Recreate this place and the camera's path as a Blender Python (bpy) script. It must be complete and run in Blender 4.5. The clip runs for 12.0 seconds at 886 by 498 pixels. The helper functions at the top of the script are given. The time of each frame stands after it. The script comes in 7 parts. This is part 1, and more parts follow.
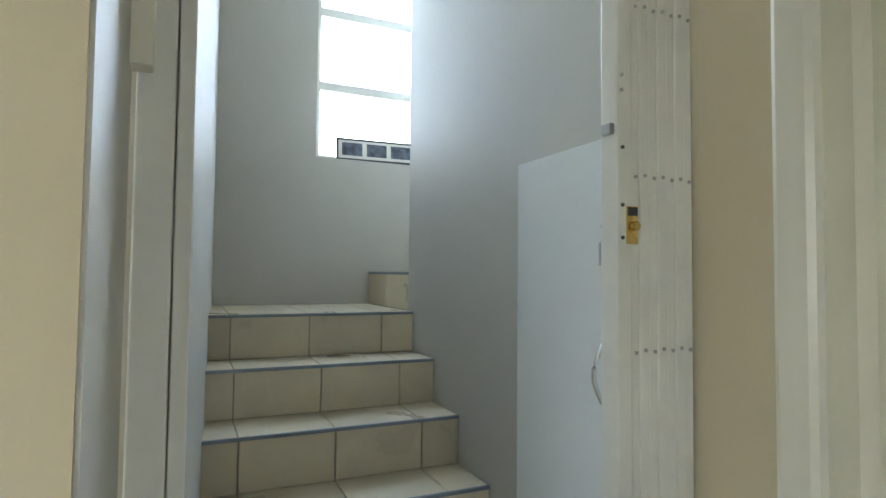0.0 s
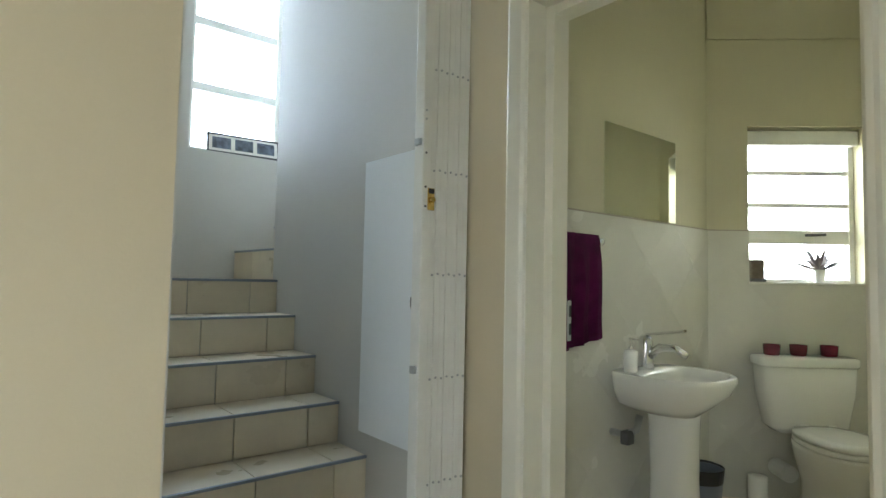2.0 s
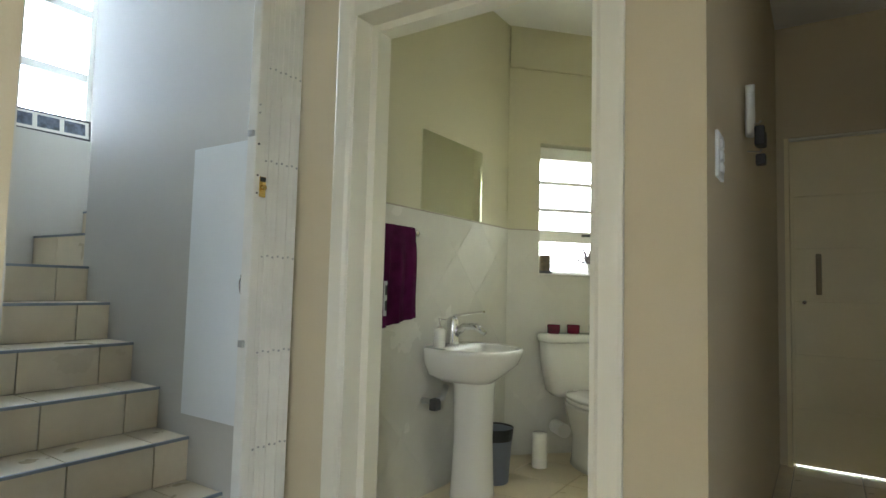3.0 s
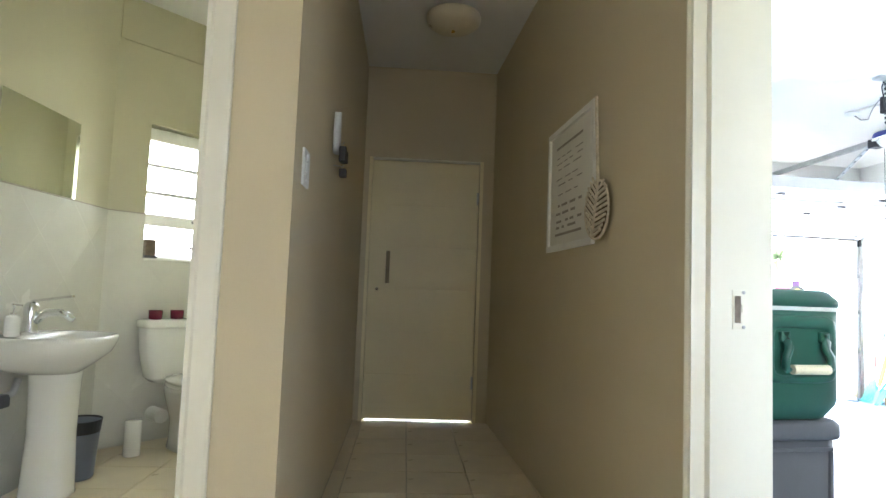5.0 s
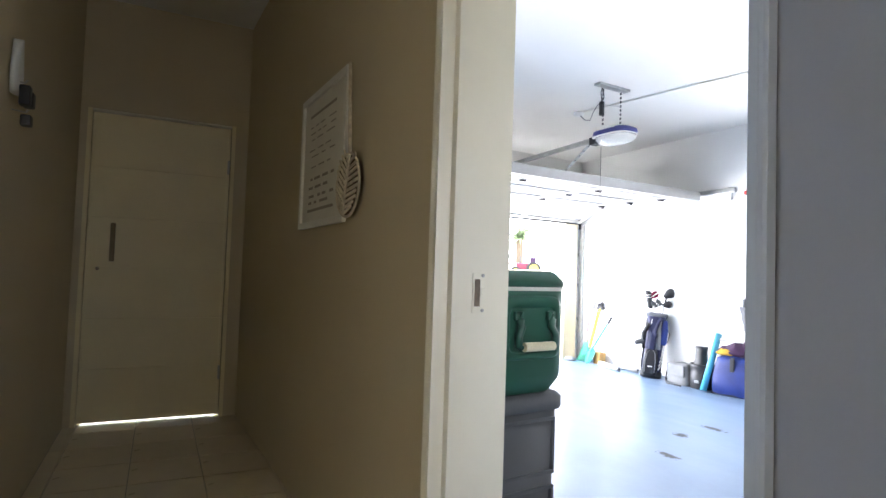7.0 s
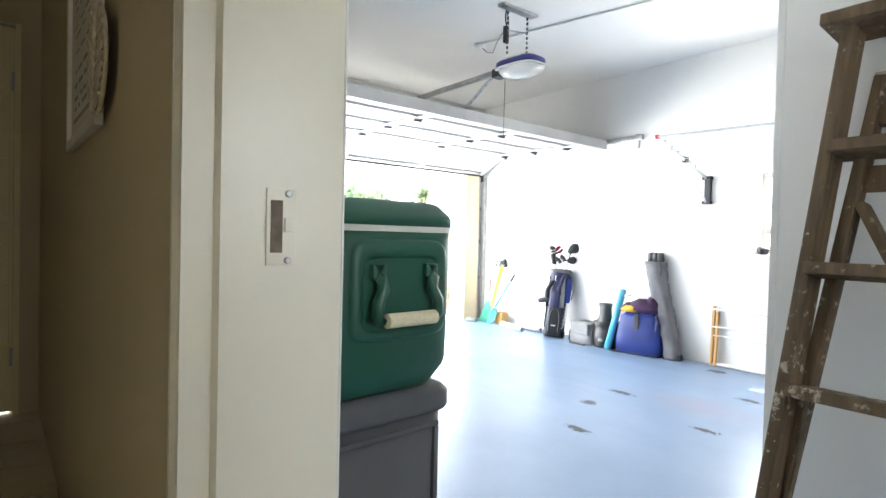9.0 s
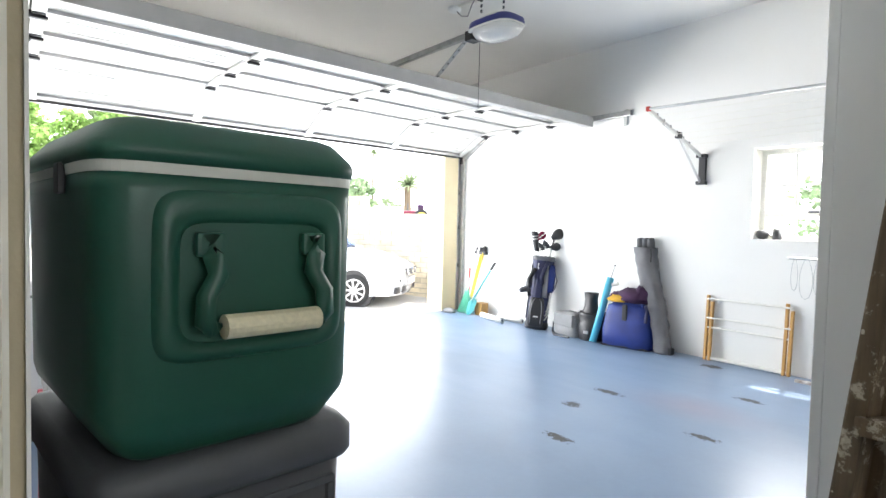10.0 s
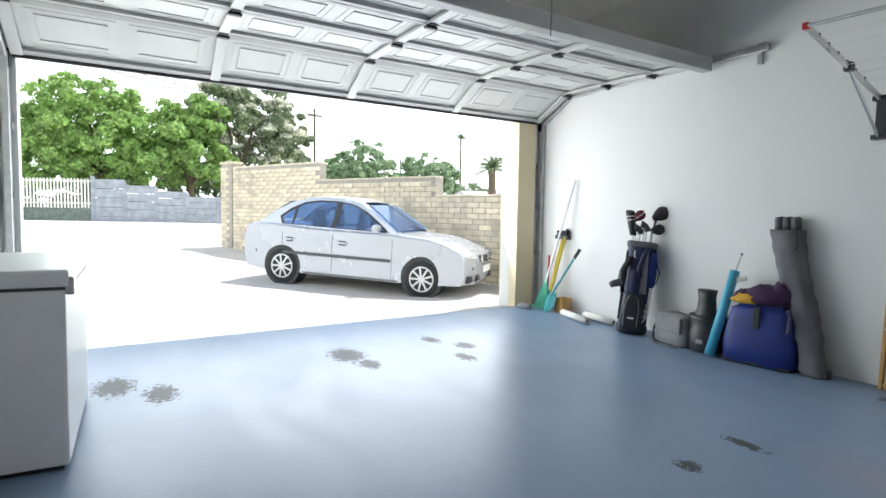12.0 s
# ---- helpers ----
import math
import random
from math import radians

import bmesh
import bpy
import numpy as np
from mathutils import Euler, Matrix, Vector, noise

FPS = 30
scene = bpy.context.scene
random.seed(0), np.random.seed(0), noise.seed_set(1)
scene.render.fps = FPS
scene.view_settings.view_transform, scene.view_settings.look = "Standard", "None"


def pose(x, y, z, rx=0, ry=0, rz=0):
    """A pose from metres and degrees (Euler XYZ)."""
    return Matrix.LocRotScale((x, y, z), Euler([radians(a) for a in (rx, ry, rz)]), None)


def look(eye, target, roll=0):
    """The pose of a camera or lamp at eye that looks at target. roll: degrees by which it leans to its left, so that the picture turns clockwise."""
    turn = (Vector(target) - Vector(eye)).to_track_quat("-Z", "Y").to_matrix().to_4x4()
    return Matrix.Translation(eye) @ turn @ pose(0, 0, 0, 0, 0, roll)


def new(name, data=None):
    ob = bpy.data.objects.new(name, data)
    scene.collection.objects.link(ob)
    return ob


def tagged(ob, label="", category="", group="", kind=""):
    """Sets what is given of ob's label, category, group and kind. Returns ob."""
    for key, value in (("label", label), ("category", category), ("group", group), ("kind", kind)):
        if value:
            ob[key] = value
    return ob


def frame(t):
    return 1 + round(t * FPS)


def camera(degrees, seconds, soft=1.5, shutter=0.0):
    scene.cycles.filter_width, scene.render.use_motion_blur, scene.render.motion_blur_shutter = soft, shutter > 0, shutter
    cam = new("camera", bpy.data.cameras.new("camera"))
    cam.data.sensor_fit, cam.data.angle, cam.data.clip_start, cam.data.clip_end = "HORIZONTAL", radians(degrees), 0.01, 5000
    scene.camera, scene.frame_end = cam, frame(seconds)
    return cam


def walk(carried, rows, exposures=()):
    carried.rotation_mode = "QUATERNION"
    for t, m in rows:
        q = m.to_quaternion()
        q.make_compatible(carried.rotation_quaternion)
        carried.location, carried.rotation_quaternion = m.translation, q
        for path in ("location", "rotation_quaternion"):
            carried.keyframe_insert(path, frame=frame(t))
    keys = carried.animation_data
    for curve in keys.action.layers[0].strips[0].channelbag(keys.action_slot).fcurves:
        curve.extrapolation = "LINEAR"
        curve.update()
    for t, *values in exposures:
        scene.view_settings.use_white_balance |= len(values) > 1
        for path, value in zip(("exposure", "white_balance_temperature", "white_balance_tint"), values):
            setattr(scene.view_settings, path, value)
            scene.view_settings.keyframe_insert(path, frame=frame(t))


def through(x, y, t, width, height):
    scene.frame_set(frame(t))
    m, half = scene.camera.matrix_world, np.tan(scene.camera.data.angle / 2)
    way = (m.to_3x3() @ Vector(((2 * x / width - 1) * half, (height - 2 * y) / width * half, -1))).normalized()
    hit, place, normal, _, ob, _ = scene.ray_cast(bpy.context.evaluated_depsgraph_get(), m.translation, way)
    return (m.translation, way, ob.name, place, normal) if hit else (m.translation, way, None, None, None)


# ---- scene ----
cam = camera(75.8, 12.0)
PATH = [
    (0, (0.267, 1.001, 1.331), (1.092, 2.821, 1.416), 0.6),
    (0.5, (0.215, 0.874, 1.298), (1.063, 2.683, 1.387), 0.8),
    (1, (0.117, 0.693, 1.256), (1.046, 2.461, 1.354), 0.9),
    (1.5, (0.031, 0.528, 1.2), (1.103, 2.214, 1.304), 1.0),
    (2, (-0.097, 0.377, 1.155), (1.17, 1.92, 1.269), 1.2),
    (2.5, (-0.186, 0.278, 1.123), (1.289, 1.623, 1.246), 1.4),
    (3, (-0.272, 0.177, 1.085), (1.389, 1.283, 1.216), 1.5),
    (3.2, (-0.32, 0.139, 1.063), (1.41, 1.133, 1.204), 1.6),
    (4.8, (-0.545, 0.042, 1.064), (1.45, 0.034, 1.206), 2.2),
    (5, (-0.552, 0.04, 1.064), (1.439, -0.086, 1.203), 2.2),
    (5.5, (-0.558, 0.023, 1.078), (1.403, -0.35, 1.197), 2.2),
    (6, (-0.539, -0.012, 1.09), (1.369, -0.602, 1.199), 2.1),
    (6.5, (-0.493, -0.044, 1.098), (1.359, -0.794, 1.195), 1.9),
    (7, (-0.377, -0.1, 1.09), (1.413, -0.99, 1.173), 1.9),
    (7.2, (-0.336, -0.115, 1.101), (1.427, -1.058, 1.159), 1.6),
    (8.8, (0.134, -0.556, 1.03), (1.765, -1.713, 1.001), 1.5),
    (9, (0.19, -0.603, 1.029), (1.807, -1.779, 0.985), 1.4),
    (9.5, (0.319, -0.779, 1.013), (1.916, -1.982, 0.943), 1.3),
    (10, (0.487, -0.997, 0.981), (2.077, -2.208, 0.902), 1.3),
    (10.5, (0.618, -1.193, 0.961), (2.206, -2.405, 0.874), 1.2),
    (11, (0.775, -1.377, 0.944), (2.37, -2.58, 0.837), 1.1),
    (11.5, (0.989, -1.576, 0.9), (2.634, -2.706, 0.778), 1.0),
    (12, (1.261, -1.794, 0.922), (3.016, -2.743, 0.786), 1.0),
]
EXPOSURES = [(0.0, 2.68, 5950, 4), (1.5, 2.68, 5950, 4), (2.5, 2.6, 5980, 5), (3.2, 2.95, 5920, 7), (5.0, 3.4, 5780, 9), (5.8, 3.15, 5820, 11), (7.0, 2.5, 6080, 14), (8.8, 2.35, 6320, 10), (9.5, 2.05, 6380, 9), (10.5, 1.5, 6480, 11), (11.2, 0.98, 6250, 6), (12.0, 0.36, 6230, 7)]
walk(cam, [(t, look(eye, target, roll)) for t, eye, target, roll in PATH], EXPOSURES)
# ---- light ----
scene.view_settings.use_white_balance = True
world = bpy.data.worlds.new("sky_world")
scene.world = world
world.use_nodes = True
wnt = world.node_tree
sky = wnt.nodes.new("ShaderNodeTexSky")
sky.sky_type = "NISHITA"
sky.sun_disc = False
SUN_EL, SUN_AZ = radians(62.5), math.atan2(0.32, -0.95)
sky.sun_elevation, sky.sun_rotation = SUN_EL, SUN_AZ
wnt.nodes["Background"].inputs["Strength"].default_value = 0.15
wnt.links.new(sky.outputs["Color"], wnt.nodes["Background"].inputs["Color"])
sun = new("sun", bpy.data.lights.new("sun", "SUN"))
sun.data.energy, sun.data.angle, sun.data.color = 5.0, radians(0.5), (1.0, 0.95, 0.88)
sun_way = Vector((math.sin(SUN_AZ) * math.cos(SUN_EL), math.cos(SUN_AZ) * math.cos(SUN_EL), math.sin(SUN_EL)))
sun.matrix_world = look(sun_way * 40, (0, 0, 0))


def window_light(name, place, target, w, h, watts, color):
    """Daylight that comes in by an opening."""
    lamp = new(name, bpy.data.lights.new(name, "AREA"))
    lamp.data.shape, lamp.data.size, lamp.data.size_y = "RECTANGLE", w, h
    lamp.data.energy, lamp.data.color = watts, color
    lamp.matrix_world = look(place, target)
    return lamp


window_light("stair_window_daylight", (1.27, 4.53, 2.95), (1.15, 0, 2.0), 0.62, 1.8, 8.0, (0.64, 0.78, 1.0))
window_light("cloakroom_window_daylight", (3.60, 1.70, 1.65), (2.6, 0.7, 1.35), 0.62, 0.8, 1.8, (1.0, 1.0, 0.88))
# unseen window, assumed here to give the hall its soft warm light
window_light("living_window_daylight", (-2.55, -0.95, 1.55), (-0.2, 1.5, 1.35), 1.5, 1.3, 2.5, (1.0, 0.93, 0.8))
# added fill for the doorway jamb; no window is known in this end wall
window_light("garage_end_daylight", (-1.61, -1.55, 1.45), (1.0, -1.5, 1.2), 0.75, 0.85, 0.7, (1.0, 0.97, 0.90))
window_light("garage_door_daylight", (6.72, -3.28, 0.95), (3.4, -3.28, 2.5), 4.2, 1.7, 62, (0.97, 0.98, 1.0))
window_light("garage_window_daylight", (2.25, -5.83, 1.30), (2.1, -3.0, 1.15), 0.70, 0.60, 11.5, (1.0, 0.98, 0.95))

# glowing white ring all round the horizon: overexposed sky, and extra fill daylight
bm_ = bmesh.new()
ra = [bm_.verts.new((450 * math.cos(2 * math.pi * i / 48), 450 * math.sin(2 * math.pi * i / 48), -5)) for i in range(48)]
rb = [bm_.verts.new((v.co.x, v.co.y, 380)) for v in ra]
for i in range(48):
    bm_.faces.new((ra[i], ra[(i + 1) % 48], rb[(i + 1) % 48], rb[i]))
me_ = bpy.data.meshes.new("backdrop")
bm_.to_mesh(me_)
bm_.free()
mh = bpy.data.materials.new("white_sky_glow")
mh.use_nodes = True
_e = mh.node_tree.nodes.new("ShaderNodeEmission")
_e.inputs["Color"].default_value, _e.inputs["Strength"].default_value = (0.93, 0.97, 1.0, 1), 2.0
mh.node_tree.links.new(_e.outputs["Emission"], mh.node_tree.nodes["Material Output"].inputs["Surface"])
me_.materials.append(mh)
tagged(new("backdrop", me_), "glowing white backdrop standing in for the overexposed sky", "sky", kind="structure")

# ---- materials ----


def mat(name, col, rough=0.6, metal=0.0, var=0.06, scale=6.0, fine=60.0, bump=0.05, spec=0.5, dark=None, trans=0.0, emit=0.0, rand=0.0, aniso=None):
    """A painted, plastic, stone or metal surface with broad and fine variation."""
    m = bpy.data.materials.new(name)
    m.use_nodes = True
    nt = m.node_tree
    b = nt.nodes["Principled BSDF"]
    L = nt.links.new
    tc = nt.nodes.new("ShaderNodeTexCoord")
    vec = tc.outputs["Object"]
    if aniso:
        mp = nt.nodes.new("ShaderNodeMapping")
        mp.inputs["Scale"].default_value = aniso
        L(vec, mp.inputs["Vector"])
        vec = mp.outputs["Vector"]
    n1 = nt.nodes.new("ShaderNodeTexNoise")
    n1.inputs["Scale"].default_value, n1.inputs["Detail"].default_value = scale, 4
    n2 = nt.nodes.new("ShaderNodeTexNoise")
    n2.inputs["Scale"].default_value, n2.inputs["Detail"].default_value = fine, 3
    L(vec, n1.inputs["Vector"]), L(vec, n2.inputs["Vector"])
    mix = nt.nodes.new("ShaderNodeMix")
    mix.data_type = "RGBA"
    d = dark or tuple(max(0.0, c * (1 - 2.2 * var)) for c in col)
    mix.inputs["A"].default_value = (*d, 1)
    mix.inputs["B"].default_value = (*[min(1, c * (1 + var * 0.6)) for c in col], 1)
    add = nt.nodes.new("ShaderNodeMath")
    add.operation = "MULTIPLY_ADD"
    L(n2.outputs["Fac"], add.inputs[0])
    add.inputs[1].default_value = 0.35
    mr = nt.nodes.new("ShaderNodeMapRange")
    mr.interpolation_type = "SMOOTHERSTEP"
    mr.inputs["From Min"].default_value, mr.inputs["From Max"].default_value = 0.22, 0.78
    L(n1.outputs["Fac"], mr.inputs["Value"])
    mr2 = nt.nodes.new("ShaderNodeMath")
    mr2.operation = "MULTIPLY"
    mr2.inputs[1].default_value = 0.75
    L(mr.outputs["Result"], mr2.inputs[0])
    L(mr2.outputs["Value"], add.inputs[2])
    add.use_clamp = True
    L(add.outputs["Value"], mix.inputs["Factor"])
    out = mix.outputs["Result"]
    if rand:
        oi = nt.nodes.new("ShaderNodeObjectInfo")
        hs = nt.nodes.new("ShaderNodeHueSaturation")
        r = nt.nodes.new("ShaderNodeMapRange")
        r.inputs["To Min"].default_value, r.inputs["To Max"].default_value = 1 - rand, 1 + rand
        L(oi.outputs["Random"], r.inputs["Value"])
        L(r.outputs["Result"], hs.inputs["Value"])
        L(out, hs.inputs["Color"])
        out = hs.outputs["Color"]
    L(out, b.inputs["Base Color"])
    b.inputs["Metallic"].default_value = metal
    b.inputs["Specular IOR Level"].default_value = spec
    rr = nt.nodes.new("ShaderNodeMapRange")
    rr.inputs["To Min"].default_value, rr.inputs["To Max"].default_value = max(0.02, rough - 0.08), min(1, rough + 0.08)
    L(n1.outputs["Fac"], rr.inputs["Value"])
    L(rr.outputs["Result"], b.inputs["Roughness"])
    if bump:
        bp = nt.nodes.new("ShaderNodeBump")
        bp.inputs["Strength"].default_value, bp.inputs["Distance"].default_value = bump, 0.004
        L(n2.outputs["Fac"], bp.inputs["Height"])
        L(bp.outputs["Normal"], b.inputs["Normal"])
    if trans:
        b.inputs["Transmission Weight"].default_value = trans
    if emit:
        b.inputs["Emission Color"].default_value = (*col, 1)
        b.inputs["Emission Strength"].default_value = emit
    return m


M_WALL = mat("greige_wall_paint", (0.60, 0.52, 0.36), 0.72, var=0.03, scale=1.3, fine=140, bump=0.10, spec=0.3)
# same paint as the hall; cool stair-window light is put into the colour
M_GREYLITWALL = mat("window_lit_wall_paint", (0.545, 0.525, 0.475), 0.55, var=0.03, scale=1.3, fine=140, bump=0.10, spec=0.4)
# hall paint with the stair window's cool light and shade put into the colour
M_COOLSHADEWALL = mat("cool_shade_wall_paint", (0.29, 0.308, 0.36), 0.6, var=0.03, scale=1.3, fine=140, bump=0.10, spec=0.3)
M_WC = mat("olive_cream_wall_paint", (0.60, 0.565, 0.40), 0.7, var=0.03, scale=1.4, fine=140, bump=0.08, spec=0.3)
M_WHITEWALL = mat("white_garage_paint", (0.80, 0.795, 0.77), 0.75, var=0.025, scale=0.9, fine=90, bump=0.12, spec=0.3)
M_CEIL = mat("white_ceiling_paint", (0.80, 0.79, 0.76), 0.8, var=0.02, scale=1.0, fine=110, bump=0.06, spec=0.2)
M_FRAME = mat("cream_gloss_paint", (0.78, 0.75, 0.64), 0.32, var=0.03, scale=3, fine=40, bump=0.05)
# frame paint with the same cool shade put into its colour
M_COOLSHADEFRAME = mat("cool_shade_gloss_paint", (0.50, 0.56, 0.66), 0.35, var=0.03, scale=3, fine=40, bump=0.05)
M_DOOR = mat("cream_door_paint", (0.82, 0.735, 0.49), 0.4, var=0.04, scale=2, fine=50, bump=0.06)
M_TILE = mat("beige_ceramic_tile", (0.69, 0.60, 0.43), 0.3, var=0.05, scale=5, fine=45, bump=0.03, rand=0.05)
M_TILEW = mat("pale_wall_tile", (0.66, 0.645, 0.58), 0.25, var=0.03, scale=4, fine=40, bump=0.03, rand=0.02)
M_GROUT = mat("grey_grout", (0.42, 0.38, 0.32), 0.9, var=0.1, scale=20, fine=200, bump=0.2)
M_TRIM = mat("grey_blue_stair_nosing", (0.26, 0.29, 0.33), 0.4, metal=0.5, var=0.06, bump=0.03)
M_WHITE = mat("white_melamine", (0.78, 0.80, 0.80), 0.35, var=0.02, scale=2, bump=0.02)
M_STEELW = mat("white_powder_coat", (0.80, 0.79, 0.74), 0.4, var=0.04, scale=8, fine=70, bump=0.05)
M_PANEL = mat("aged_white_door_paint", (0.60, 0.60, 0.58), 0.45, var=0.05, scale=3, fine=60, bump=0.05)
M_GREYPAINT = mat("grey_painted_steel", (0.42, 0.42, 0.41), 0.45, var=0.06, scale=6, bump=0.04)
M_CHROME = mat("chrome", (0.75, 0.75, 0.76), 0.14, metal=1.0, var=0.03, bump=0.0)
M_STEEL = mat("galvanised_steel", (0.52, 0.53, 0.53), 0.38, metal=0.9, var=0.12, scale=14, fine=90, bump=0.05)
M_BRASS = mat("brass", (0.72, 0.52, 0.18), 0.25, metal=1.0, var=0.08, bump=0.02)
M_BLACK = mat("black_plastic", (0.025, 0.025, 0.028), 0.45, var=0.1, bump=0.05)
M_DARKGREY = mat("dark_grey_plastic", (0.075, 0.078, 0.085), 0.5, var=0.08, scale=5, fine=120, bump=0.08)
M_CERAMIC = mat("white_glazed_ceramic", (0.82, 0.81, 0.77), 0.1, var=0.015, scale=3, bump=0.0)
M_GREEN = mat("green_coolbox_plastic", (0.011, 0.078, 0.049), 0.42, var=0.08, scale=4, fine=160, bump=0.06)
M_CREAMPL = mat("cream_plastic", (0.72, 0.66, 0.46), 0.5, var=0.06, scale=18, bump=0.06, aniso=(1, 8, 8))
M_PALESTRIP = mat("pale_grey_plastic", (0.62, 0.62, 0.56), 0.5, var=0.05, bump=0.04)
M_REDPL = mat("crimson_plastic", (0.42, 0.012, 0.05), 0.42, var=0.06, scale=4, bump=0.04)
M_WOODOLD = mat("weathered_ladder_wood", (0.155, 0.105, 0.058), 0.75, var=0.30, scale=7, fine=60, bump=0.35, aniso=(6, 6, 0.7))
M_PAINTSPOT = mat("dried_paint_splash", (0.50, 0.44, 0.34), 0.7, var=0.1, bump=0.2)
M_PINE = mat("honey_pine", (0.56, 0.31, 0.09), 0.45, var=0.14, scale=5, fine=40, bump=0.08, aniso=(8, 8, 0.8))
M_NAVY = mat("navy_nylon", (0.020, 0.024, 0.075), 0.6, var=0.15, scale=12, fine=240, bump=0.25)
M_BLUEBAG = mat("royal_blue_nylon", (0.010, 0.030, 0.20), 0.5, var=0.15, scale=8, fine=260, bump=0.3)
M_GREYBAG = mat("grey_canvas", (0.145, 0.145, 0.155), 0.75, var=0.14, scale=8, fine=260, bump=0.3)
M_LIGHTGREY = mat("light_grey_fabric", (0.26, 0.26, 0.265), 0.8, var=0.1, scale=8, fine=220, bump=0.25)
M_CYAN = mat("light_blue_plastic", (0.10, 0.47, 0.66), 0.4, var=0.05, bump=0.03)
M_PURPLE = mat("plum_towel", (0.085, 0.008, 0.055), 0.95, var=0.2, scale=14, fine=320, bump=0.6, spec=0.1)
M_PLUMDARK = mat("dark_plum_fabric", (0.05, 0.018, 0.06), 0.85, var=0.2, scale=12, fine=220, bump=0.3)
M_YELLOW = mat("yellow_fabric", (0.62, 0.36, 0.03), 0.7, var=0.1, bump=0.1)
M_BROOMGREEN = mat("mint_green_plastic", (0.10, 0.46, 0.30), 0.45, var=0.1, scale=20, bump=0.1)
M_WOODHANDLE = mat("broom_handle_wood", (0.52, 0.38, 0.17), 0.55, var=0.12, scale=8, bump=0.08, aniso=(8, 8, 1))
M_MAROON = mat("maroon_glass", (0.16, 0.012, 0.035), 0.15, var=0.1, bump=0.0)
M_LEAFPLANT = mat("dusky_succulent_leaf", (0.20, 0.16, 0.15), 0.5, var=0.2, bump=0.05, rand=0.2)
M_STONE = mat("brown_stone", (0.17, 0.13, 0.09), 0.6, var=0.25, scale=30, bump=0.2)
M_RUBBER = mat("tyre_rubber", (0.022, 0.022, 0.023), 0.8, var=0.15, fine=120, bump=0.2)
M_CARPAINT = mat("silver_car_paint", (0.47, 0.49, 0.53), 0.27, metal=0.5, var=0.01, scale=1, fine=400, bump=0.0)
M_TAIL = mat("red_lamp_lens", (0.42, 0.01, 0.012), 0.12, var=0.05, bump=0)
M_HEADLIGHT = mat("headlamp_lens", (0.62, 0.65, 0.68), 0.08, metal=0.4, var=0.1, bump=0)
M_ALLOY = mat("alloy_wheel", (0.62, 0.63, 0.64), 0.3, metal=0.6, var=0.05, bump=0)
M_BRICK = mat("yellow_face_brick", (0.72, 0.63, 0.47), 0.85, var=0.16, scale=9, fine=70, bump=0.3, rand=0.16)
M_MORTAR = mat("grey_mortar", (0.40, 0.37, 0.32), 0.95, var=0.1, scale=12, fine=120, bump=0.3)
M_CREAMPLASTER = mat("cream_plaster", (0.78, 0.67, 0.45), 0.85, var=0.06, scale=2, fine=90, bump=0.2)
M_CONCRETE = mat("precast_concrete", (0.36, 0.38, 0.42), 0.9, var=0.14, scale=4, fine=60, bump=0.3)
M_DRIVE = mat("pale_concrete_drive", (0.60, 0.575, 0.53), 0.9, var=0.07, scale=1.2, fine=50, bump=0.2)
M_GROUND = mat("dry_grass_ground", (0.30, 0.29, 0.16), 0.95, var=0.2, scale=0.4, fine=8, bump=0.3)
M_BARK = mat("bark", (0.16, 0.12, 0.08), 0.9, var=0.25, scale=8, fine=50, bump=0.4, aniso=(4, 4, 1))
M_ROOF = mat("grey_roof", (0.34, 0.33, 0.33), 0.8, var=0.1, scale=1, bump=0.1)
M_SILVERTAPE = mat("aluminium_tube", (0.62, 0.62, 0.62), 0.3, metal=0.9, var=0.05, bump=0.02)
M_YELLOWPL = mat("yellow_plastic", (0.66, 0.50, 0.04), 0.45, var=0.06)
M_TEAL = mat("teal_plastic", (0.03, 0.32, 0.33), 0.45, var=0.06)
M_RUSTWHITE = mat("chipped_white_enamel", (0.78, 0.77, 0.74), 0.55, var=0.12, scale=26, fine=60, dark=(0.20, 0.11, 0.07))
M_REDCAP = mat("red_plastic", (0.45, 0.03, 0.02), 0.5, var=0.05)
M_PHOTO = mat("photo_print", (0.10, 0.12, 0.17), 0.4, var=0.6, scale=26, fine=90, bump=0.0)
M_PAPER = mat("white_paper", (0.78, 0.76, 0.70), 0.7, var=0.03, bump=0.02)
M_INK = mat("dark_ink", (0.36, 0.33, 0.29), 0.7, var=0.1)
M_PULL = mat("brown_pull_paint", (0.25, 0.20, 0.11), 0.5, var=0.08, scale=20, bump=0.05)
M_RAFFIADARK = mat("brown_raffia", (0.12, 0.08, 0.045), 0.9, var=0.2, scale=30, bump=0.3)
M_RAFFIA = mat("bleached_raffia", (0.72, 0.64, 0.50), 0.85, var=0.15, scale=30, bump=0.3)
M_BULBGLASS = mat("frosted_lamp_glass", (0.62, 0.56, 0.42), 0.3, var=0.06, bump=0.02)
M_CLEARPL = mat("clear_polycarbonate", (0.85, 0.86, 0.88), 0.2, trans=0.85, var=0.01, bump=0.0)
M_OPENERBLUE = mat("navy_plastic", (0.02, 0.025, 0.16), 0.4, var=0.06)
M_MIRROR = bpy.data.materials.new("mirror_glass")
M_MIRROR.use_nodes = True
_b = M_MIRROR.node_tree.nodes["Principled BSDF"]
_b.inputs["Base Color"].default_value, _b.inputs["Metallic"].default_value, _b.inputs["Roughness"].default_value = (0.86, 0.9, 0.86, 1), 1.0, 0.02
M_GLASS = bpy.data.materials.new("window_glass")
M_GLASS.use_nodes = True
_b = M_GLASS.node_tree.nodes["Principled BSDF"]
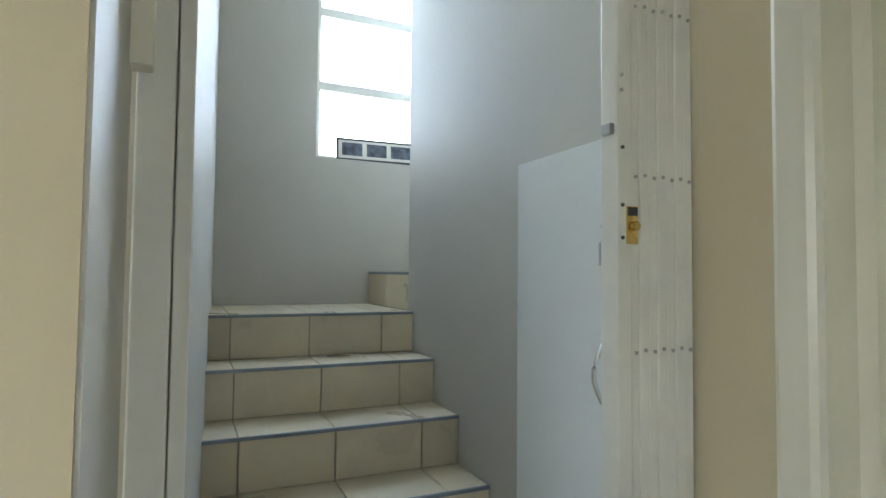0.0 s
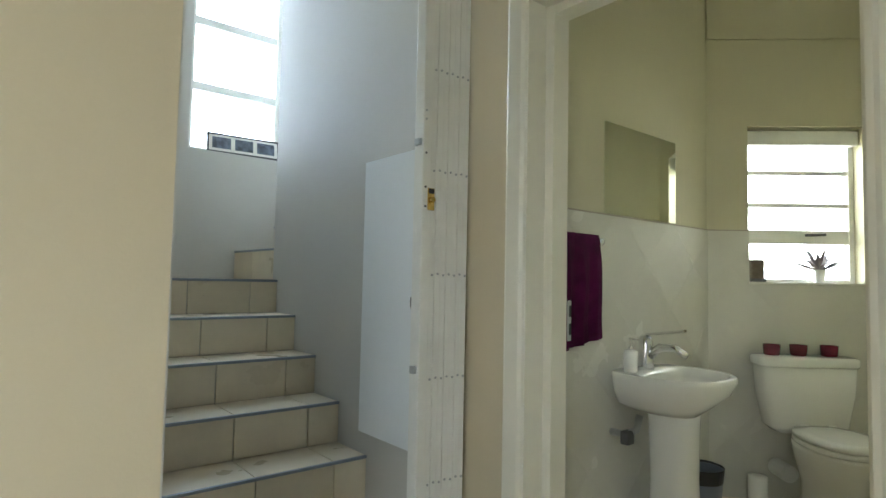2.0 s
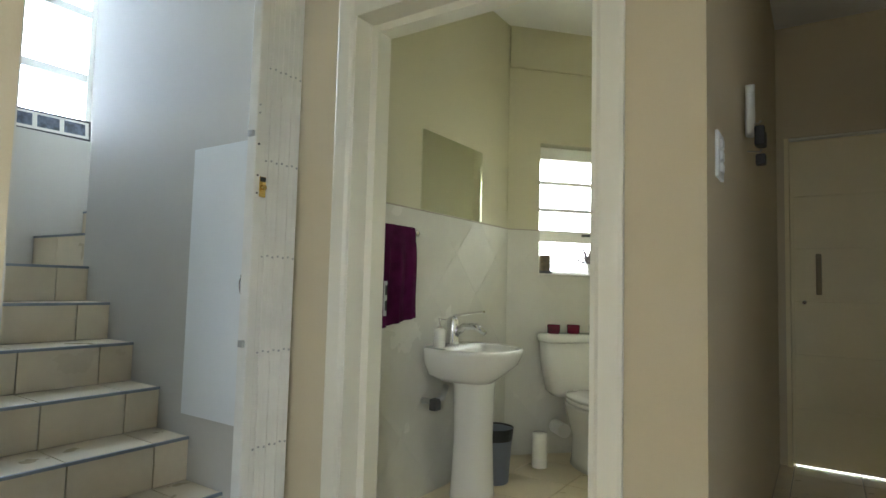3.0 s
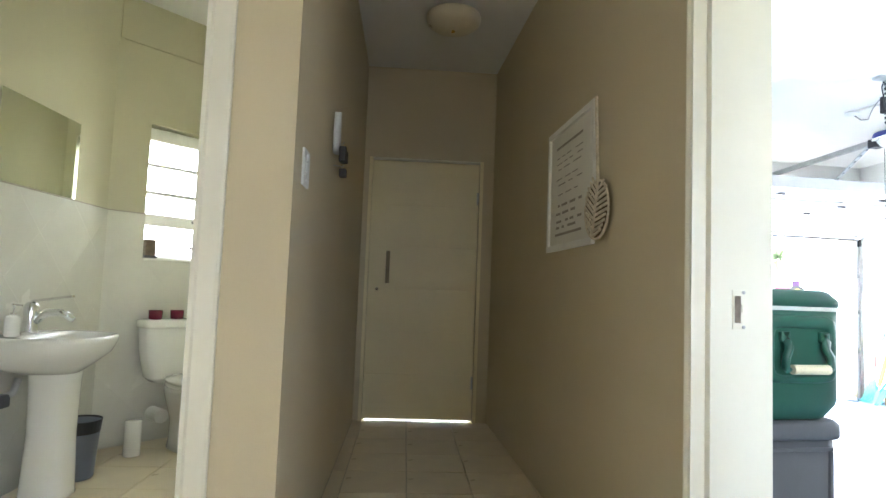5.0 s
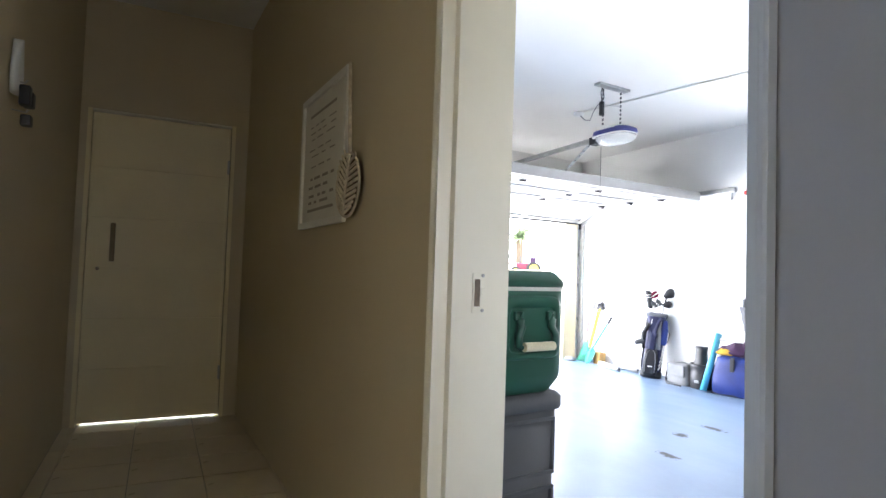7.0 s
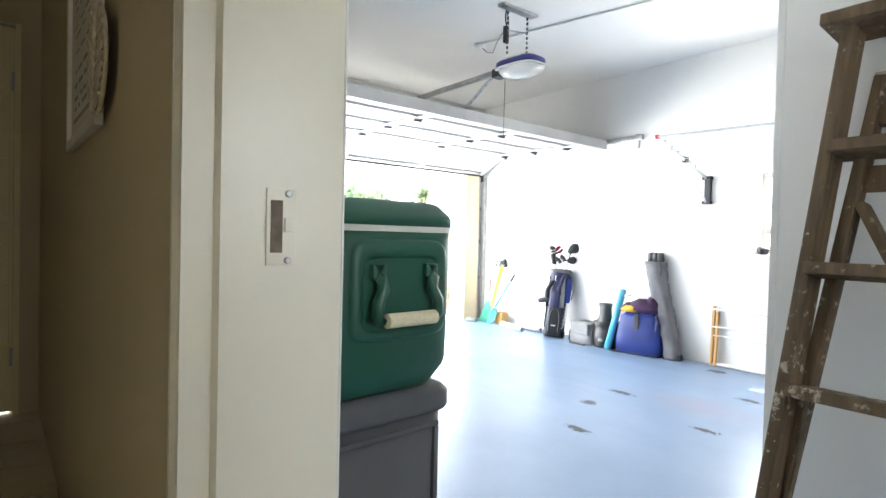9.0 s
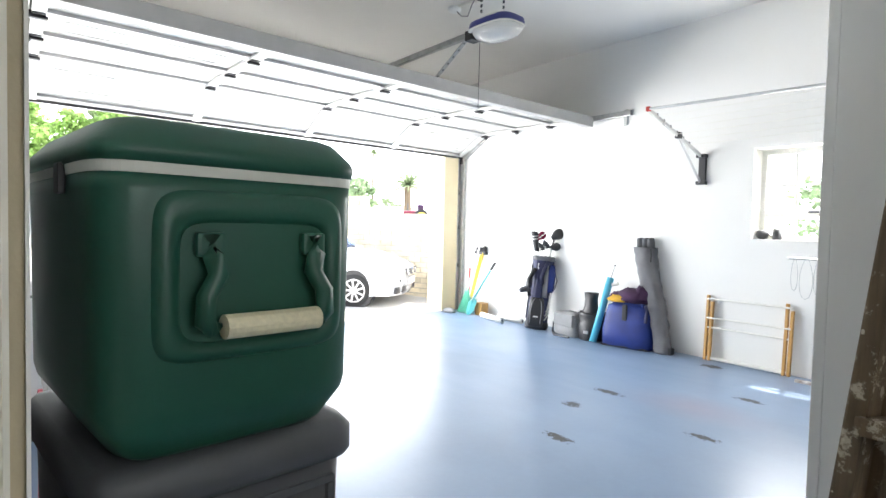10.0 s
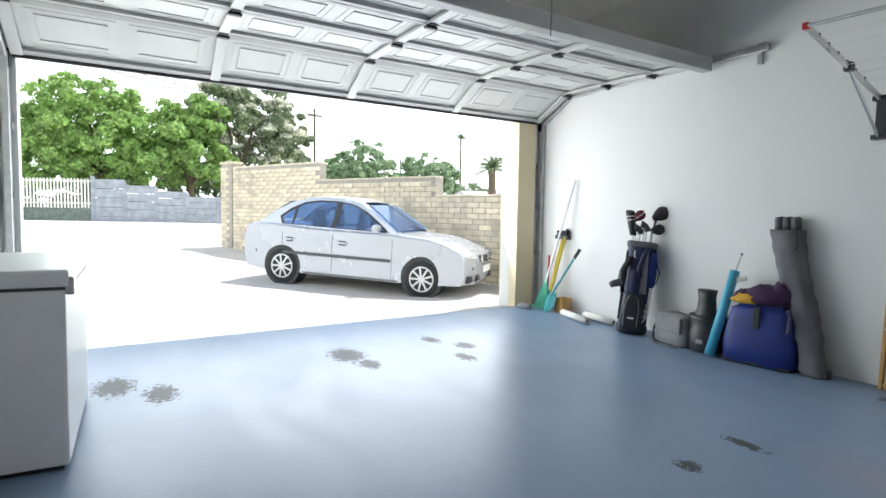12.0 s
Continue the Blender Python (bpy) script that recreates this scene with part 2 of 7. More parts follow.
_b.inputs["Transmission Weight"].default_value, _b.inputs["Roughness"].default_value, _b.inputs["IOR"].default_value = 1.0, 0.02, 1.05
# the sky's blue reflection is put into the glass tint
M_CARGLASS = bpy.data.materials.new("car_window_glass")
M_CARGLASS.use_nodes = True
_b = M_CARGLASS.node_tree.nodes["Principled BSDF"]
_b.inputs["Base Color"].default_value, _b.inputs["Transmission Weight"].default_value = (0.38, 0.55, 0.85, 1), 0.90
_b.inputs["Roughness"].default_value, _b.inputs["IOR"].default_value = 0.03, 1.15


def leaf_mat(name, col, rand, through=0.45):
    """Pieces joined in one mesh, each a little lighter or darker."""
    m = mat(name, col, 0.6 if through else 0.85, var=0.2, scale=3, bump=0.0, rand=0.0)
    nt = m.node_tree
    g = nt.nodes.new("ShaderNodeNewGeometry")
    hs = nt.nodes.new("ShaderNodeHueSaturation")
    r = nt.nodes.new("ShaderNodeMapRange")
    r.inputs["To Min"].default_value, r.inputs["To Max"].default_value = 1 - rand, 1 + rand
    b = nt.nodes["Principled BSDF"]
    src = b.inputs["Base Color"].links[0].from_socket
    nt.links.new(g.outputs["Random Per Island"], r.inputs["Value"])
    nt.links.new(r.outputs["Result"], hs.inputs["Value"])
    nt.links.new(src, hs.inputs["Color"])
    nt.links.new(hs.outputs["Color"], b.inputs["Base Color"])
    tl_ = nt.nodes.new("ShaderNodeBsdfTranslucent")
    ms = nt.nodes.new("ShaderNodeMixShader")
    ms.inputs["Fac"].default_value = through
    nt.links.new(hs.outputs["Color"], tl_.inputs["Color"])
    nt.links.new(b.outputs["BSDF"], ms.inputs[1])
    nt.links.new(tl_.outputs["BSDF"], ms.inputs[2])
    nt.links.new(ms.outputs["Shader"], nt.nodes["Material Output"].inputs["Surface"])
    return m


M_LEAF = leaf_mat("bright_green_leaves", (0.34, 0.52, 0.15), 0.3)
M_LEAF2 = leaf_mat("grey_green_leaves", (0.27, 0.34, 0.19), 0.35)
# paled: the haze over distant trees is put into the leaf colour
M_LEAF3 = leaf_mat("far_green_leaves", (0.32, 0.44, 0.25), 0.3)
M_BLOSSOM = leaf_mat("pale_blossom", (0.74, 0.74, 0.60), 0.15)


def floor_mat():
    """Grey-blue garage paint, its blue deepened for the sky's reflection, worn through to concrete in patches, with
    faint tyre and rust marks.
    """
    m = mat("grey_blue_floor_paint", (0.205, 0.285, 0.41), 0.33, spec=0.32, var=0.07, scale=1.1, fine=30, bump=0.04)
    nt = m.node_tree
    b = nt.nodes["Principled BSDF"]
    L = nt.links.new
    src = b.inputs["Base Color"].links[0].from_socket
    tc = nt.nodes.new("ShaderNodeTexCoord")
    n = nt.nodes.new("ShaderNodeTexNoise")
    n.inputs["Scale"].default_value, n.inputs["Detail"].default_value, n.inputs["Roughness"].default_value = 30, 7, 0.78
    L(tc.outputs["Object"], n.inputs["Vector"])
    total = None
    for (x, y, rx, ry) in ((5.02, -3.08, 0.24, 0.15), (4.74, -3.14, 0.15, 0.09), (5.2, -3.83, 0.14, 0.08), (4.93, -3.98, 0.13, 0.09), (4.64, -3.81, 0.14, 0.07), (4.88, -1.67, 0.22, 0.13),
                           (4.65, -1.90, 0.20, 0.10), (2.76, -3.76, 0.07, 0.06), (2.80, -4.18, 0.12, 0.05), (2.43, -3.26, 0.11, 0.045), (2.78, -5.5, 0.10, 0.07), (2.17, -4.8, 0.10, 0.045), (2.0, -3.9, 0.10, 0.04)):
        mp = nt.nodes.new("ShaderNodeMapping")
        mp.inputs["Location"].default_value = (-x / rx, -y / ry, 0)
        mp.inputs["Scale"].default_value = (1 / rx, 1 / ry, 0)
        L(tc.outputs["Object"], mp.inputs["Vector"])
        ln = nt.nodes.new("ShaderNodeVectorMath")
        ln.operation = "LENGTH"
        L(mp.outputs["Vector"], ln.inputs[0])
        r = nt.nodes.new("ShaderNodeMapRange")
        r.inputs["From Min"].default_value, r.inputs["From Max"].default_value = 1.5, 0.3
        r.inputs["To Min"].default_value, r.inputs["To Max"].default_value = 0, 0.345
        L(ln.outputs["Value"], r.inputs["Value"])
        if total is None:
            total = r.outputs["Result"]
        else:
            mx = nt.nodes.new("ShaderNodeMath")
            mx.operation = "MAXIMUM"
            L(total, mx.inputs[0]), L(r.outputs["Result"], mx.inputs[1])
            total = mx.outputs["Value"]
    ad = nt.nodes.new("ShaderNodeMath")
    L(total, ad.inputs[0]), L(n.outputs["Fac"], ad.inputs[1])
    st = nt.nodes.new("ShaderNodeMapRange")
    st.inputs["From Min"].default_value, st.inputs["From Max"].default_value = 0.70, 0.73
    L(ad.outputs["Value"], st.inputs["Value"])
    mix = nt.nodes.new("ShaderNodeMix")
    mix.data_type = "RGBA"
    mix.inputs["B"].default_value = (0.075, 0.08, 0.085, 1)
    L(st.outputs["Result"], mix.inputs["Factor"])
    # the gloss is scrubbed unevenly by tyres and mops
    sc = nt.nodes.new("ShaderNodeMapping")
    sc.inputs["Scale"].default_value = (0.8, 2.2, 1)
    sc.inputs["Rotation"].default_value = (0, 0, 0.6)
    L(tc.outputs["Object"], sc.inputs["Vector"])
    cl = nt.nodes.new("ShaderNodeTexNoise")
    cl.inputs["Scale"].default_value, cl.inputs["Detail"].default_value, cl.inputs["Distortion"].default_value = 1.1, 3, 0.5
    L(sc.outputs["Vector"], cl.inputs["Vector"])
    ro = nt.nodes.new("ShaderNodeMapRange")
    ro.inputs["From Min"].default_value, ro.inputs["From Max"].default_value = 0.35, 0.65
    ro.inputs["To Min"].default_value, ro.inputs["To Max"].default_value = 0.29, 0.38
    L(cl.outputs["Fac"], ro.inputs["Value"])
    L(ro.outputs["Result"], b.inputs["Roughness"])
    # bare concrete has no gloss
    gl = nt.nodes.new("ShaderNodeMapRange")
    gl.inputs["To Min"].default_value, gl.inputs["To Max"].default_value = 0.32, 0.05
    L(st.outputs["Result"], gl.inputs["Value"])
    L(gl.outputs["Result"], b.inputs["Specular IOR Level"])
    L(src, mix.inputs["A"])
    # a faint rusty smear
    mp = nt.nodes.new("ShaderNodeMapping")
    mp.inputs["Location"].default_value = (-2.3 / 0.5, 4.35 / 0.3, 0)
    mp.inputs["Scale"].default_value = (1 / 0.5, 1 / 0.3, 0)
    L(tc.outputs["Object"], mp.inputs["Vector"])
    ln = nt.nodes.new("ShaderNodeVectorMath")
    ln.operation = "LENGTH"
    L(mp.outputs["Vector"], ln.inputs[0])
    r = nt.nodes.new("ShaderNodeMapRange")
    r.inputs["From Min"].default_value, r.inputs["From Max"].default_value = 1.0, 0.0
    r.inputs["To Max"].default_value = 0.28
    L(ln.outputs["Value"], r.inputs["Value"])
    mix2 = nt.nodes.new("ShaderNodeMix")
    mix2.data_type = "RGBA"
    mix2.inputs["B"].default_value = (0.42, 0.27, 0.27, 1)
    L(r.outputs["Result"], mix2.inputs["Factor"])
    L(mix.outputs["Result"], mix2.inputs["A"])
    L(mix2.outputs["Result"], b.inputs["Base Color"])
    return m


M_FLOOR = floor_mat()


def splashed(m, col, low, scale):
    """Dried splashes of another colour over a surface."""
    nt = m.node_tree
    b = nt.nodes["Principled BSDF"]
    src = b.inputs["Base Color"].links[0].from_socket
    tc = nt.nodes.new("ShaderNodeTexCoord")
    n = nt.nodes.new("ShaderNodeTexNoise")
    n.inputs["Scale"].default_value, n.inputs["Detail"].default_value, n.inputs["Roughness"].default_value = scale, 7, 0.72
    n2 = nt.nodes.new("ShaderNodeTexNoise")
    n2.inputs["Scale"].default_value = 3.1
    nt.links.new(tc.outputs["Object"], n.inputs["Vector"]), nt.links.new(tc.outputs["Object"], n2.inputs["Vector"])
    a = nt.nodes.new("ShaderNodeMath")
    a.operation = "MULTIPLY_ADD"
    a.inputs[1].default_value = 0.35
    nt.links.new(n2.outputs["Fac"], a.inputs[0]), nt.links.new(n.outputs["Fac"], a.inputs[2])
    r = nt.nodes.new("ShaderNodeMapRange")
    r.inputs["From Min"].default_value, r.inputs["From Max"].default_value = low, low + 0.05
    r.inputs["To Max"].default_value = 0.85
    nt.links.new(a.outputs["Value"], r.inputs["Value"])
    mix = nt.nodes.new("ShaderNodeMix")
    mix.data_type = "RGBA"
    mix.inputs["B"].default_value = (*col, 1)
    nt.links.new(src, mix.inputs["A"]), nt.links.new(r.outputs["Result"], mix.inputs["Factor"])
    nt.links.new(mix.outputs["Result"], b.inputs["Base Color"])
    return m


splashed(M_WOODOLD, (0.50, 0.44, 0.34), 0.755, 26)

# ---- helpers for meshes ----


def link(name, bm, material, smooth=False):
    me = bpy.data.meshes.new(name)
    bmesh.ops.recalc_face_normals(bm, faces=bm.faces)
    bm.to_mesh(me)
    bm.free()
    for m in (material if isinstance(material, (list, tuple)) else [material]):
        me.materials.append(m)
    if smooth:
        for p in me.polygons:
            p.use_smooth = True
    return new(name, me)


def part(name, bm, material, parent, label="", smooth=False):
    ob = link(name, bm, material, smooth)
    ob.parent = parent
    if label:
        tagged(ob, label)
    return ob


def thing(name, label, category, at=(0, 0, 0), rz=0, group="", kind=""):
    e = new(name)
    e.empty_display_size = 0.1
    e.matrix_basis = pose(*at, 0, 0, rz)
    return tagged(e, label, category, group, kind)


def box(bm, x0, x1, y0, y1, z0, z1, bev=0.0, m=None):
    r = bmesh.ops.create_cube(bm, size=1.0)
    vs = r["verts"]
    for v in vs:
        v.co = Vector(((x0 + x1) / 2 + v.co.x * (x1 - x0), (y0 + y1) / 2 + v.co.y * (y1 - y0), (z0 + z1) / 2 + v.co.z * (z1 - z0)))
    if bev:
        es = list({e for v in vs for e in v.link_edges})
        r = bmesh.ops.bevel(bm, geom=es, offset=bev, segments=2, profile=0.6, affect="EDGES")
        vs = list({v for f in r["faces"] for v in f.verts} | {v for v in vs if v.is_valid})
    if m is not None:
        bmesh.ops.transform(bm, matrix=m, verts=vs)
    return vs


def B(x0, x1, y0, y1, z0, z1, bev=0.0, m=None):
    bm = bmesh.new()
    box(bm, x0, x1, y0, y1, z0, z1, bev, m)
    return bm


def prism(bm, pts, z0, z1):
    lo = [bm.verts.new((x, y, z0)) for x, y in pts]
    hi = [bm.verts.new((x, y, z1)) for x, y in pts]
    bm.faces.new(lo[::-1]), bm.faces.new(hi)
    n = len(pts)
    for i in range(n):
        bm.faces.new((lo[i], lo[(i + 1) % n], hi[(i + 1) % n], hi[i]))
    return lo + hi


def loft(bm, rings, cap=True):
    """Closed rings of equal count, joined into a skin."""
    vs = [[bm.verts.new(p) for p in ring] for ring in rings]
    n = len(vs[0])
    for a, b in zip(vs, vs[1:]):
        for i in range(n):
            bm.faces.new((a[i], a[(i + 1) % n], b[(i + 1) % n], b[i]))
    if cap:
        bm.faces.new(vs[0][::-1]), bm.faces.new(vs[-1])
    return [v for r in vs for v in r]


def ring(cx, cy, z, rx, ry, n=20, p=2.0, rot=0.0):
    """A superellipse in a level plane: p 2 is an ellipse, higher is squarer."""
    out = []
    for i in range(n):
        a = 2 * math.pi * i / n
        c, s = math.cos(a), math.sin(a)
        x, y = rx * math.copysign(abs(c) ** (2 / p), c), ry * math.copysign(abs(s) ** (2 / p), s)
        out.append((cx + x * math.cos(rot) - y * math.sin(rot), cy + x * math.sin(rot) + y * math.cos(rot), z))
    return out


def lathe(profile, n=20):
    """A turned body from (radius, height) pairs."""
    bm = bmesh.new()
    loft(bm, [ring(0, 0, z, max(r, 1e-4), max(r, 1e-4), n) for r, z in profile])
    return bm


def tube(bm, pts, r, n=8, r2=None):
    """A round bar along a line of points."""
    pts = [Vector(p) for p in pts]
    up = Vector((0, 0, 1))
    rings = []
    for i, p in enumerate(pts):
        d = (pts[min(i + 1, len(pts) - 1)] - pts[max(i - 1, 0)]).normalized()
        a = d.cross(up if abs(d.z) < 0.95 else Vector((1, 0, 0))).normalized()
        b = d.cross(a)
        k = r if r2 is None else r + (r2 - r) * i / max(1, len(pts) - 1)
        rings.append([p + k * (math.cos(2 * math.pi * j / n) * a + math.sin(2 * math.pi * j / n) * b) for j in range(n)])
    return loft(bm, rings)


def T(pts, r, n=8, r2=None):
    bm = bmesh.new()
    tube(bm, pts, r, n, r2)
    return bm


def bar(bm, a, b, w, h, bev=0.0, up=(0, 0, 1)):
    """A square bar from a to b; w across, h along up."""
    a, b = Vector(a), Vector(b)
    d = b - a
    y = d.normalized()
    x = y.cross(Vector(up)).normalized()
    z = x.cross(y)
    m = Matrix((x, y, z)).transposed().to_4x4()
    m.translation = a
    return box(bm, -w / 2, w / 2, 0, d.length, -h / 2, h / 2, bev, m)


def BAR(a, b, w, h, bev=0.0, up=(0, 0, 1)):
    bm = bmesh.new()
    bar(bm, a, b, w, h, bev, up)
    return bm


def wall(name, label, o, e, thick, z0, z1, material, holes=()):
    """A wall whose seen face runs from o to e; its thickness lies to the right of that way. holes: (s0, s1, low, high)."""
    o, e = Vector((*o, 0)), Vector((*e, 0))
    d = (e - o).normalized()
    n = Vector((d.y, -d.x, 0))
    m = Matrix((d, n, Vector((0, 0, 1)))).transposed().to_4x4()
    m.translation = o
    length = (e - o).length
    bm = bmesh.new()
    cuts = sorted({0.0, length, *[h[0] for h in holes], *[h[1] for h in holes]})
    for a, b in zip(cuts, cuts[1:]):
        spans = sorted((h[2], h[3]) for h in holes if h[0] <= a + 1e-6 and h[1] >= b - 1e-6)
        z = z0
        for lo, hi in spans + [(z1, z1)]:
            if lo - z > 1e-4:
                box(bm, a, b, 0, thick, z, lo, 0, m)
            z = hi
    bmesh.ops.recalc_face_normals(bm, faces=bm.faces)
    return tagged(link(name, bm, material), label, "wall", kind="structure")

# ---- large structure ----
G = -0.10          # garage floor
HC = 2.87          # hall ceiling
GC = 2.82          # garage ceiling
SKEW = 0.085       # the garage front is not quite square to the long wall
EX, EY = 1.285, 0.415      # east wall of the stair hall; north wall of the passage
WX0, WY0 = 3.11, 1.92      # inner corner of the cloakroom
WD, WN = Vector((0.731, -0.682, 0)), Vector((0.682, 0.731, 0))
WEND = (WX0 + WD.x * 1.15, WY0 + WD.y * 1.15)


def rot_about(ox, oy):
    m = Matrix((WD, WN, Vector((0, 0, 1)))).transposed().to_4x4()
    m.translation = (ox, oy, 0)
    return m


WCM = rot_about(WX0, WY0)      # x runs along the splayed wall, y out of the house

wall("wall_1", "greige painted hall wall beside the stair opening", (-4.2, 1.54), (0.19, 1.54), -0.33, 0, HC, M_WALL)
# added skin: window light on the wall's end is put into its colour
tagged(link("wall_29", B(0.190, 0.1945, 1.543, 1.868, 0, HC), M_GREYLITWALL), "reveal of the stair opening, greyed for the window light on it", "wall", kind="structure")
wall("wall_2", "greige painted wall with the cloakroom doorway", (EX, 1.93), (EX, EY), -0.12, 0, HC + 1.9, [M_WALL],
     [(0.299, 1.227, 0, 2.11)])
wall("wall_28", "cupboard-side stair wall, its paint greyed for window light", (EX, 3.66), (EX, 1.931), -0.12, 0, HC + 1.9, M_GREYLITWALL)
wall("wall_3", "greige painted north wall of the passage", (EX + 0.12, EY), (4.06, EY), -0.12, 0, HC, M_WALL)
wall("wall_4", "dim front wall around the entrance door", (4.06, 0.60), (4.06, -0.95), -0.20, 0, HC, M_WALL, [(0.60 - 0.345, 0.60 + 0.535, 0, 2.12)])
wall("wall_5", "greige painted wall with pictures along the passage", (4.06, -0.65), (1.018, -0.78), -0.226, 0, HC, M_WALL)
# the opening is out of view, added for the assumed living room daylight
wall("wall_6", "hall wall beside the garage doorway", (0.090, -0.78), (-4.2, -0.78), -0.226, 0, HC, M_COOLSHADEWALL, [(1.9, 3.4, 0.9, 2.2)])
wall("wall_7", "wall above the garage doorway", (1.01, -0.78), (0.098, -0.78), -0.226, 2.10, HC, M_WALL)
wall("wall_8", "plain wall behind the hall", (-4.2, -0.9), (-4.2, 1.9), -0.2, 0, HC, M_WALL)
# stair well
wall("wall_9", "wall along the stairs, its paint greyed for window light", (0.268, 1.92), (0.405, 4.33), -0.2, 0, 4.8, M_GREYLITWALL)
wall("wall_10", "rear stair wall with a tall window, paint greyed for window light", (0.14, 4.33), (2.9, 4.33), -0.24, 0, 4.8, M_GREYLITWALL, [(0.81, 1.46, 2.0, 3.86)])
wall("wall_11", "plain wall over the turning stair", (2.9, 3.66), (1.405, 3.66), -0.1, 0, 4.8, M_GREYLITWALL)
wall("wall_12", "plain wall at the stair head", (2.9, 4.33), (2.9, 3.66), -0.1, 0, 4.8, M_GREYLITWALL)
wall("wall_13", "wall over the stair opening", (0.19, 1.88), (EX, 1.88), -0.12, 2.42, 4.8, M_WALL)
# cloakroom
wall("wall_14", "olive cream cloakroom wall behind the basin", (1.405, WY0), (WX0 + 0.2, WY0), -0.12, 0, HC + 0.05, M_WC)
wall("wall_15", "olive cream splayed cloakroom wall with a window", (WX0, WY0), WEND, -0.2, 0, HC + 0.05, M_WC, [(0.23, 0.87, 1.18, 2.08)])
wall("wall_16", "plain end wall of the cloakroom", WEND, (WEND[0], 0.5), -0.12, 0, HC + 0.05, M_WC)
wall("wall_17", "olive cream cloakroom wall along the passage", (4.1, 0.537), (1.405, 0.537), -0.004, 0, HC, M_WC)
wall("wall_18", "cloakroom side of the doorway wall", (1.443, 0.54), (1.443, WY0), -0.037, 0, HC, M_WC, [(0.163, 1.091, 0, 2.11)])
bm = bmesh.new()
box(bm, -4.3, EX + 0.12, -0.75, 1.87, HC, HC + 0.1)
box(bm, EX + 0.12, 4.26, -0.75, 2.1, HC + 0.001, HC + 0.1)
tagged(link("ceiling_1", bm, M_CEIL), "white painted ceiling over the hall and cloakroom", "ceiling", kind="structure")
tagged(link("ceiling_2", B(0.1, 3.0, 1.9, 4.6, 4.8, 4.9), M_CEIL), "white painted ceiling over the stair well", "ceiling", kind="structure")
tagged(link("ceiling_3", B(-1.7, 6.62, -6.0, -0.86, GC, GC + 0.12), M_CEIL), "white painted garage ceiling", "ceiling", kind="structure")
# floors
tagged(link("floor_1", B(-4.3, 4.2, -1.02, 2.3, -0.25, -0.012), M_GROUT), "tiled hall floor", "floor", kind="structure")
bm = bmesh.new()
prism(bm, [(-1.7, -6.0), (6.32, -6.0), (6.32 - SKEW * 4.98, -1.02), (-1.7, -1.02)], -0.4, G)
tagged(link("floor_2", bm, M_FLOOR), "grey-blue painted garage floor with worn patches", "floor", kind="structure")
# garage walls
wall("wall_19", "white garage wall along the house", (6.62, -1.022), (4.0, -1.022), 0.2, G - 0.2, GC, M_WHITEWALL)
wall("wall_20", "white garage wall beside the doorway", (4.0, -1.009), (1.018, -1.009), 0.003, G - 0.2, GC, M_WHITEWALL)
wall("wall_21", "white garage wall behind the doorway", (0.090, -1.009), (-1.7, -1.009), 0.003, G - 0.2, GC, M_WHITEWALL)
# the opening in this unseen wall is made up for the fill lamp
wall("wall_22", "white garage end wall", (-1.6, -1.0), (-1.6, -5.8), 0.1, G - 0.2, GC, M_WHITEWALL, [(0.15, 0.95, 1.0, 1.9)])
wall("wall_23", "white garage wall with a window", (-1.7, -5.76), (6.62, -5.76), 0.24, G - 0.2, GC, M_WHITEWALL, [(3.55, 4.34, 0.93, 1.66)])
wall("wall_24", "white wall around the garage door", (6.36, -5.76), (6.36 - SKEW * 4.74, -1.02), 0.26, G - 0.2, GC, M_WHITEWALL, [(0.32, 4.66, G - 0.2, 2.02)])
tagged(link("wall_25", B(6.62, 6.64, -6.2, -5.44, G - 0.6, 3.0), M_CREAMPLASTER), "cream plastered outside of the garage pier", "wall", kind="structure")
bm = bmesh.new()
box(bm, 6.312, 6.62, -5.444, -5.432, G - 0.2, 2.02)
box(bm, 6.312, 6.345, -5.655, -5.4445, G, 2.02)
tagged(link("wall_27", bm, M_CREAMPLASTER), "cream plastered edge and reveal of the garage pier", "wall", kind="structure")

# ground and drive: one sheet to the horizon
bm = bmesh.new()
box(bm, -300, 900, -600, 600, -1.4, -0.80)
tagged(link("ground", bm, M_GROUND), "dry grassy ground", "ground", kind="structure")
bm = bmesh.new()
rows_ = [[bm.verts.new((x, y, z)) for y in (-60, 60)] for x, z in ((5.7, -0.17), (6.45, -0.125), (7.6, -0.28), (8.6, -0.42), (9.4, -0.43), (11.0, -0.34), (16.0, -0.33), (20.0, -0.1), (27.0, 0.22), (60.0, 0.5))]
for a, b in zip(rows_, rows_[1:]):
    bm.faces.new((a[0], b[0], b[1], a[1]))
r = bmesh.ops.extrude_face_region(bm, geom=bm.faces[:])
bmesh.ops.translate(bm, vec=(0, 0, -0.3), verts=[q for q in r["geom"] if isinstance(q, bmesh.types.BMVert)])
bmesh.ops.recalc_face_normals(bm, faces=bm.faces)
tagged(link("road", bm, M_DRIVE), "pale sunlit concrete driveway", "driveway", kind="structure")


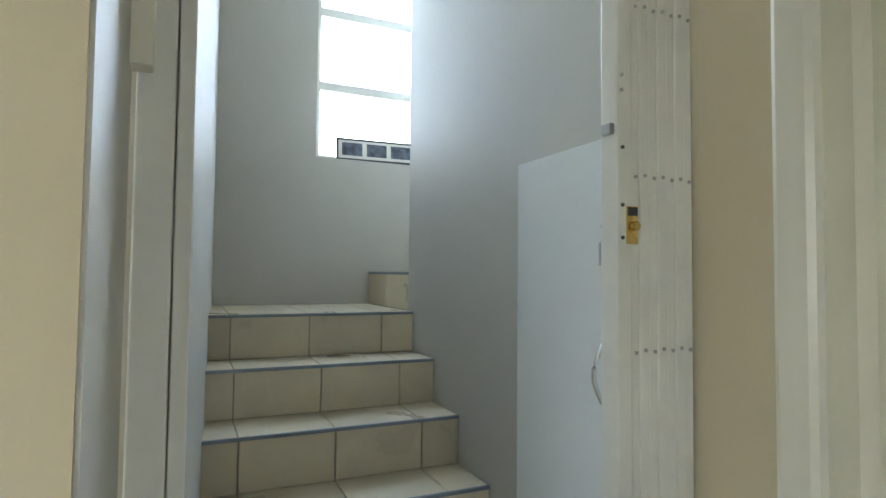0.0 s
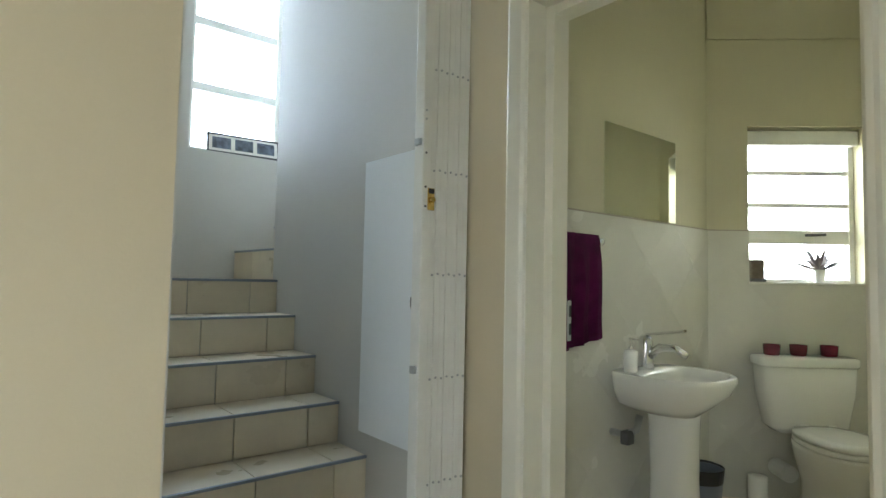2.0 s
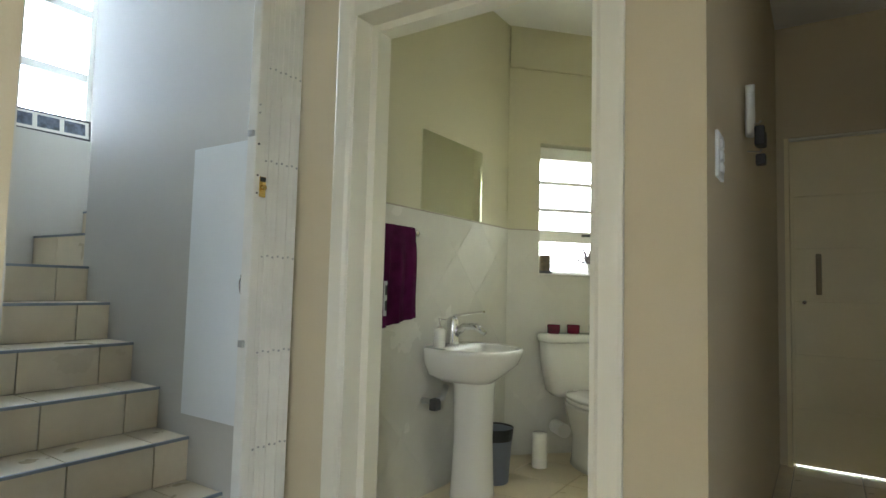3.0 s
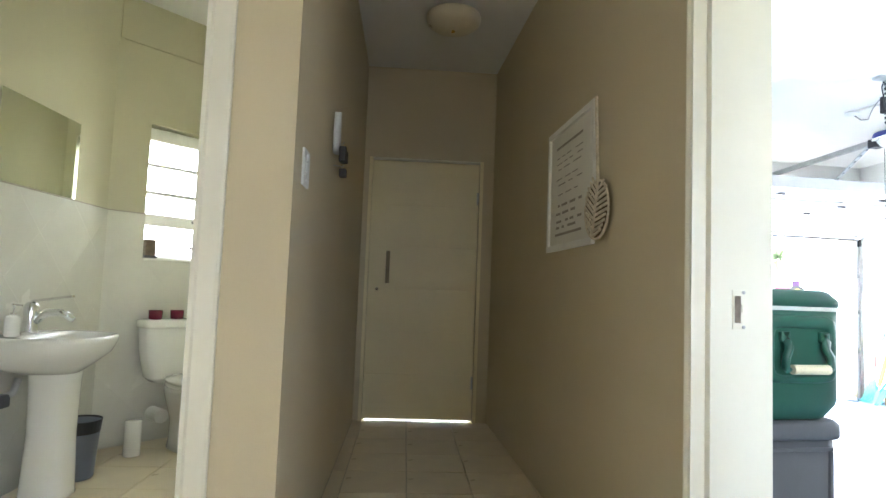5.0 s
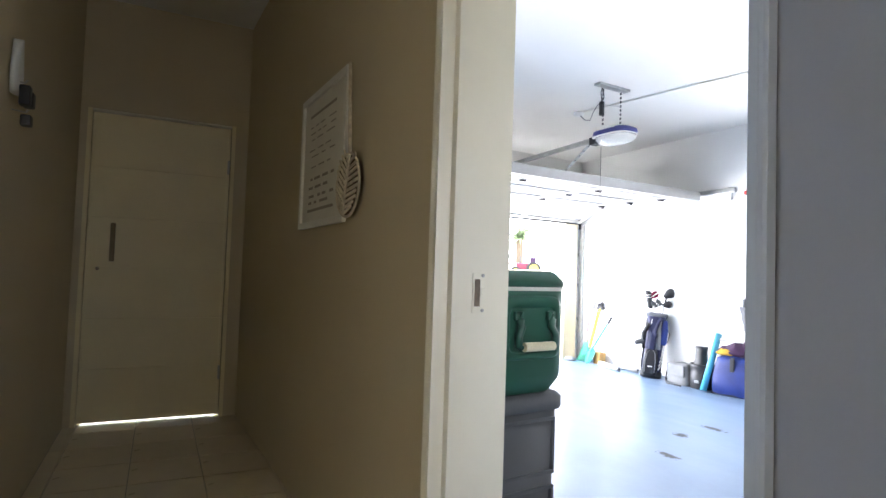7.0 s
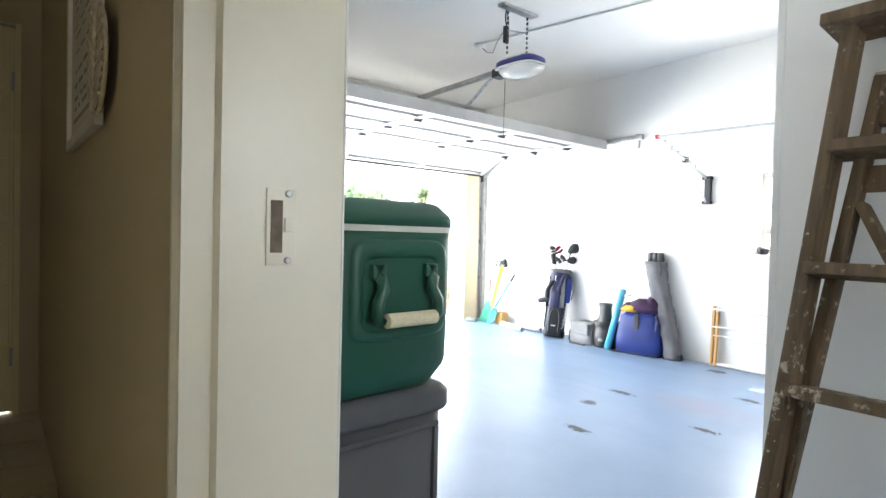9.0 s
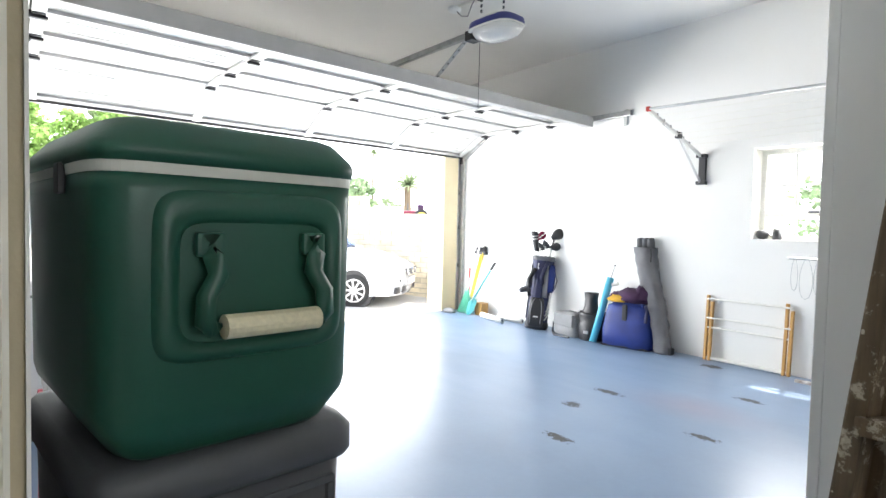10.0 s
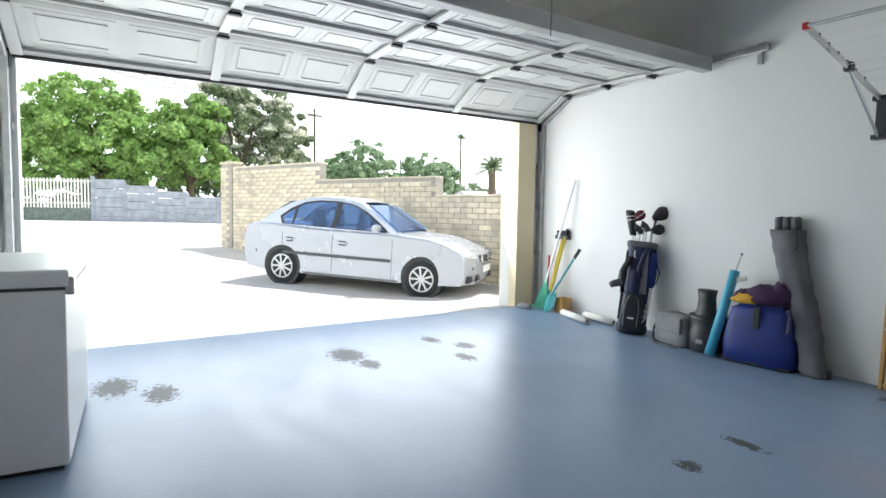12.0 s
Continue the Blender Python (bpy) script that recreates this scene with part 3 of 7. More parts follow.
def door_frame(name, label, o, d, width, height, depth, prof=0.075, stop=(0.33, 0.62, 0.018), back=True, paints=None):
    """A pressed-steel frame round an opening that runs from o along d; depth is the wall's thickness, to the right of d."""
    t = thing(name, label, "door frame", kind="structure")
    d = Vector((*d, 0)).normalized()
    n = Vector((d.y, -d.x, 0))
    m = Matrix((d, n, Vector((0, 0, 1)))).transposed().to_4x4()
    m.translation = (*o, 0)
    def jamb(s, flip):
        bm = bmesh.new()
        k = -1 if flip else 1
        # stepped profile: architrave, rebate, stop
        s0, s1, sh = depth * stop[0], depth * stop[1], stop[2]
        pr = [(-prof, -0.018), (-prof + 0.010, -0.022), (-0.026, -0.022), (-0.014, -0.014), (0.0, -0.014), (0.0, s0 - 0.005), (sh, s0), (sh, s1), (0.0, s1 + 0.004), (0.0, depth + 0.016)]
        pr += [(-prof, depth + 0.016), (-prof, depth + 0.002)] if back else [(-0.008, depth + 0.016), (-0.008, depth + 0.002)]
        pr += [(-0.012, depth + 0.002), (-0.012, -0.001), (-prof, -0.001)]
        prism(bm, [(s + k * a, b) for a, b in pr], 0, height + prof)
        bmesh.ops.transform(bm, matrix=m, verts=bm.verts)
        return bm
    p0, p1 = paints or (M_FRAME, M_FRAME)
    part("jamb", jamb(0, False), p0, t)
    part("jamb", jamb(width, True), p1, t)
    bm = bmesh.new()
    box(bm, 0.001, width - 0.001, -0.018, depth + 0.016, height, height + prof, 0.003, m)
    box(bm, stop[2] + 0.001, width - stop[2] - 0.001, depth * stop[0], depth * stop[1], height - stop[2], height + 0.01, 0.002, m)
    part("head", bm, M_FRAME, t)
    return t



cf = door_frame("door_frame", "cream painted steel frame of the cloakroom doorway", (EX, 0.712), (0, 1), 0.91, 2.092, 0.16, 0.09, (0.5, 0.98, 0.03))
part("strike_plate", B(EX + 0.161, EX + 0.1765, 1.587, 1.5935, 0.965, 1.10, 0.002), M_STEEL, cf, "steel strike plate")
for z in (0.985, 1.045):
    part("latch_hole", B(EX + 0.164, EX + 0.174, 1.5855, 1.588, z, z + 0.038), M_BLACK, cf, "dark latch hole")
# the jamb beside wall_6 has the cool shade painted in
gf = door_frame("door_frame", "cream painted steel frame of the garage doorway", (0.098, -0.78), (1, 0), 0.912, 2.08, 0.20, 0.03, (0.16, 1.06, 0.018), False, (M_COOLSHADEFRAME, M_FRAME))
part("strike_plate", B(0.9885, 0.9925, -0.918, -0.874, 0.982, 1.092, 0.001), M_FRAME, gf, "painted strike plate with a latch hole")
part("latch_hole", B(0.9870, 0.9895, -0.897, -0.880, 1.0, 1.075), M_STONE, gf, "dark latch hole")
for z in (0.989, 1.085):
    part("screw", lathe([(0.005, 0), (0.005, 0.003), (0.003, 0.004)], 8), M_STEEL, gf).matrix_basis = pose(0.9882, -0.905, z, 0, -90, 0)
part("latch_lip", B(0.985, 0.99, -0.912, -0.900, 1.03, 1.05, 0.001), M_FRAME, gf)

# ---- stair hall ----
RISE, GOING, N1 = 0.1905, 0.257, 2.305
SX0, SX1 = 0.26, EX
CUTS = (SX0, 0.45, 0.785, 1.125, SX1)
stairs = thing("staircase", "beige tiled stairs with grey-blue metal nosings", "stairs", kind="structure")
bm = bmesh.new()
for k in range(1, 7):
    y = N1 + GOING * (k - 1)
    box(bm, SX0, SX1, y + 0.012, 4.33, RISE * (k - 1) - (0.02 if k == 1 else 0), RISE * k - 0.012)
box(bm, SX1 + 0.012, 2.9, 3.66, 4.33, RISE * 6 - 0.02, RISE * 7 - 0.012)
box(bm, SX1 + 0.29, 2.9, 3.66, 4.33, RISE * 7 - 0.02, RISE * 8 - 0.012)
part("stair_core", bm, M_GROUT, stairs, "grey grout between the tiles")


def tile(parent, x0, x1, y0, y1, z0, z1, m=M_TILE, name="tile"):
    g = 0.0027
    dx, dy, dz = x1 - x0, y1 - y0, z1 - z0
    a = [g if d > 0.03 else 0 for d in (dx, dy, dz)]
    return part(name, B(x0 + a[0], x1 - a[0], y0 + a[1], y1 - a[1], z0 + a[2], z1 - a[2], 0.0016), m, parent)


for k in range(1, 7):
    y = N1 + GOING * (k - 1)
    y2 = y + GOING if k < 6 else y + 0.33
    for a, b in zip(CUTS, CUTS[1:]):
        tile(stairs, a, b, y, y + 0.012, RISE * (k - 1) + (0.0 if k == 1 else 0.0), RISE * k - 0.008)
        tile(stairs, a, b, y + 0.008, y2 + 0.012, RISE * k - 0.012, RISE * k)
    part("nosing", B(SX0 + 0.001, SX1 - 0.001, y - 0.004, y + 0.008, RISE * k - 0.012, RISE * k + 0.0015, 0.002), M_TRIM, stairs, "grey-blue metal stair nosing")
y = N1 + GOING * 5 + 0.342
for a, b in zip(CUTS, CUTS[1:]):
    tile(stairs, a, b, y, 4.33, RISE * 6 - 0.012, RISE * 6)
for k, x in ((7, SX1), (8, SX1 + 0.278)):
    for a, b in ((3.66, 4.0), (4.0, 4.33)):
        tile(stairs, x, x + 0.012, a, b, RISE * (k - 1), RISE * k - 0.008)
        tile(stairs, x + 0.008, x + 0.29, a, b, RISE * k - 0.012, RISE * k)
    part("nosing", B(x - 0.004, x + 0.008, 3.661, 4.329, RISE * k - 0.012, RISE * k + 0.0015, 0.002), M_TRIM, stairs, "grey-blue metal stair nosing")

# tall stair window
def window(name, label, m, w, h, bars, depth=0.05, cols=(), frame=0.035):
    """A metal casement; m stands at the opening's lower corner, x along the wall and y outwards."""
    t = thing(name, label, "window", kind="structure")
    t.matrix_basis = m
    bm = bmesh.new()
    box(bm, 0, frame, 0, depth, 0, h, 0.003)
    box(bm, w - frame, w, 0, depth, 0, h, 0.003)
    box(bm, frame, w - frame, 0, depth, 0, frame, 0.003)
    box(bm, frame, w - frame, 0, depth, h - frame, h, 0.003)
    part("window_frame", bm, M_STEELW, t)
    zs = [frame, *[b for b, _ in bars], h - frame]
    for z, th in bars:
        part("glazing_bar", B(frame, w - frame, 0.004, depth - 0.004, z - th / 2, z + th / 2, 0.003), M_STEELW, t)
    for x in cols:
        part("glazing_bar", B(x - 0.011, x + 0.011, 0.008, depth - 0.008, frame, h - frame, 0.003), M_STEELW, t)
    for a, b in zip(zs, zs[1:]):
        g = part("pane", B(frame - 0.004, w - frame + 0.004, depth * 0.45, depth * 0.45 + 0.004, a, b), M_GLASS, t)
        g.visible_shadow = False
    return t


w1 = window("window_1", "tall white-framed stair window, bright with daylight", pose(0.95, 4.40, 2.0), 0.65, 1.86, [(0.458, 0.055), (0.915, 0.055), (1.372, 0.055)])
part("window_sill", B(0, 0.65, -0.07, 0.0, -0.002, 0.008, 0.002), M_GREYLITWALL, w1)

pf = thing("picture_frame", "narrow black frame with three photographs, leaning on the stair window sill", "picture frame", (1.08, 4.36, 2.01), -4)
pm = pose(0, 0, 0, -8, 0, 0)
bm = bmesh.new()
for a in ((0, 0.5, 0, 0.012), (0, 0.5, 0.128, 0.14), (0, 0.012, 0.012, 0.128), (0.488, 0.5, 0.012, 0.128)):
    box(bm, a[0], a[1], 0, 0.016, a[2], a[3], 0.002, pm)
part("frame", bm, M_BLACK, pf)
part("mount", B(0.01, 0.49, 0.006, 0.012, 0.01, 0.13, 0, pm), M_PAPER, pf, "white picture mount")
for i in range(3):
    part("photo", B(0.035 + i * 0.153, 0.16 + i * 0.153, 0.003, 0.0055, 0.032, 0.112, 0, pm), M_PHOTO, pf, "dark bluish photograph")

# cupboard under the stairs' side
cb = thing("cupboard_door", "white flat cupboard door with a bow handle and a hanging key", "cupboard", (EX, 2.06, 0.48))
part("door", B(-0.018, -0.001, 0.0, 0.55, 0.0, 1.212, 0.002), M_WHITE, cb)
part("handle", T([(-0.018, 0.125, 0.51)] + [(-0.018 - 0.034 * math.sin(math.pi * i / 10), 0.125, 0.51 + 0.165 * i / 10) for i in range(1, 10)] + [(-0.018, 0.125, 0.675)], 0.0065), M_CHROME, cb, "bowed steel handle", True)
for z in (0.978, 0.935):
    part("lock", lathe([(0.013, 0), (0.013, 0.008), (0.009, 0.012)], 14), M_STEEL, cb).matrix_basis = pose(-0.018, 0.115, z, 0, -90, 0)
part("key", B(-0.036, -0.032, 0.108, 0.124, 0.875, 0.935, 0.001), M_STEEL, cb, "steel key on a ring")

# folded trellis gate
gate = thing("trellis_gate", "folded white steel trellis gate with rivets and a brass lock", "security gate", (1.04, 1.90, 0))
for i in range(7):
    x = 0.052 + i * 0.0245
    part("bar", B(x - 0.0118, x + 0.0118, -0.015 - 0.0015 * (i % 2), 0.020, 0.02, 2.4, 0.0025), M_STEELW, gate)
part("lead_bar", B(0.0, 0.038, -0.024, 0.026, 0.02, 2.4, 0.004), M_STEELW, gate, "wide white leading bar of the gate")
for z in (0.135, 0.484, 0.828, 1.176, 1.53, 1.88, 2.23):
    for i in range(7):
        part("rivet", lathe([(0.0042, 0), (0.0038, 0.003), (0.001, 0.0045)], 8), M_STEEL, gate).matrix_basis = pose(0.052 + i * 0.0245, -0.018, z + 0.004 * (i % 2), 90, 0, 0)
part("lock_plate", B(0.022, 0.050, -0.027, -0.018, 1.393, 1.468, 0.002), M_BRASS, gate, "brass lock plate")
part("lock_cylinder", lathe([(0.010, 0), (0.010, 0.012), (0.006, 0.014)], 14), M_BRASS, gate).matrix_basis = pose(0.036, -0.026, 1.428, 90, 0, 0)
part("lock_badge", B(0.024, 0.048, -0.0285, -0.026, 1.449, 1.466, 0.001), M_BLACK, gate, "black badge")
for z in (1.70, 1.73):
    part("screw", lathe([(0.004, 0), (0.004, 0.003), (0.002, 0.004)], 8), M_STEEL, gate).matrix_basis = pose(0.010, -0.024, z, 90, 0, 0)
for z in (1.47, 1.405, 1.585):
    part("screw", lathe([(0.004, 0), (0.004, 0.003), (0.002, 0.004)], 8), M_DARKGREY, gate).matrix_basis = pose(0.012, -0.024, z, 90, 0, 0)
for z in (1.612,):
    part("bracket", B(-0.012, 0.0, -0.016, 0.012, z, z + 0.022, 0.002), M_STEEL, gate)
part("bracket", B(-0.012, 0.002, -0.014, 0.010, 0.85, 0.875, 0.002), M_STEEL, gate)
part("top_rail", B(-0.78, 0.245, -0.03, 0.03, 2.4, 2.42, 0.003), M_STEELW, gate)

# receiving channel for the gate
ch = thing("gate_channel", "white steel receiving channel of the gate with a latch box", "gate channel", (0.20, 1.90, 0))
bm = bmesh.new()
box(bm, 0.0, 0.05, -0.028, 0.0, 0, 2.42, 0.003)
box(bm, 0.052, 0.075, -0.020, 0.0, 0, 2.42, 0.003)
part("channel", bm, M_STEELW, ch)
part("latch_box", B(-0.014, 0.022, -0.068, -0.029, 1.60, 1.80, 0.006), M_FRAME, ch, "cream latch box")
tagged(link("wall_26", B(0.06, 0.267, 1.902, 1.99, 0, 4.8), M_GREYLITWALL), "return of the wall at the stair opening", "wall", kind="structure")

# light switch and hooks in the passage
sw = thing("light_switch", "white three-gang light switch on the wall", "light switch", (1.415, EY, 1.405))
part("plate", B(0, 0.11, -0.009, 0, 0, 0.13, 0.003), M_WHITE, sw)
for i in range(3):
    part("rocker", B(0.035, 0.075, -0.0155, -0.008, 0.018 + i * 0.034, 0.043 + i * 0.034, 0.003), M_WHITE, sw)
hk = thing("key_rack", "white key hooks with black key fobs hanging on the wall", "key rack", (2.055, EY, 1.607))
hk.matrix_basis = hk.matrix_basis @ Matrix.Diagonal((1.3, 1.7, 0.82, 1))
bm = bmesh.new()
loft(bm, [ring(0.07, -0.012, z, w, 0.010, 12) for z, w in ((0.10, 0.035), (0.16, 0.055), (0.22, 0.05), (0.27, 0.035), (0.32, 0.02), (0.34, 0.006))])
part("backboard", bm, M_WHITE, hk, "white heart-shaped board", True)
for x, z, h in ((0.05, 0.04, 0.09), (0.10, 0.05, 0.07), (0.08, -0.04, 0.05)):
    part("hook", T([(x, -0.005, z + h + 0.02), (x, -0.03, z + h + 0.012), (x, -0.034, z + h + 0.025)], 0.003, 6), M_STEEL, hk)
    part("key_fob", B(x - 0.018, x + 0.018, -0.042, -0.022, z, z + h, 0.006), M_BLACK, hk, "black key fob")

# entrance door
fd = thing("entrance_door", "cream painted panelled entrance door, shut, with light under it", "door", (4.085, 0.330, 0.012))
part("leaf", B(0, 0.038, -0.862, 0.012, 0, 2.086, 0.003), M_DOOR, fd)
for i in range(6):
    part("plank", B(-0.006, -0.0005, -0.845, -0.005, 0.02 + i * 0.34, 0.357 + i * 0.34, 0.003), M_DOOR, fd)
part("handle", B(-0.042, -0.022, -0.155, -0.125, 1.08, 1.34, 0.006), M_PULL, fd, "brown pull handle")
for z in (1.10, 1.30):
    part("handle_post", B(-0.024, -0.005, -0.15, -0.13, z, z + 0.02, 0.002), M_DARKGREY, fd)
part("lock", lathe([(0.012, 0), (0.012, 0.008), (0.006, 0.010)], 14), M_CHROME, fd).matrix_basis = pose(-0.006, -0.06, 1.03, 0, -90, 0)
for z in (0.25, 1.75):
    part("hinge", B(-0.010, 0.0, -0.862, -0.848, z, z + 0.10, 0.002), M_STEEL, fd)
ff = door_frame("door_frame", "brown-cream wooden frame of the entrance door", (4.06, -0.535), (0, 1), 0.88, 2.10, 0.20, 0.014, paints=(M_DOOR, M_DOOR))

# passage ceiling lamp
cl = thing("ceiling_lamp", "round frosted glass ceiling lamp, off", "ceiling lamp", (3.05, -0.20, HC))
part("base", lathe([(0.09, 0), (0.09, -0.03), (0.08, -0.035)], 24), M_STEELW, cl, "", True)
part("shade", lathe([(0.175, -0.025), (0.18, -0.045), (0.17, -0.08), (0.13, -0.108), (0.06, -0.122), (0.0, -0.125)], 32), M_BULBGLASS, cl, "frosted glass bowl", True)
part("finial", lathe([(0.012, -0.123), (0.012, -0.134), (0.0, -0.14)], 12), M_BRASS, cl)

# framed print and woven fan, on the passage wall
def wall5(x):
    return -0.78 + 0.13 / 3.05 * (x - 1.01)


fr = thing("framed_print", "white framed print with small writing on the wall", "picture", (2.43, wall5(2.43), 1.275), 180 + math.degrees(math.atan(0.13 / 3.05)))
W, Hh = 0.65, 0.625
bm = bmesh.new()
for a in ((0, W, 0, 0.03), (0, W, Hh - 0.03, Hh), (0, 0.03, 0.03, Hh - 0.03), (W - 0.03, W, 0.03, Hh - 0.03)):
    box(bm, a[0], a[1], -0.022, -0.002, a[2], a[3], 0.003)
part("frame", bm, M_STEELW, fr)
part("print", B(0.028, W - 0.028, -0.010, -0.004, 0.028, Hh - 0.028), M_PAPER, fr, "white paper print")
for z, a, b in ((0.52, 0.12, 0.5), (0.075, 0.12, 0.5)):
    part("printed_bar", B(a, b, -0.0115, -0.010, z, z + 0.012), M_INK, fr)
rng = random.Random(4)
for z in (0.47, 0.44, 0.41, 0.36, 0.33, 0.28, 0.22, 0.18, 0.14, 0.11):
    a = 0.12 + 0.04 * rng.random()
    while a < 0.46:
        b = a + 0.03 + 0.09 * rng.random()
        part("printed_line", B(a, min(b, 0.5), -0.0112, -0.010, z, z + (0.012 if z < 0.25 else 0.005)), M_INK, fr)
        a = b + 0.025 + 0.04 * rng.random()

fan = thing("woven_fan", "bleached woven hand fan with a long stick, hanging on the wall", "hand fan", (1.715, wall5(1.715) - 0.004, 1.355), 180 + math.degrees(math.atan(0.13 / 3.05)))
part("stick", T([(0.0, -0.020, 0.05), (-0.035, -0.024, 0.54)], 0.007, 8), M_RAFFIA, fan)
PM = pose(0.0, -0.026, 0.055, 0, 14, 0)
bm = bmesh.new()
loft(bm, [[PM @ Vector((a_, y_, b_)) for a_, b_, _ in ring(0, 0, 0, 0.125 * k, 0.118 * k, 30)] for y_, k in ((0.004, 1.0), (-0.003, 0.98))])
part("backing", bm, M_RAFFIADARK, fan, "dark brown woven backing")
part("rim", T([PM @ Vector((0.127 * math.cos(2 * math.pi * j / 30), -0.003, 0.120 * math.sin(2 * math.pi * j / 30))) for j in range(31)], 0.005, 8), M_RAFFIA, fan, "bleached rim", True)
for i in range(10):
    z = -0.098 + i * 0.0215
    w_ = 0.122 * math.sqrt(max(0.0, 1 - ((z + 0.006) / 0.124) ** 2))
    for k in (1, -1):
        if w_ > 0.03:
            part("woven_strip", BAR(PM @ Vector((k * 0.006, -0.007, z - 0.010)), PM @ Vector((k * w_ * 0.97, -0.007 - 0.002 * (i % 2), z + 0.030)), 0.0115, 0.006, 0.002, (0, 1, 0)), M_RAFFIA, fan)
part("spine", T([PM @ Vector((0, -0.009, -0.115)), PM @ Vector((0, -0.009, 0.118))], 0.006, 8), M_RAFFIA, fan)


# ---- tiled floor of the hall ----
hall_floor = bpy.data.objects["floor_1"]
tm = {}


def floor_tile(x0, x1, y0, y1):
    key = (round(x1 - x0, 3), round(y1 - y0, 3))
    if key not in tm:
        ob_ = part("tile", B(0.0025, key[0] - 0.0025, 0.0025, key[1] - 0.0025, -0.012, 0, 0.0016), M_TILE, hall_floor)
        tm[key] = ob_.data
    else:
        ob_ = new("tile", tm[key])
        ob_.parent = hall_floor
    ob_.location = (x0, y0, 0)


PX, PY = 0.352, 0.346
for X0, X1, Y0, Y1 in ((0.99, 4.15, -0.80, EY), (-1.2, 0.99, -0.79, 1.54), (0.99, EX, EY, 2.305), (1.405, 3.95, 0.54, WY0), (EX, 1.405, 0.70, 1.66)):
    nx0, nx1 = math.floor((X0 - 2.83) / PX), math.ceil((X1 - 2.83) / PX)
    ny0, ny1 = math.floor((Y0 + 0.01) / PY), math.ceil((Y1 + 0.01) / PY)
    for i in range(nx0, nx1):
        for j in range(ny0, ny1):
            a, b = max(X0, 2.83 + i * PX), min(X1, 2.83 + (i + 1) * PX)
            c, d_ = max(Y0, -0.01 + j * PY), min(Y1, -0.01 + (j + 1) * PY)
            if b - a > 0.02 and d_ - c > 0.02:
                floor_tile(a, b, c, d_)

# ---- garage: large things ----
GY0, GY1 = -5.70, -1.10
gd = thing("garage_door", "white panelled sectional garage door, raised under the ceiling", "garage door", kind="structure")
SEC = [((4.23, 2.10), (4.765, 2.115)), ((4.765, 2.115), (5.30, 2.13)), ((5.30, 2.13), (5.84, 2.13)), ((5.84, 2.13), (6.32, 1.90))]


def section(a, b, k):
    (xa, za), (xb, zb) = a, b
    d = Vector((xb - xa, 0, zb - za))
    L_ = d.length
    x = d.normalized()
    n = Vector((x.z, 0, -x.x))
    m = Matrix((x, Vector((0, 1, 0)), n)).transposed().to_4x4()      # x along the section, z towards the room
    m.translation = (xa, 0, za)
    bm = bmesh.new()
    box(bm, 0.004, L_ - 0.004, GY0, GY1, -0.03, -0.012, 0.0, m)
    sec = part("section", bm, M_PANEL, gd, "white ribbed steel door section")
    # flanges along both edges, stiles and raised panels
    for s0, s1 in ((0.004, 0.05), (L_ - 0.05, L_ - 0.004)):
        part("flange", B(s0, s1, GY0, GY1, -0.012, 0.012, 0.003, m), M_GREYPAINT, sec, "grey steel edge rail")
    ys = [GY0 + 0.03, -4.58, -3.47, -2.35, GY1 - 0.03]
    for y_ in ys:
        part("stile", B(0.004, L_ - 0.004, y_ - 0.035, y_ + 0.035, 0.0, 0.020, 0.003, m), M_PANEL, sec, "white vertical stile")
    for ya, yb in zip(ys, ys[1:]):
        mid = (ya + yb) / 2
        for p, q in ((ya + 0.09, mid - 0.04), (mid + 0.04, yb - 0.09)):
            for inset, z_ in ((0.0, -0.009), (0.045, -0.006)):
                w_ = 0.006
                x0, x1 = 0.10 + inset, L_ - 0.10 - inset
                bm = bmesh.new()
                box(bm, x0, x0 + w_, p + inset, q - inset, -0.0115, z_, 0, m)
                box(bm, x1 - w_, x1, p + inset, q - inset, -0.0115, z_, 0, m)
                box(bm, x0 + w_, x1 - w_, p + inset, p + inset + w_, -0.0115, z_, 0, m)
                box(bm, x0 + w_, x1 - w_, q - inset - w_, q - inset, -0.0115, z_, 0, m)
                part("pressed_panel", bm, M_PANEL, sec)
    if k < 3:
        for y_ in ys:
            hinge = bmesh.new()
            box(hinge, L_ - 0.055, L_ + 0.045, y_ - 0.032, y_ + 0.032, 0.020, 0.027, 0.003, m)
            box(hinge, L_ - 0.02, L_ + 0.02, y_ - 0.042, y_ + 0.042, 0.026, 0.045, 0.006, m)
            part("hinge", hinge, M_BLACK, sec, "dark greased hinge")
    return sec


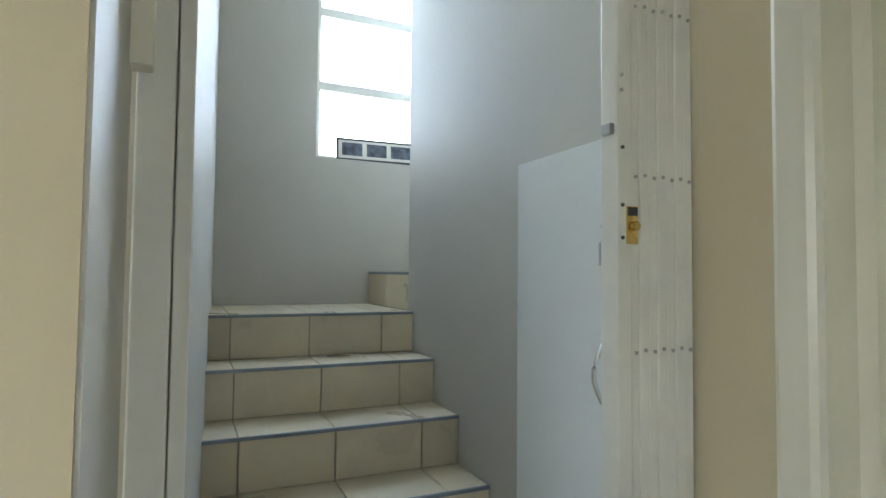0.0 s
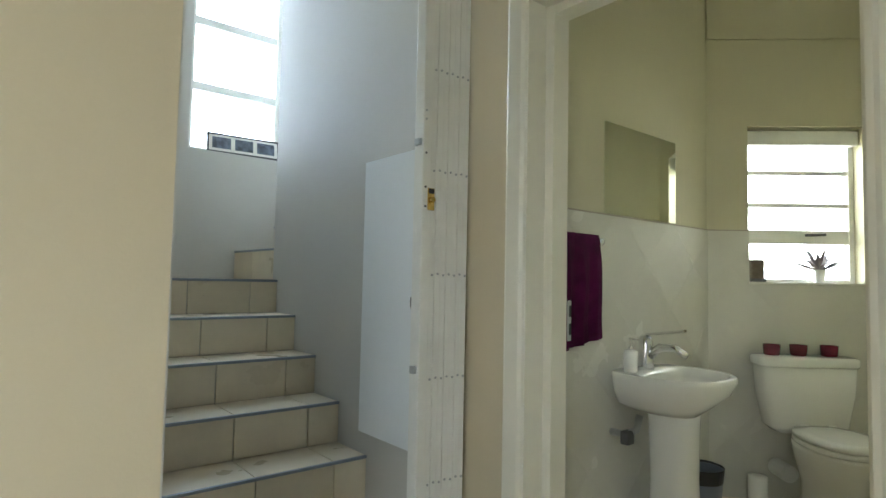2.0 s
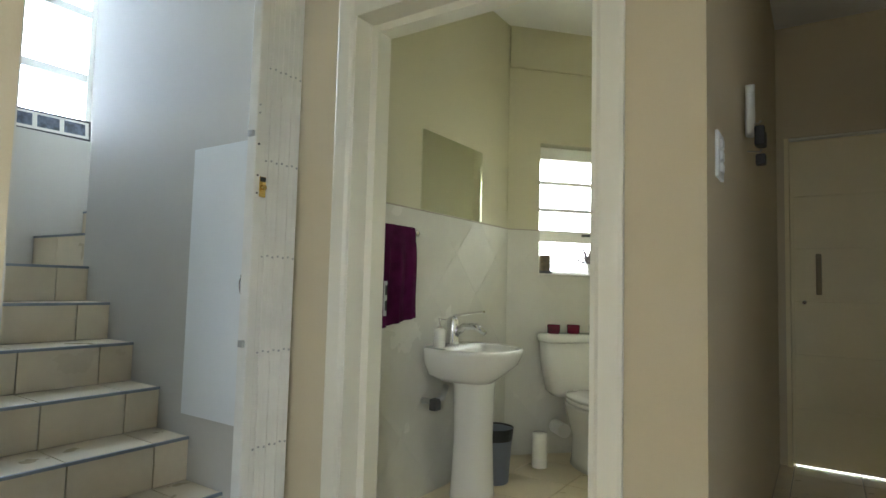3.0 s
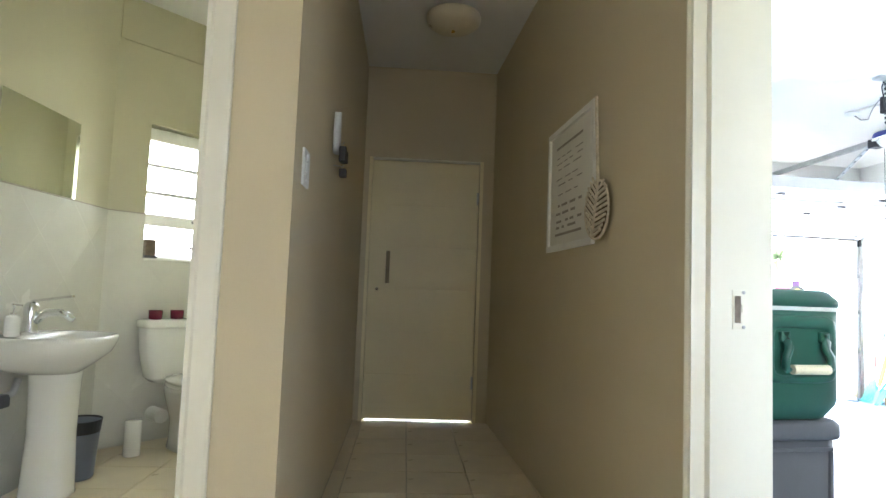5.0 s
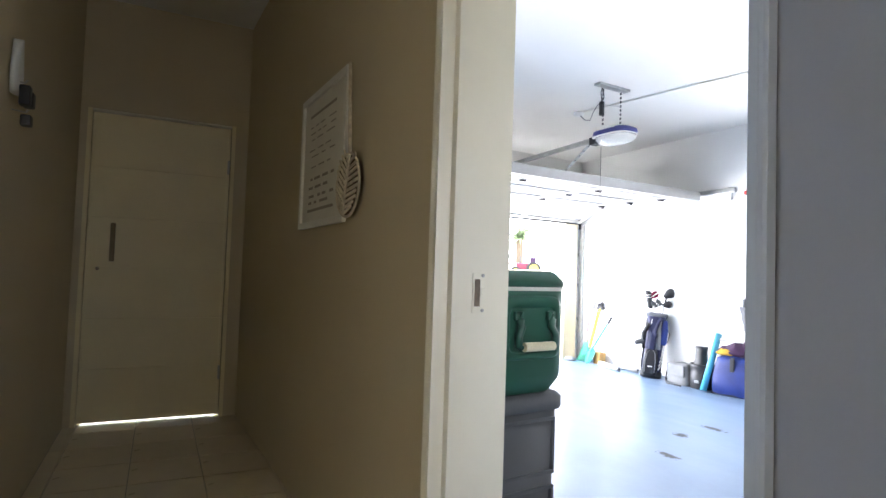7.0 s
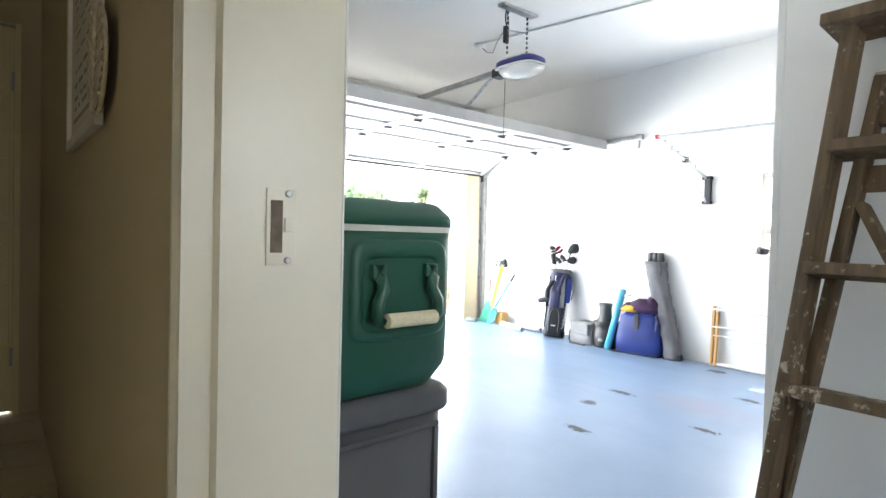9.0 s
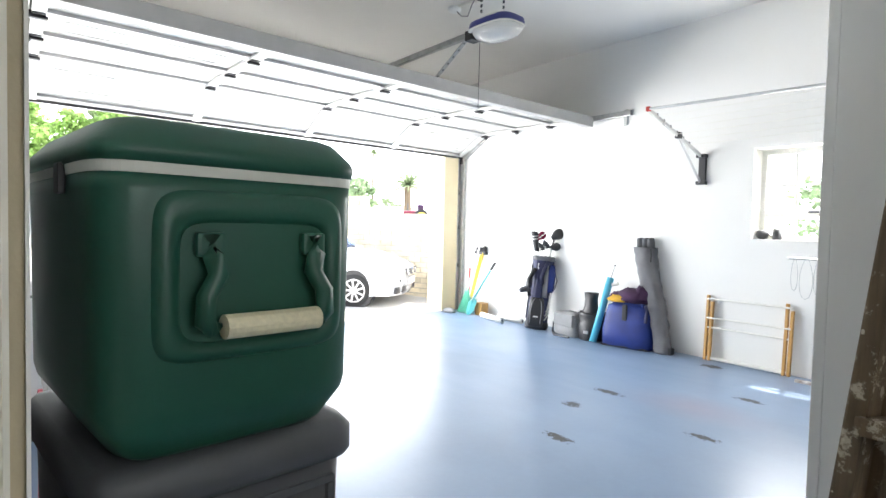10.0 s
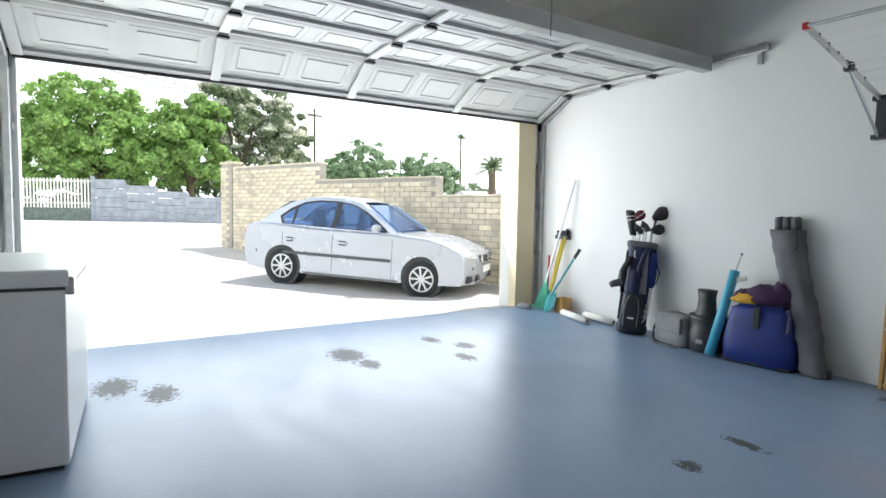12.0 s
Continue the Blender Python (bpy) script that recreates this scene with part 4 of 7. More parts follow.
for k, (a, b) in enumerate(SEC):
    section(a, b, k)
part("top_stiffener", B(4.20, 4.29, GY0, GY1, 2.02, 2.12, 0.006), M_GREYPAINT, gd, "grey steel stiffening beam")
part("bottom_seal", B(6.315, 6.345, GY0, GY1, 1.87, 1.90, 0.004), M_BLACK, gd)
askew = Matrix(((1, -SKEW, 0, SKEW * GY0), (0, 1, 0, 0), (0, 0, 1, 0), (0, 0, 0, 1)))
for ob_ in [gd, *gd.children_recursive]:
    if ob_.type == "MESH":
        ob_.data.transform(askew)
for y_ in (-5.735, -1.065):
    first = set(gd.children_recursive)
    tr = part("track", B(3.78, 5.85, y_ - 0.018, y_ + 0.018, 2.085, 2.135, 0.004), M_STEEL, gd, "galvanised horizontal track")
    part("track_bend", BAR((5.85, y_, 2.11), (6.28, y_, 1.88), 0.036, 0.05, 0.004), M_STEEL, tr)
    part("upright_track", B(6.27, 6.335, y_ - 0.02, y_ + 0.02, G, 1.90, 0.004), M_STEEL, gd, "galvanised upright track")
    part("hanger", B(3.83, 3.87, y_ - 0.03, y_ - 0.004, 2.00, 2.15, 0.003), M_STEEL, tr)
    for x in (4.30, 4.77, 5.30, 5.84):
        part("roller", lathe([(0.022, -0.01), (0.022, 0.01), (0.01, 0.012)], 14), M_BLACK, tr).matrix_basis = pose(x, y_ + (0.03 if y_ < -3 else -0.03), 2.09, 90, 0, 0)
    part("track_bracket", B(6.30, 6.35, y_ - 0.028, y_ + 0.028, 1.80, 1.92, 0.004), M_BLACK, tr)
    for z in (0.45, 0.95, 1.40):
        part("track_bracket", B(6.325, 6.355, y_ - 0.03, y_ + 0.03, z, z + 0.05, 0.003), M_STEEL, tr)
    for ob_ in set(gd.children_recursive) - first:
        if ob_.parent is gd:
            ob_.location.x -= SKEW * (y_ + 5.735)

op = thing("garage_door_opener", "ceiling-hung garage door opener with a clear lamp cover and navy body", "door opener", (3.47, -3.69, 2.335), 4)
bm = bmesh.new()
loft(bm, [ring(0, 0, z, rx, ry, 28, 3.2) for z, rx, ry in ((0.025, 0.19, 0.125), (0.045, 0.20, 0.135), (0.070, 0.195, 0.130), (0.085, 0.17, 0.11), (0.092, 0.13, 0.08))])
part("body", bm, M_OPENERBLUE, op, "navy plastic motor housing", True)
bm = bmesh.new()
loft(bm, [ring(0.0, 0, z, rx, ry, 28, 3.2) for z, rx, ry in ((0.070, 0.16, 0.1365), (0.080, 0.15, 0.125), (0.100, 0.12, 0.09), (0.104, 0.08, 0.06))])
part("top_cover", bm, M_PALESTRIP, op, "pale grey top cover", True)
bm = bmesh.new()
loft(bm, [ring(-0.01, 0, z, rx, ry, 28, 3.0) for z, rx, ry in ((0.022, 0.185, 0.125), (-0.005, 0.18, 0.12), (-0.035, 0.155, 0.095), (-0.055, 0.09, 0.055))])
part("lamp_cover", bm, M_CLEARPL, op, "clear plastic lamp cover", True)
bm = bmesh.new()
loft(bm, [ring(0, 0, z, 0.203, 0.138, 28, 3.2) for z in (0.020, 0.028)])
part("rim", bm, M_PALESTRIP, op)
TOP = GC - 2.335
for x, y_ in ((0.05, 0.10), (0.03, -0.10)):
    strap = part("hanger", BAR((x, y_, 0.09), (x, y_, TOP - 0.002), 0.032, 0.004), M_STEEL, op, "punched steel strap")
    for k in range(9):
        part("slot", B(x - 0.008, x + 0.008, y_ - 0.0028, y_ + 0.0028, 0.12 + k * 0.038, 0.14 + k * 0.038), M_DARKGREY, strap)
part("hanger_bar", B(0.0, 0.075, -0.19, 0.19, TOP - 0.022, TOP - 0.001, 0.003), M_STEEL, op)
part("cross_strap", BAR((0.04, 0.10, 0.30), (0.035, -0.10, 0.32), 0.020, 0.004), M_STEEL, op)
part("power_unit", B(0.056, 0.086, 0.075, 0.115, 0.21, 0.34, 0.006), M_BLACK, op, "black power unit")
part("flex", T([(0.07, 0.095, 0.34), (0.08, 0.10, 0.42), (0.07, 0.09, TOP - 0.01)], 0.004, 6), M_BLACK, op)
part("rail", BAR((0.17, 0.03, 0.030), (2.75, 0.03, -0.06), 0.036, 0.040, 0.004), M_STEEL, op, "long steel drive rail")
part("drive_head", B(0.17, 0.24, -0.015, 0.075, -0.025, 0.045, 0.006), M_BLACK, op)
arm = part("arm", BAR((0.26, 0.035, 0.0), (0.66, 0.03, -0.25), 0.032, 0.006), M_STEEL, op, "punched steel door arm")
for k in range(7):
    c = Vector((0.29, 0.0347, -0.0185)).lerp(Vector((0.64, 0.0303, -0.237)), k / 6)
    part("slot", B(c.x - 0.009, c.x + 0.009, c.y - 0.006, c.y + 0.006, c.z - 0.006, c.z + 0.0045), M_DARKGREY, arm)
part("pull_cord", T([(0.19, -0.03, 0.0), (0.192, -0.03, -0.50)], 0.0025, 6), M_DARKGREY, op)
sk = thing("ceiling_socket", "white round ceiling socket with a looped cable", "socket", (4.32, -3.98, GC))
part("rose", lathe([(0.055, 0), (0.055, -0.025), (0.035, -0.04)], 20), M_WHITE, sk, "", True)
part("cable", T([(-0.03, 0, -0.04), (-0.10, 0.0, -0.10), (-0.18, 0.0, -0.12), (-0.24, 0.01, -0.05), (-0.30, 0.02, -0.01), (-0.55, 0.15, -0.008), (-0.78, 0.38, -0.008)], 0.005, 6), M_LIGHTGREY, sk)
tl = thing("conduit", "thin white conduit across the ceiling", "conduit", (4.25, -3.97, GC - 0.010))
part("pipe", T([(0.0, 0, 0), (-2.4, -0.55, 0)], 0.010, 8), M_STEELW, tl)

# cool box on the grey bin
cb2 = thing("cool_box", "dark green plastic cool box with a cream handle, on a bin", "cool box", (1.488, -1.226, 0.675), 7)
cb2.matrix_basis = cb2.matrix_basis @ Matrix.Diagonal((0.94, 1.0, 0.90, 1))


def rrect(z, hx, hy, p=9):
    return ring(0, 0, z, hx, hy, 40, p)


bm = bmesh.new()
loft(bm, [rrect(z, a, b) for z, a, b in ((0.0, 0.212, 0.140), (0.008, 0.220, 0.150), (0.055, 0.243, 0.177), (0.075, 0.247, 0.181), (0.38, 0.250, 0.184), (0.402, 0.250, 0.184))])
part("body", bm, M_GREEN, cb2, "", True)
bm = bmesh.new()
loft(bm, [rrect(z, a, b) for z, a, b in ((0.402, 0.251, 0.185), (0.417, 0.252, 0.186))])
part("seal", bm, M_PALESTRIP, cb2, "pale seal under the lid")
bm = bmesh.new()
loft(bm, [rrect(z, a, b) for z, a, b in ((0.417, 0.253, 0.188), (0.436, 0.254, 0.189), (0.446, 0.250, 0.185), (0.474, 0.228, 0.163), (0.480, 0.215, 0.150))])
part("lid", bm, M_GREEN, cb2, "", True)
# raised surround, recess and swing handle on the end
FX = -0.252


def face_ring(x, y0, y1, z0, z1, pw=7):
    return [(x, a_, b_) for a_, b_, _ in ring((y0 + y1) / 2, (z0 + z1) / 2, 0, (y1 - y0) / 2, (z1 - z0) / 2, 44, pw)]


bm = bmesh.new()
loft(bm, [face_ring(FX + 0.008, -0.147, 0.125, 0.137, 0.386), face_ring(FX - 0.004, -0.143, 0.121, 0.141, 0.382), face_ring(FX - 0.009, -0.136, 0.114, 0.149, 0.374), face_ring(FX - 0.009, -0.122, 0.100, 0.161, 0.347), face_ring(FX - 0.003, -0.115, 0.093, 0.167, 0.339), face_ring(FX + 0.006, -0.112, 0.090, 0.170, 0.335)], cap=False)
part("surround", bm, M_GREEN, cb2, "raised rounded green surround", True)
part("recess", B(FX - 0.0015, FX + 0.004, -0.118, 0.096, 0.166, 0.342), M_GREEN, cb2)
for k, y0 in ((1, 0.058), (-1, -0.090)):
    part("handle_arm", T([(FX - 0.010, y0, 0.318), (FX - 0.020, y0, 0.292), (FX - 0.022, y0 - k * 0.006, 0.265), (FX - 0.026, y0 + k * 0.010, 0.235), (FX - 0.026, y0 + k * 0.012, 0.20), (FX - 0.026, y0, 0.188)], 0.0135, 8), M_GREEN, cb2, "", True)
    part("handle_pivot", B(FX - 0.016, FX, y0 - 0.018, y0 + 0.018, 0.29, 0.325, 0.005), M_GREEN, cb2)
part("grip", T([(FX - 0.028, -0.088, 0.192), (FX - 0.028, 0.047, 0.192)], 0.0175, 14), M_CREAMPL, cb2, "cream plastic grip")
part("hinge", B(-0.10, -0.07, 0.184, 0.193, 0.375, 0.42, 0.003), M_BLACK, cb2)

bn = thing("storage_bin", "dark grey plastic storage bin with a lid, under the cool box", "storage bin", (1.505, -1.228, G), 7)
bn.matrix_basis = bn.matrix_basis @ Matrix.Diagonal((0.94, 0.92, 1.031, 1))
bm = bmesh.new()
loft(bm, [rrect(z, a, b, 12) for z, a, b in ((0.0, 0.215, 0.170), (0.02, 0.225, 0.178), (0.69, 0.240, 0.192))])
part("body", bm, M_DARKGREY, bn, "", True)
bm = bmesh.new()
loft(bm, [rrect(z, a, b, 12) for z, a, b in ((0.69, 0.250, 0.202), (0.70, 0.256, 0.208), (0.735, 0.256, 0.208), (0.750, 0.240, 0.195))])
part("lid", bm, M_DARKGREY, bn, "", True)
for z0, z1 in ((0.10, 0.43), (0.47, 0.665)):
    bm = bmesh.new()
    for a in ((-0.165, 0.165, z1 - 0.012, z1), (-0.165, 0.165, z0, z0 + 0.012), (-0.165, -0.15, z0 + 0.012, z1 - 0.012), (0.15, 0.165, z0 + 0.012, z1 - 0.012)):
        box(bm, -0.246, -0.228, a[0], a[1], a[2], a[3], 0.003)
    part("panel_rib", bm, M_DARKGREY, bn)

# chest freezer
fz = thing("chest_freezer", "white chest freezer with a closed lid, against the wall", "freezer", (3.805, -1.035, G - 0.0))
fz.matrix_basis = fz.matrix_basis @ Matrix.Diagonal((1, 1.045, 0.97, 1))
part("body", B(0, 0.95, -0.50, 0, 0.02, 0.72, 0.012), M_WHITE, fz)
part("plinth", B(0.02, 0.93, -0.48, -0.02, 0.0, 0.03), M_BLACK, fz)
part("lid", B(-0.012, 0.96, -0.512, 0, 0.732, 0.80, 0.012), M_WHITE, fz)
part("gasket", B(0.004, 0.945, -0.5096, -0.004, 0.719, 0.734), M_DARKGREY, fz)
part("hinge_cap", B(-0.006, 0.06, -0.528, -0.50, 0.70, 0.77, 0.006), M_STEEL, fz)

# crimson crate and the dark green box on it
rc = thing("plastic_crate", "crimson plastic crate standing on the garage floor", "crate", (1.93, -1.05, G))
bm = bmesh.new()
box(bm, 0, 0.31, -0.485, 0, 0, 0.012)
for a in ((0, 0.31, -0.485, -0.470), (0, 0.31, -0.015, 0), (0, 0.015, -0.470, -0.015), (0.295, 0.31, -0.470, -0.015)):
    box(bm, a[0], a[1], a[2], a[3], 0.012, 0.64, 0.003)
part("tub", bm, M_REDPL, rc)
for i in range(4):
    part("rib", B(-0.007, 0.0, -0.44 + i * 0.12, -0.425 + i * 0.12, 0.02, 0.61, 0.002), M_REDPL, rc)
bm = bmesh.new()
for a in ((-0.014, 0.324, -0.499, -0.4855), (-0.014, -0.0005, -0.485, 0.0), (0.3105, 0.324, -0.485, 0.0)):
    box(bm, a[0], a[1], a[2], a[3], 0.615, 0.643, 0.003)
part("rim", bm, M_REDPL, rc)
gb = thing("tool_box", "dark green plastic box with a lid, resting in the crimson crate", "box", (1.948, -1.068, G + 0.012))
part("base", B(0, 0.275, -0.449, 0, 0.0, 0.635, 0.012), mat("deep_green_plastic", (0.02, 0.06, 0.05), 0.45), gb)
lid_ = part("lid", B(-0.020, 0.30, -0.468, 0.010, 0.636, 0.700, 0.014), mat("deep_green_lid", (0.03, 0.075, 0.065), 0.3), gb)
part("catch", B(0.10, 0.16, -0.478, -0.467, 0.645, 0.685, 0.004), M_BLACK, lid_)
part("knob", lathe([(0.016, 0.699), (0.018, 0.706), (0.014, 0.716), (0.0, 0.719)], 16), M_REDCAP, lid_, "small red knob", True).location = (0.24, -0.20, 0)

# white cupboard with the ladder leaning on it
cu = thing("tall_cupboard", "tall white cupboard with a plain front", "cupboard", (0.925, -2.24, G))
part("carcass", B(-1.9, 0, -0.55, -0.02, 0.0, 2.45, 0.002), M_WHITE, cu)
part("door", B(-0.95, -0.022, -0.019, 0.0, 0.03, 2.44, 0.002), M_WHITE, cu)
part("door", B(-1.88, -0.954, -0.019, 0.0, 0.03, 2.44, 0.002), M_WHITE, cu)
part("edge_strip", B(-0.0205, 0.0, -0.02, -0.003, 0.0, 2.45, 0.002), M_WHITE, cu)

ld = thing("step_ladder", "old paint-splashed wooden step ladder, folded and leaning on the cupboard", "ladder", (0.50, -1.93, G))
def lx(z):
    return 0.342 - 0.072 * z


LT = Matrix.Translation((0, 0, 0)) @ Matrix.Rotation(radians(8.5), 4, "X")
for k in (1, -1):
    bm = BAR((k * lx(0), 0, 0.0), (k * lx(1.66), 0, 1.66), 0.028, 0.075, 0.004, (0, 1, 0))
    part("stile", bm, M_WOODOLD, ld)
    bm = BAR((k * (lx(0) - 0.012), -0.055, 0.25), (k * (lx(1.6) - 0.055), -0.055, 1.55), 0.026, 0.05, 0.004, (0, 1, 0))
    part("rear_stile", bm, M_WOODOLD, ld)
for z in (0.23, 0.515, 0.80, 1.083, 1.367):
    w_ = lx(z) - 0.005
    part("tread", B(-w_, w_, -0.055, 0.055, z - 0.014, z + 0.014, 0.004), M_WOODOLD, ld)
part("top_board", B(-0.272, 0.272, -0.09, 0.07, 1.655, 1.685, 0.005), M_WOODOLD, ld)
for z in (1.46, 1.54):
    part("paint_rail", B(-0.19, 0.19, -0.075, -0.05, z - 0.025, z + 0.025, 0.004), M_PAINTSPOT if z > 1.5 else M_WOODOLD, ld, "rail smeared with old paint")
part("rear_rail", B(-0.20, 0.20, -0.075, -0.05, 1.28, 1.34, 0.004), M_WOODOLD, ld)
part("cross_brace", BAR((lx(1.25) - 0.06, -0.06, 1.25), (-lx(0.3) + 0.05, -0.06, 0.35), 0.02, 0.055, 0.003, (0, 1, 0)), M_WOODOLD, ld)
part("cord", T([(lx(0.8) - 0.04, 0.0, 0.80), (lx(0.6) - 0.05, -0.01, 0.66), (lx(0.45) - 0.03, -0.03, 0.50)], 0.005, 6), M_STONE, ld)
rng = random.Random(11)
for i in range(28):
    k = 1 if rng.random() < 0.75 else -1
    z = rng.uniform(0.1, 1.6)
    s_ = rng.choice((0.0010, 0.0016, 0.0022, 0.0030))
    bm = bmesh.new()
    loft(bm, [ring(0, 0, 0, s_, s_ * rng.uniform(0.8, 2.4), 9), ring(0, 0, 0.0012, s_ * 0.7, s_ * 1.1, 9)])
    part("paint_spot", bm, M_PAINTSPOT, ld).matrix_basis = pose(k * lx(z) + rng.uniform(-0.013, 0.013), 0.0385, z, -90, 0, rng.uniform(-30, 30))
for o in list(ld.children):
    o.matrix_basis = LT @ o.matrix_basis

# ---- cloakroom ----
def clip(poly, x0, x1, z0, z1):
    """A convex polygon cut to a rectangle."""
    for axis, lim, sign in ((0, x0, 1), (0, x1, -1), (1, z0, 1), (1, z1, -1)):
        out = []
        for i, p in enumerate(poly):
            q = poly[(i + 1) % len(poly)]
            dp, dq = sign * (p[axis] - lim), sign * (q[axis] - lim)
            if dp >= 0:
                out.append(p)
            if dp * dq < 0:
                t = dp / (dp - dq)
                out.append((p[0] + t * (q[0] - p[0]), p[1] + t * (q[1] - p[1])))
        poly = out
        if len(poly) < 3:
            return []
    return poly


def tiled_dado(name, label, m, regions, face_y):
    """Square tiles laid on the diamond over the lower wall; m maps along the wall, outwards and up."""
    t = thing(name, label, "wall tiles", kind="structure")
    side, g = 0.47, 0.0015
    for (x0, x1, z0, z1) in regions:
        back = bmesh.new()
        box(back, x0, x1, face_y - 0.0072, face_y - 0.001, z0, z1, 0, m)
        part("grout_bed", back, M_GROUTPALE, t)
        for i in range(-2, 9):
            for j in range(-2, 9):
                cx, cz = 0.12 + (i + 0.5 * (j % 2)) * side, 0.10 + j * side / 2
                h = side / 2 - g
                poly = clip([(cx - h, cz), (cx, cz - h), (cx + h, cz), (cx, cz + h)], x0, x1, z0, z1)
                if len(poly) < 3:
                    continue
                bm = bmesh.new()
                lo = [bm.verts.new((x, face_y - 0.004, z)) for x, z in poly]
                hi = [bm.verts.new((x, face_y - 0.008, z)) for x, z in poly]
                bm.faces.new(hi)
                for a in range(len(poly)):
                    b = (a + 1) % len(poly)
                    bm.faces.new((lo[a], lo[b], hi[b], hi[a]))
                bmesh.ops.transform(bm, matrix=m, verts=bm.verts)
                part("tile", bm, M_TILEW, t)
        if z1 > 1.4:
            part("edge_trim", B(x0, x1, face_y - 0.010, face_y - 0.001, z1, z1 + 0.007, 0, m), M_GROUT, t)
    return t


M_GROUTPALE = mat("pale_grout", (0.635, 0.62, 0.56), 0.9, var=0.06)
tiled_dado("wall_tiles", "pale tiles laid on the diamond behind the basin", pose(1.41, WY0, 0), [(0, WX0 - 1.41, 0, 1.475)], 0)
tiled_dado("wall_tiles", "pale tiles laid on the diamond below the window", WCM, [(0.002, 0.23, 0, 1.475), (0.23, 0.87, 0, 1.175), (0.87, 1.14, 0, 1.475)], 0)
tagged(link("trim", B(0.001, 1.14, -0.012, -0.001, 2.585, 2.92, 0, WCM), M_WC), "shallow bulkhead over the cloakroom window", "trim", kind="structure")

w2 = window("window_2", "white cloakroom window with bars and a rolled blind", WCM @ pose(0.23, 0.10, 1.18), 0.64, 0.90, [(0.275, 0.08), (0.46, 0.025), (0.65, 0.025)], frame=0.03)
part("window_sill", B(0, 0.64, -0.125, 0.0, -0.004, 0.010, 0.003), M_TILEW, w2, "tiled window sill")
part("blind_roll", B(0.005, 0.635, -0.06, -0.004, 0.80, 0.885, 0.01), M_STEELW, w2, "rolled-up white blind")
part("latch", BAR((0.36, -0.012, 0.285), (0.47, -0.02, 0.29), 0.012, 0.016, 0.003), M_DARKGREY, w2, "window stay")

mi = thing("wall_mirror", "frameless rectangular mirror above the tiled dado", "mirror", (2.118, WY0 - 0.001, 1.485))
part("mirror_glass", B(0, 0.635, -0.006, -0.0005, 0, 0.43, 0.001), M_MIRROR, mi)

tr = thing("towel_rail", "chrome towel rail on the tiled wall", "towel rail", (1.50, WY0 - 0.012, 1.34))
part("rail", T([(0.0, -0.07, 0), (0.47, -0.07, 0)], 0.009, 10), M_CHROME, tr)
for x in (0.02, 0.45):
    part("bracket", T([(x, 0, 0), (x, -0.075, 0)], 0.013, 10), M_CHROME, tr)
part("end_cap", lathe([(0.016, 0), (0.018, 0.01), (0.016, 0.025), (0.006, 0.03)], 14), M_CHROME, tr, "", True).matrix_basis = pose(0.465, -0.07, 0, 0, 90, 0)
tw = thing("hand_towel", "deep plum towel hanging over the rail", "towel", (1.66, WY0 - 0.083, 1.355))
bm = bmesh.new()
NX, NZ = 22, 26
grid = []
rng = random.Random(3)
for side in (-1, 1):
    g_ = []
    for i in range(NX + 1):
        u = i / NX
        colm = []
        for j in range(NZ + 1):
            v = j / NZ
            drop = (0.47 - 0.05 * u if side < 0 else 0.40) * v
            fold = 0.010 * math.sin(u * 19 + 1.3 * v) * min(1, v * 2.5) + 0.006 * math.sin(u * 43 + 2 * v) * v
            x = 0.29 * u + 0.012 * math.sin(v * 5) + 0.035 * v * (u - 0.2)
            colm.append(bm.verts.new((x, side * (0.013 + 0.010 * v) + fold - 0.01 * v, 0.011 * math.cos(min(1, v * 8) * math.pi / 2) - drop)))
        g_.append(colm)
    for i in range(NX):
        for j in range(NZ):
            bm.faces.new((g_[i][j], g_[i + 1][j], g_[i + 1][j + 1], g_[i][j + 1]))
    grid.append(g_)
for i in range(NX):
    bm.faces.new((grid[0][i][0], grid[0][i + 1][0], grid[1][i + 1][0], grid[1][i][0]))
part("cloth", bm, M_PURPLE, tw, "", True)

ba = thing("pedestal_basin", "white ceramic pedestal basin with a chrome mixer tap", "basin", (2.335, WY0 - 0.009, -0.008))


def dring(z, hw, depth, y0=0.0, n=44):
    """A D-shaped ring: straight at the wall, rounded in front."""
    out = []
    for i in range(n):
        a = 2 * math.pi * i / n
        c, s = math.cos(a), math.sin(a)
        x = hw * math.copysign(abs(c) ** 0.72, c)
        y = -depth * (0.40 - 0.60 * s) if s < 0 else -depth * 0.40 * (1 - min(1, s * 1.6))
        y = -depth * 0.40 + (depth * 0.60 * s if s < 0 else depth * 0.40 * min(1.0, s ** 0.45))
        out.append((x, y + y0, z))
    return out


bm = bmesh.new()
loft(bm, [dring(0.60, 0.10, 0.26, -0.05), dring(0.64, 0.185, 0.36), dring(0.70, 0.235, 0.43), dring(0.755, 0.252, 0.455), dring(0.775, 0.252, 0.455), dring(0.780, 0.245, 0.448),
          dring(0.776, 0.215, 0.30, -0.12), dring(0.74, 0.20, 0.27, -0.13), dring(0.69, 0.15, 0.20, -0.16), dring(0.665, 0.06, 0.08, -0.22)])
part("bowl", bm, M_CERAMIC, ba, "", True)
bm = bmesh.new()
loft(bm, [ring(0.045, -0.19, z, a, b, 24, 2.6) for z, a, b in ((0.0, 0.118, 0.11), (0.03, 0.113, 0.105), (0.30, 0.10, 0.095), (0.55, 0.108, 0.10), (0.66, 0.116, 0.11))])
part("pedestal", bm, M_CERAMIC, ba, "", True)
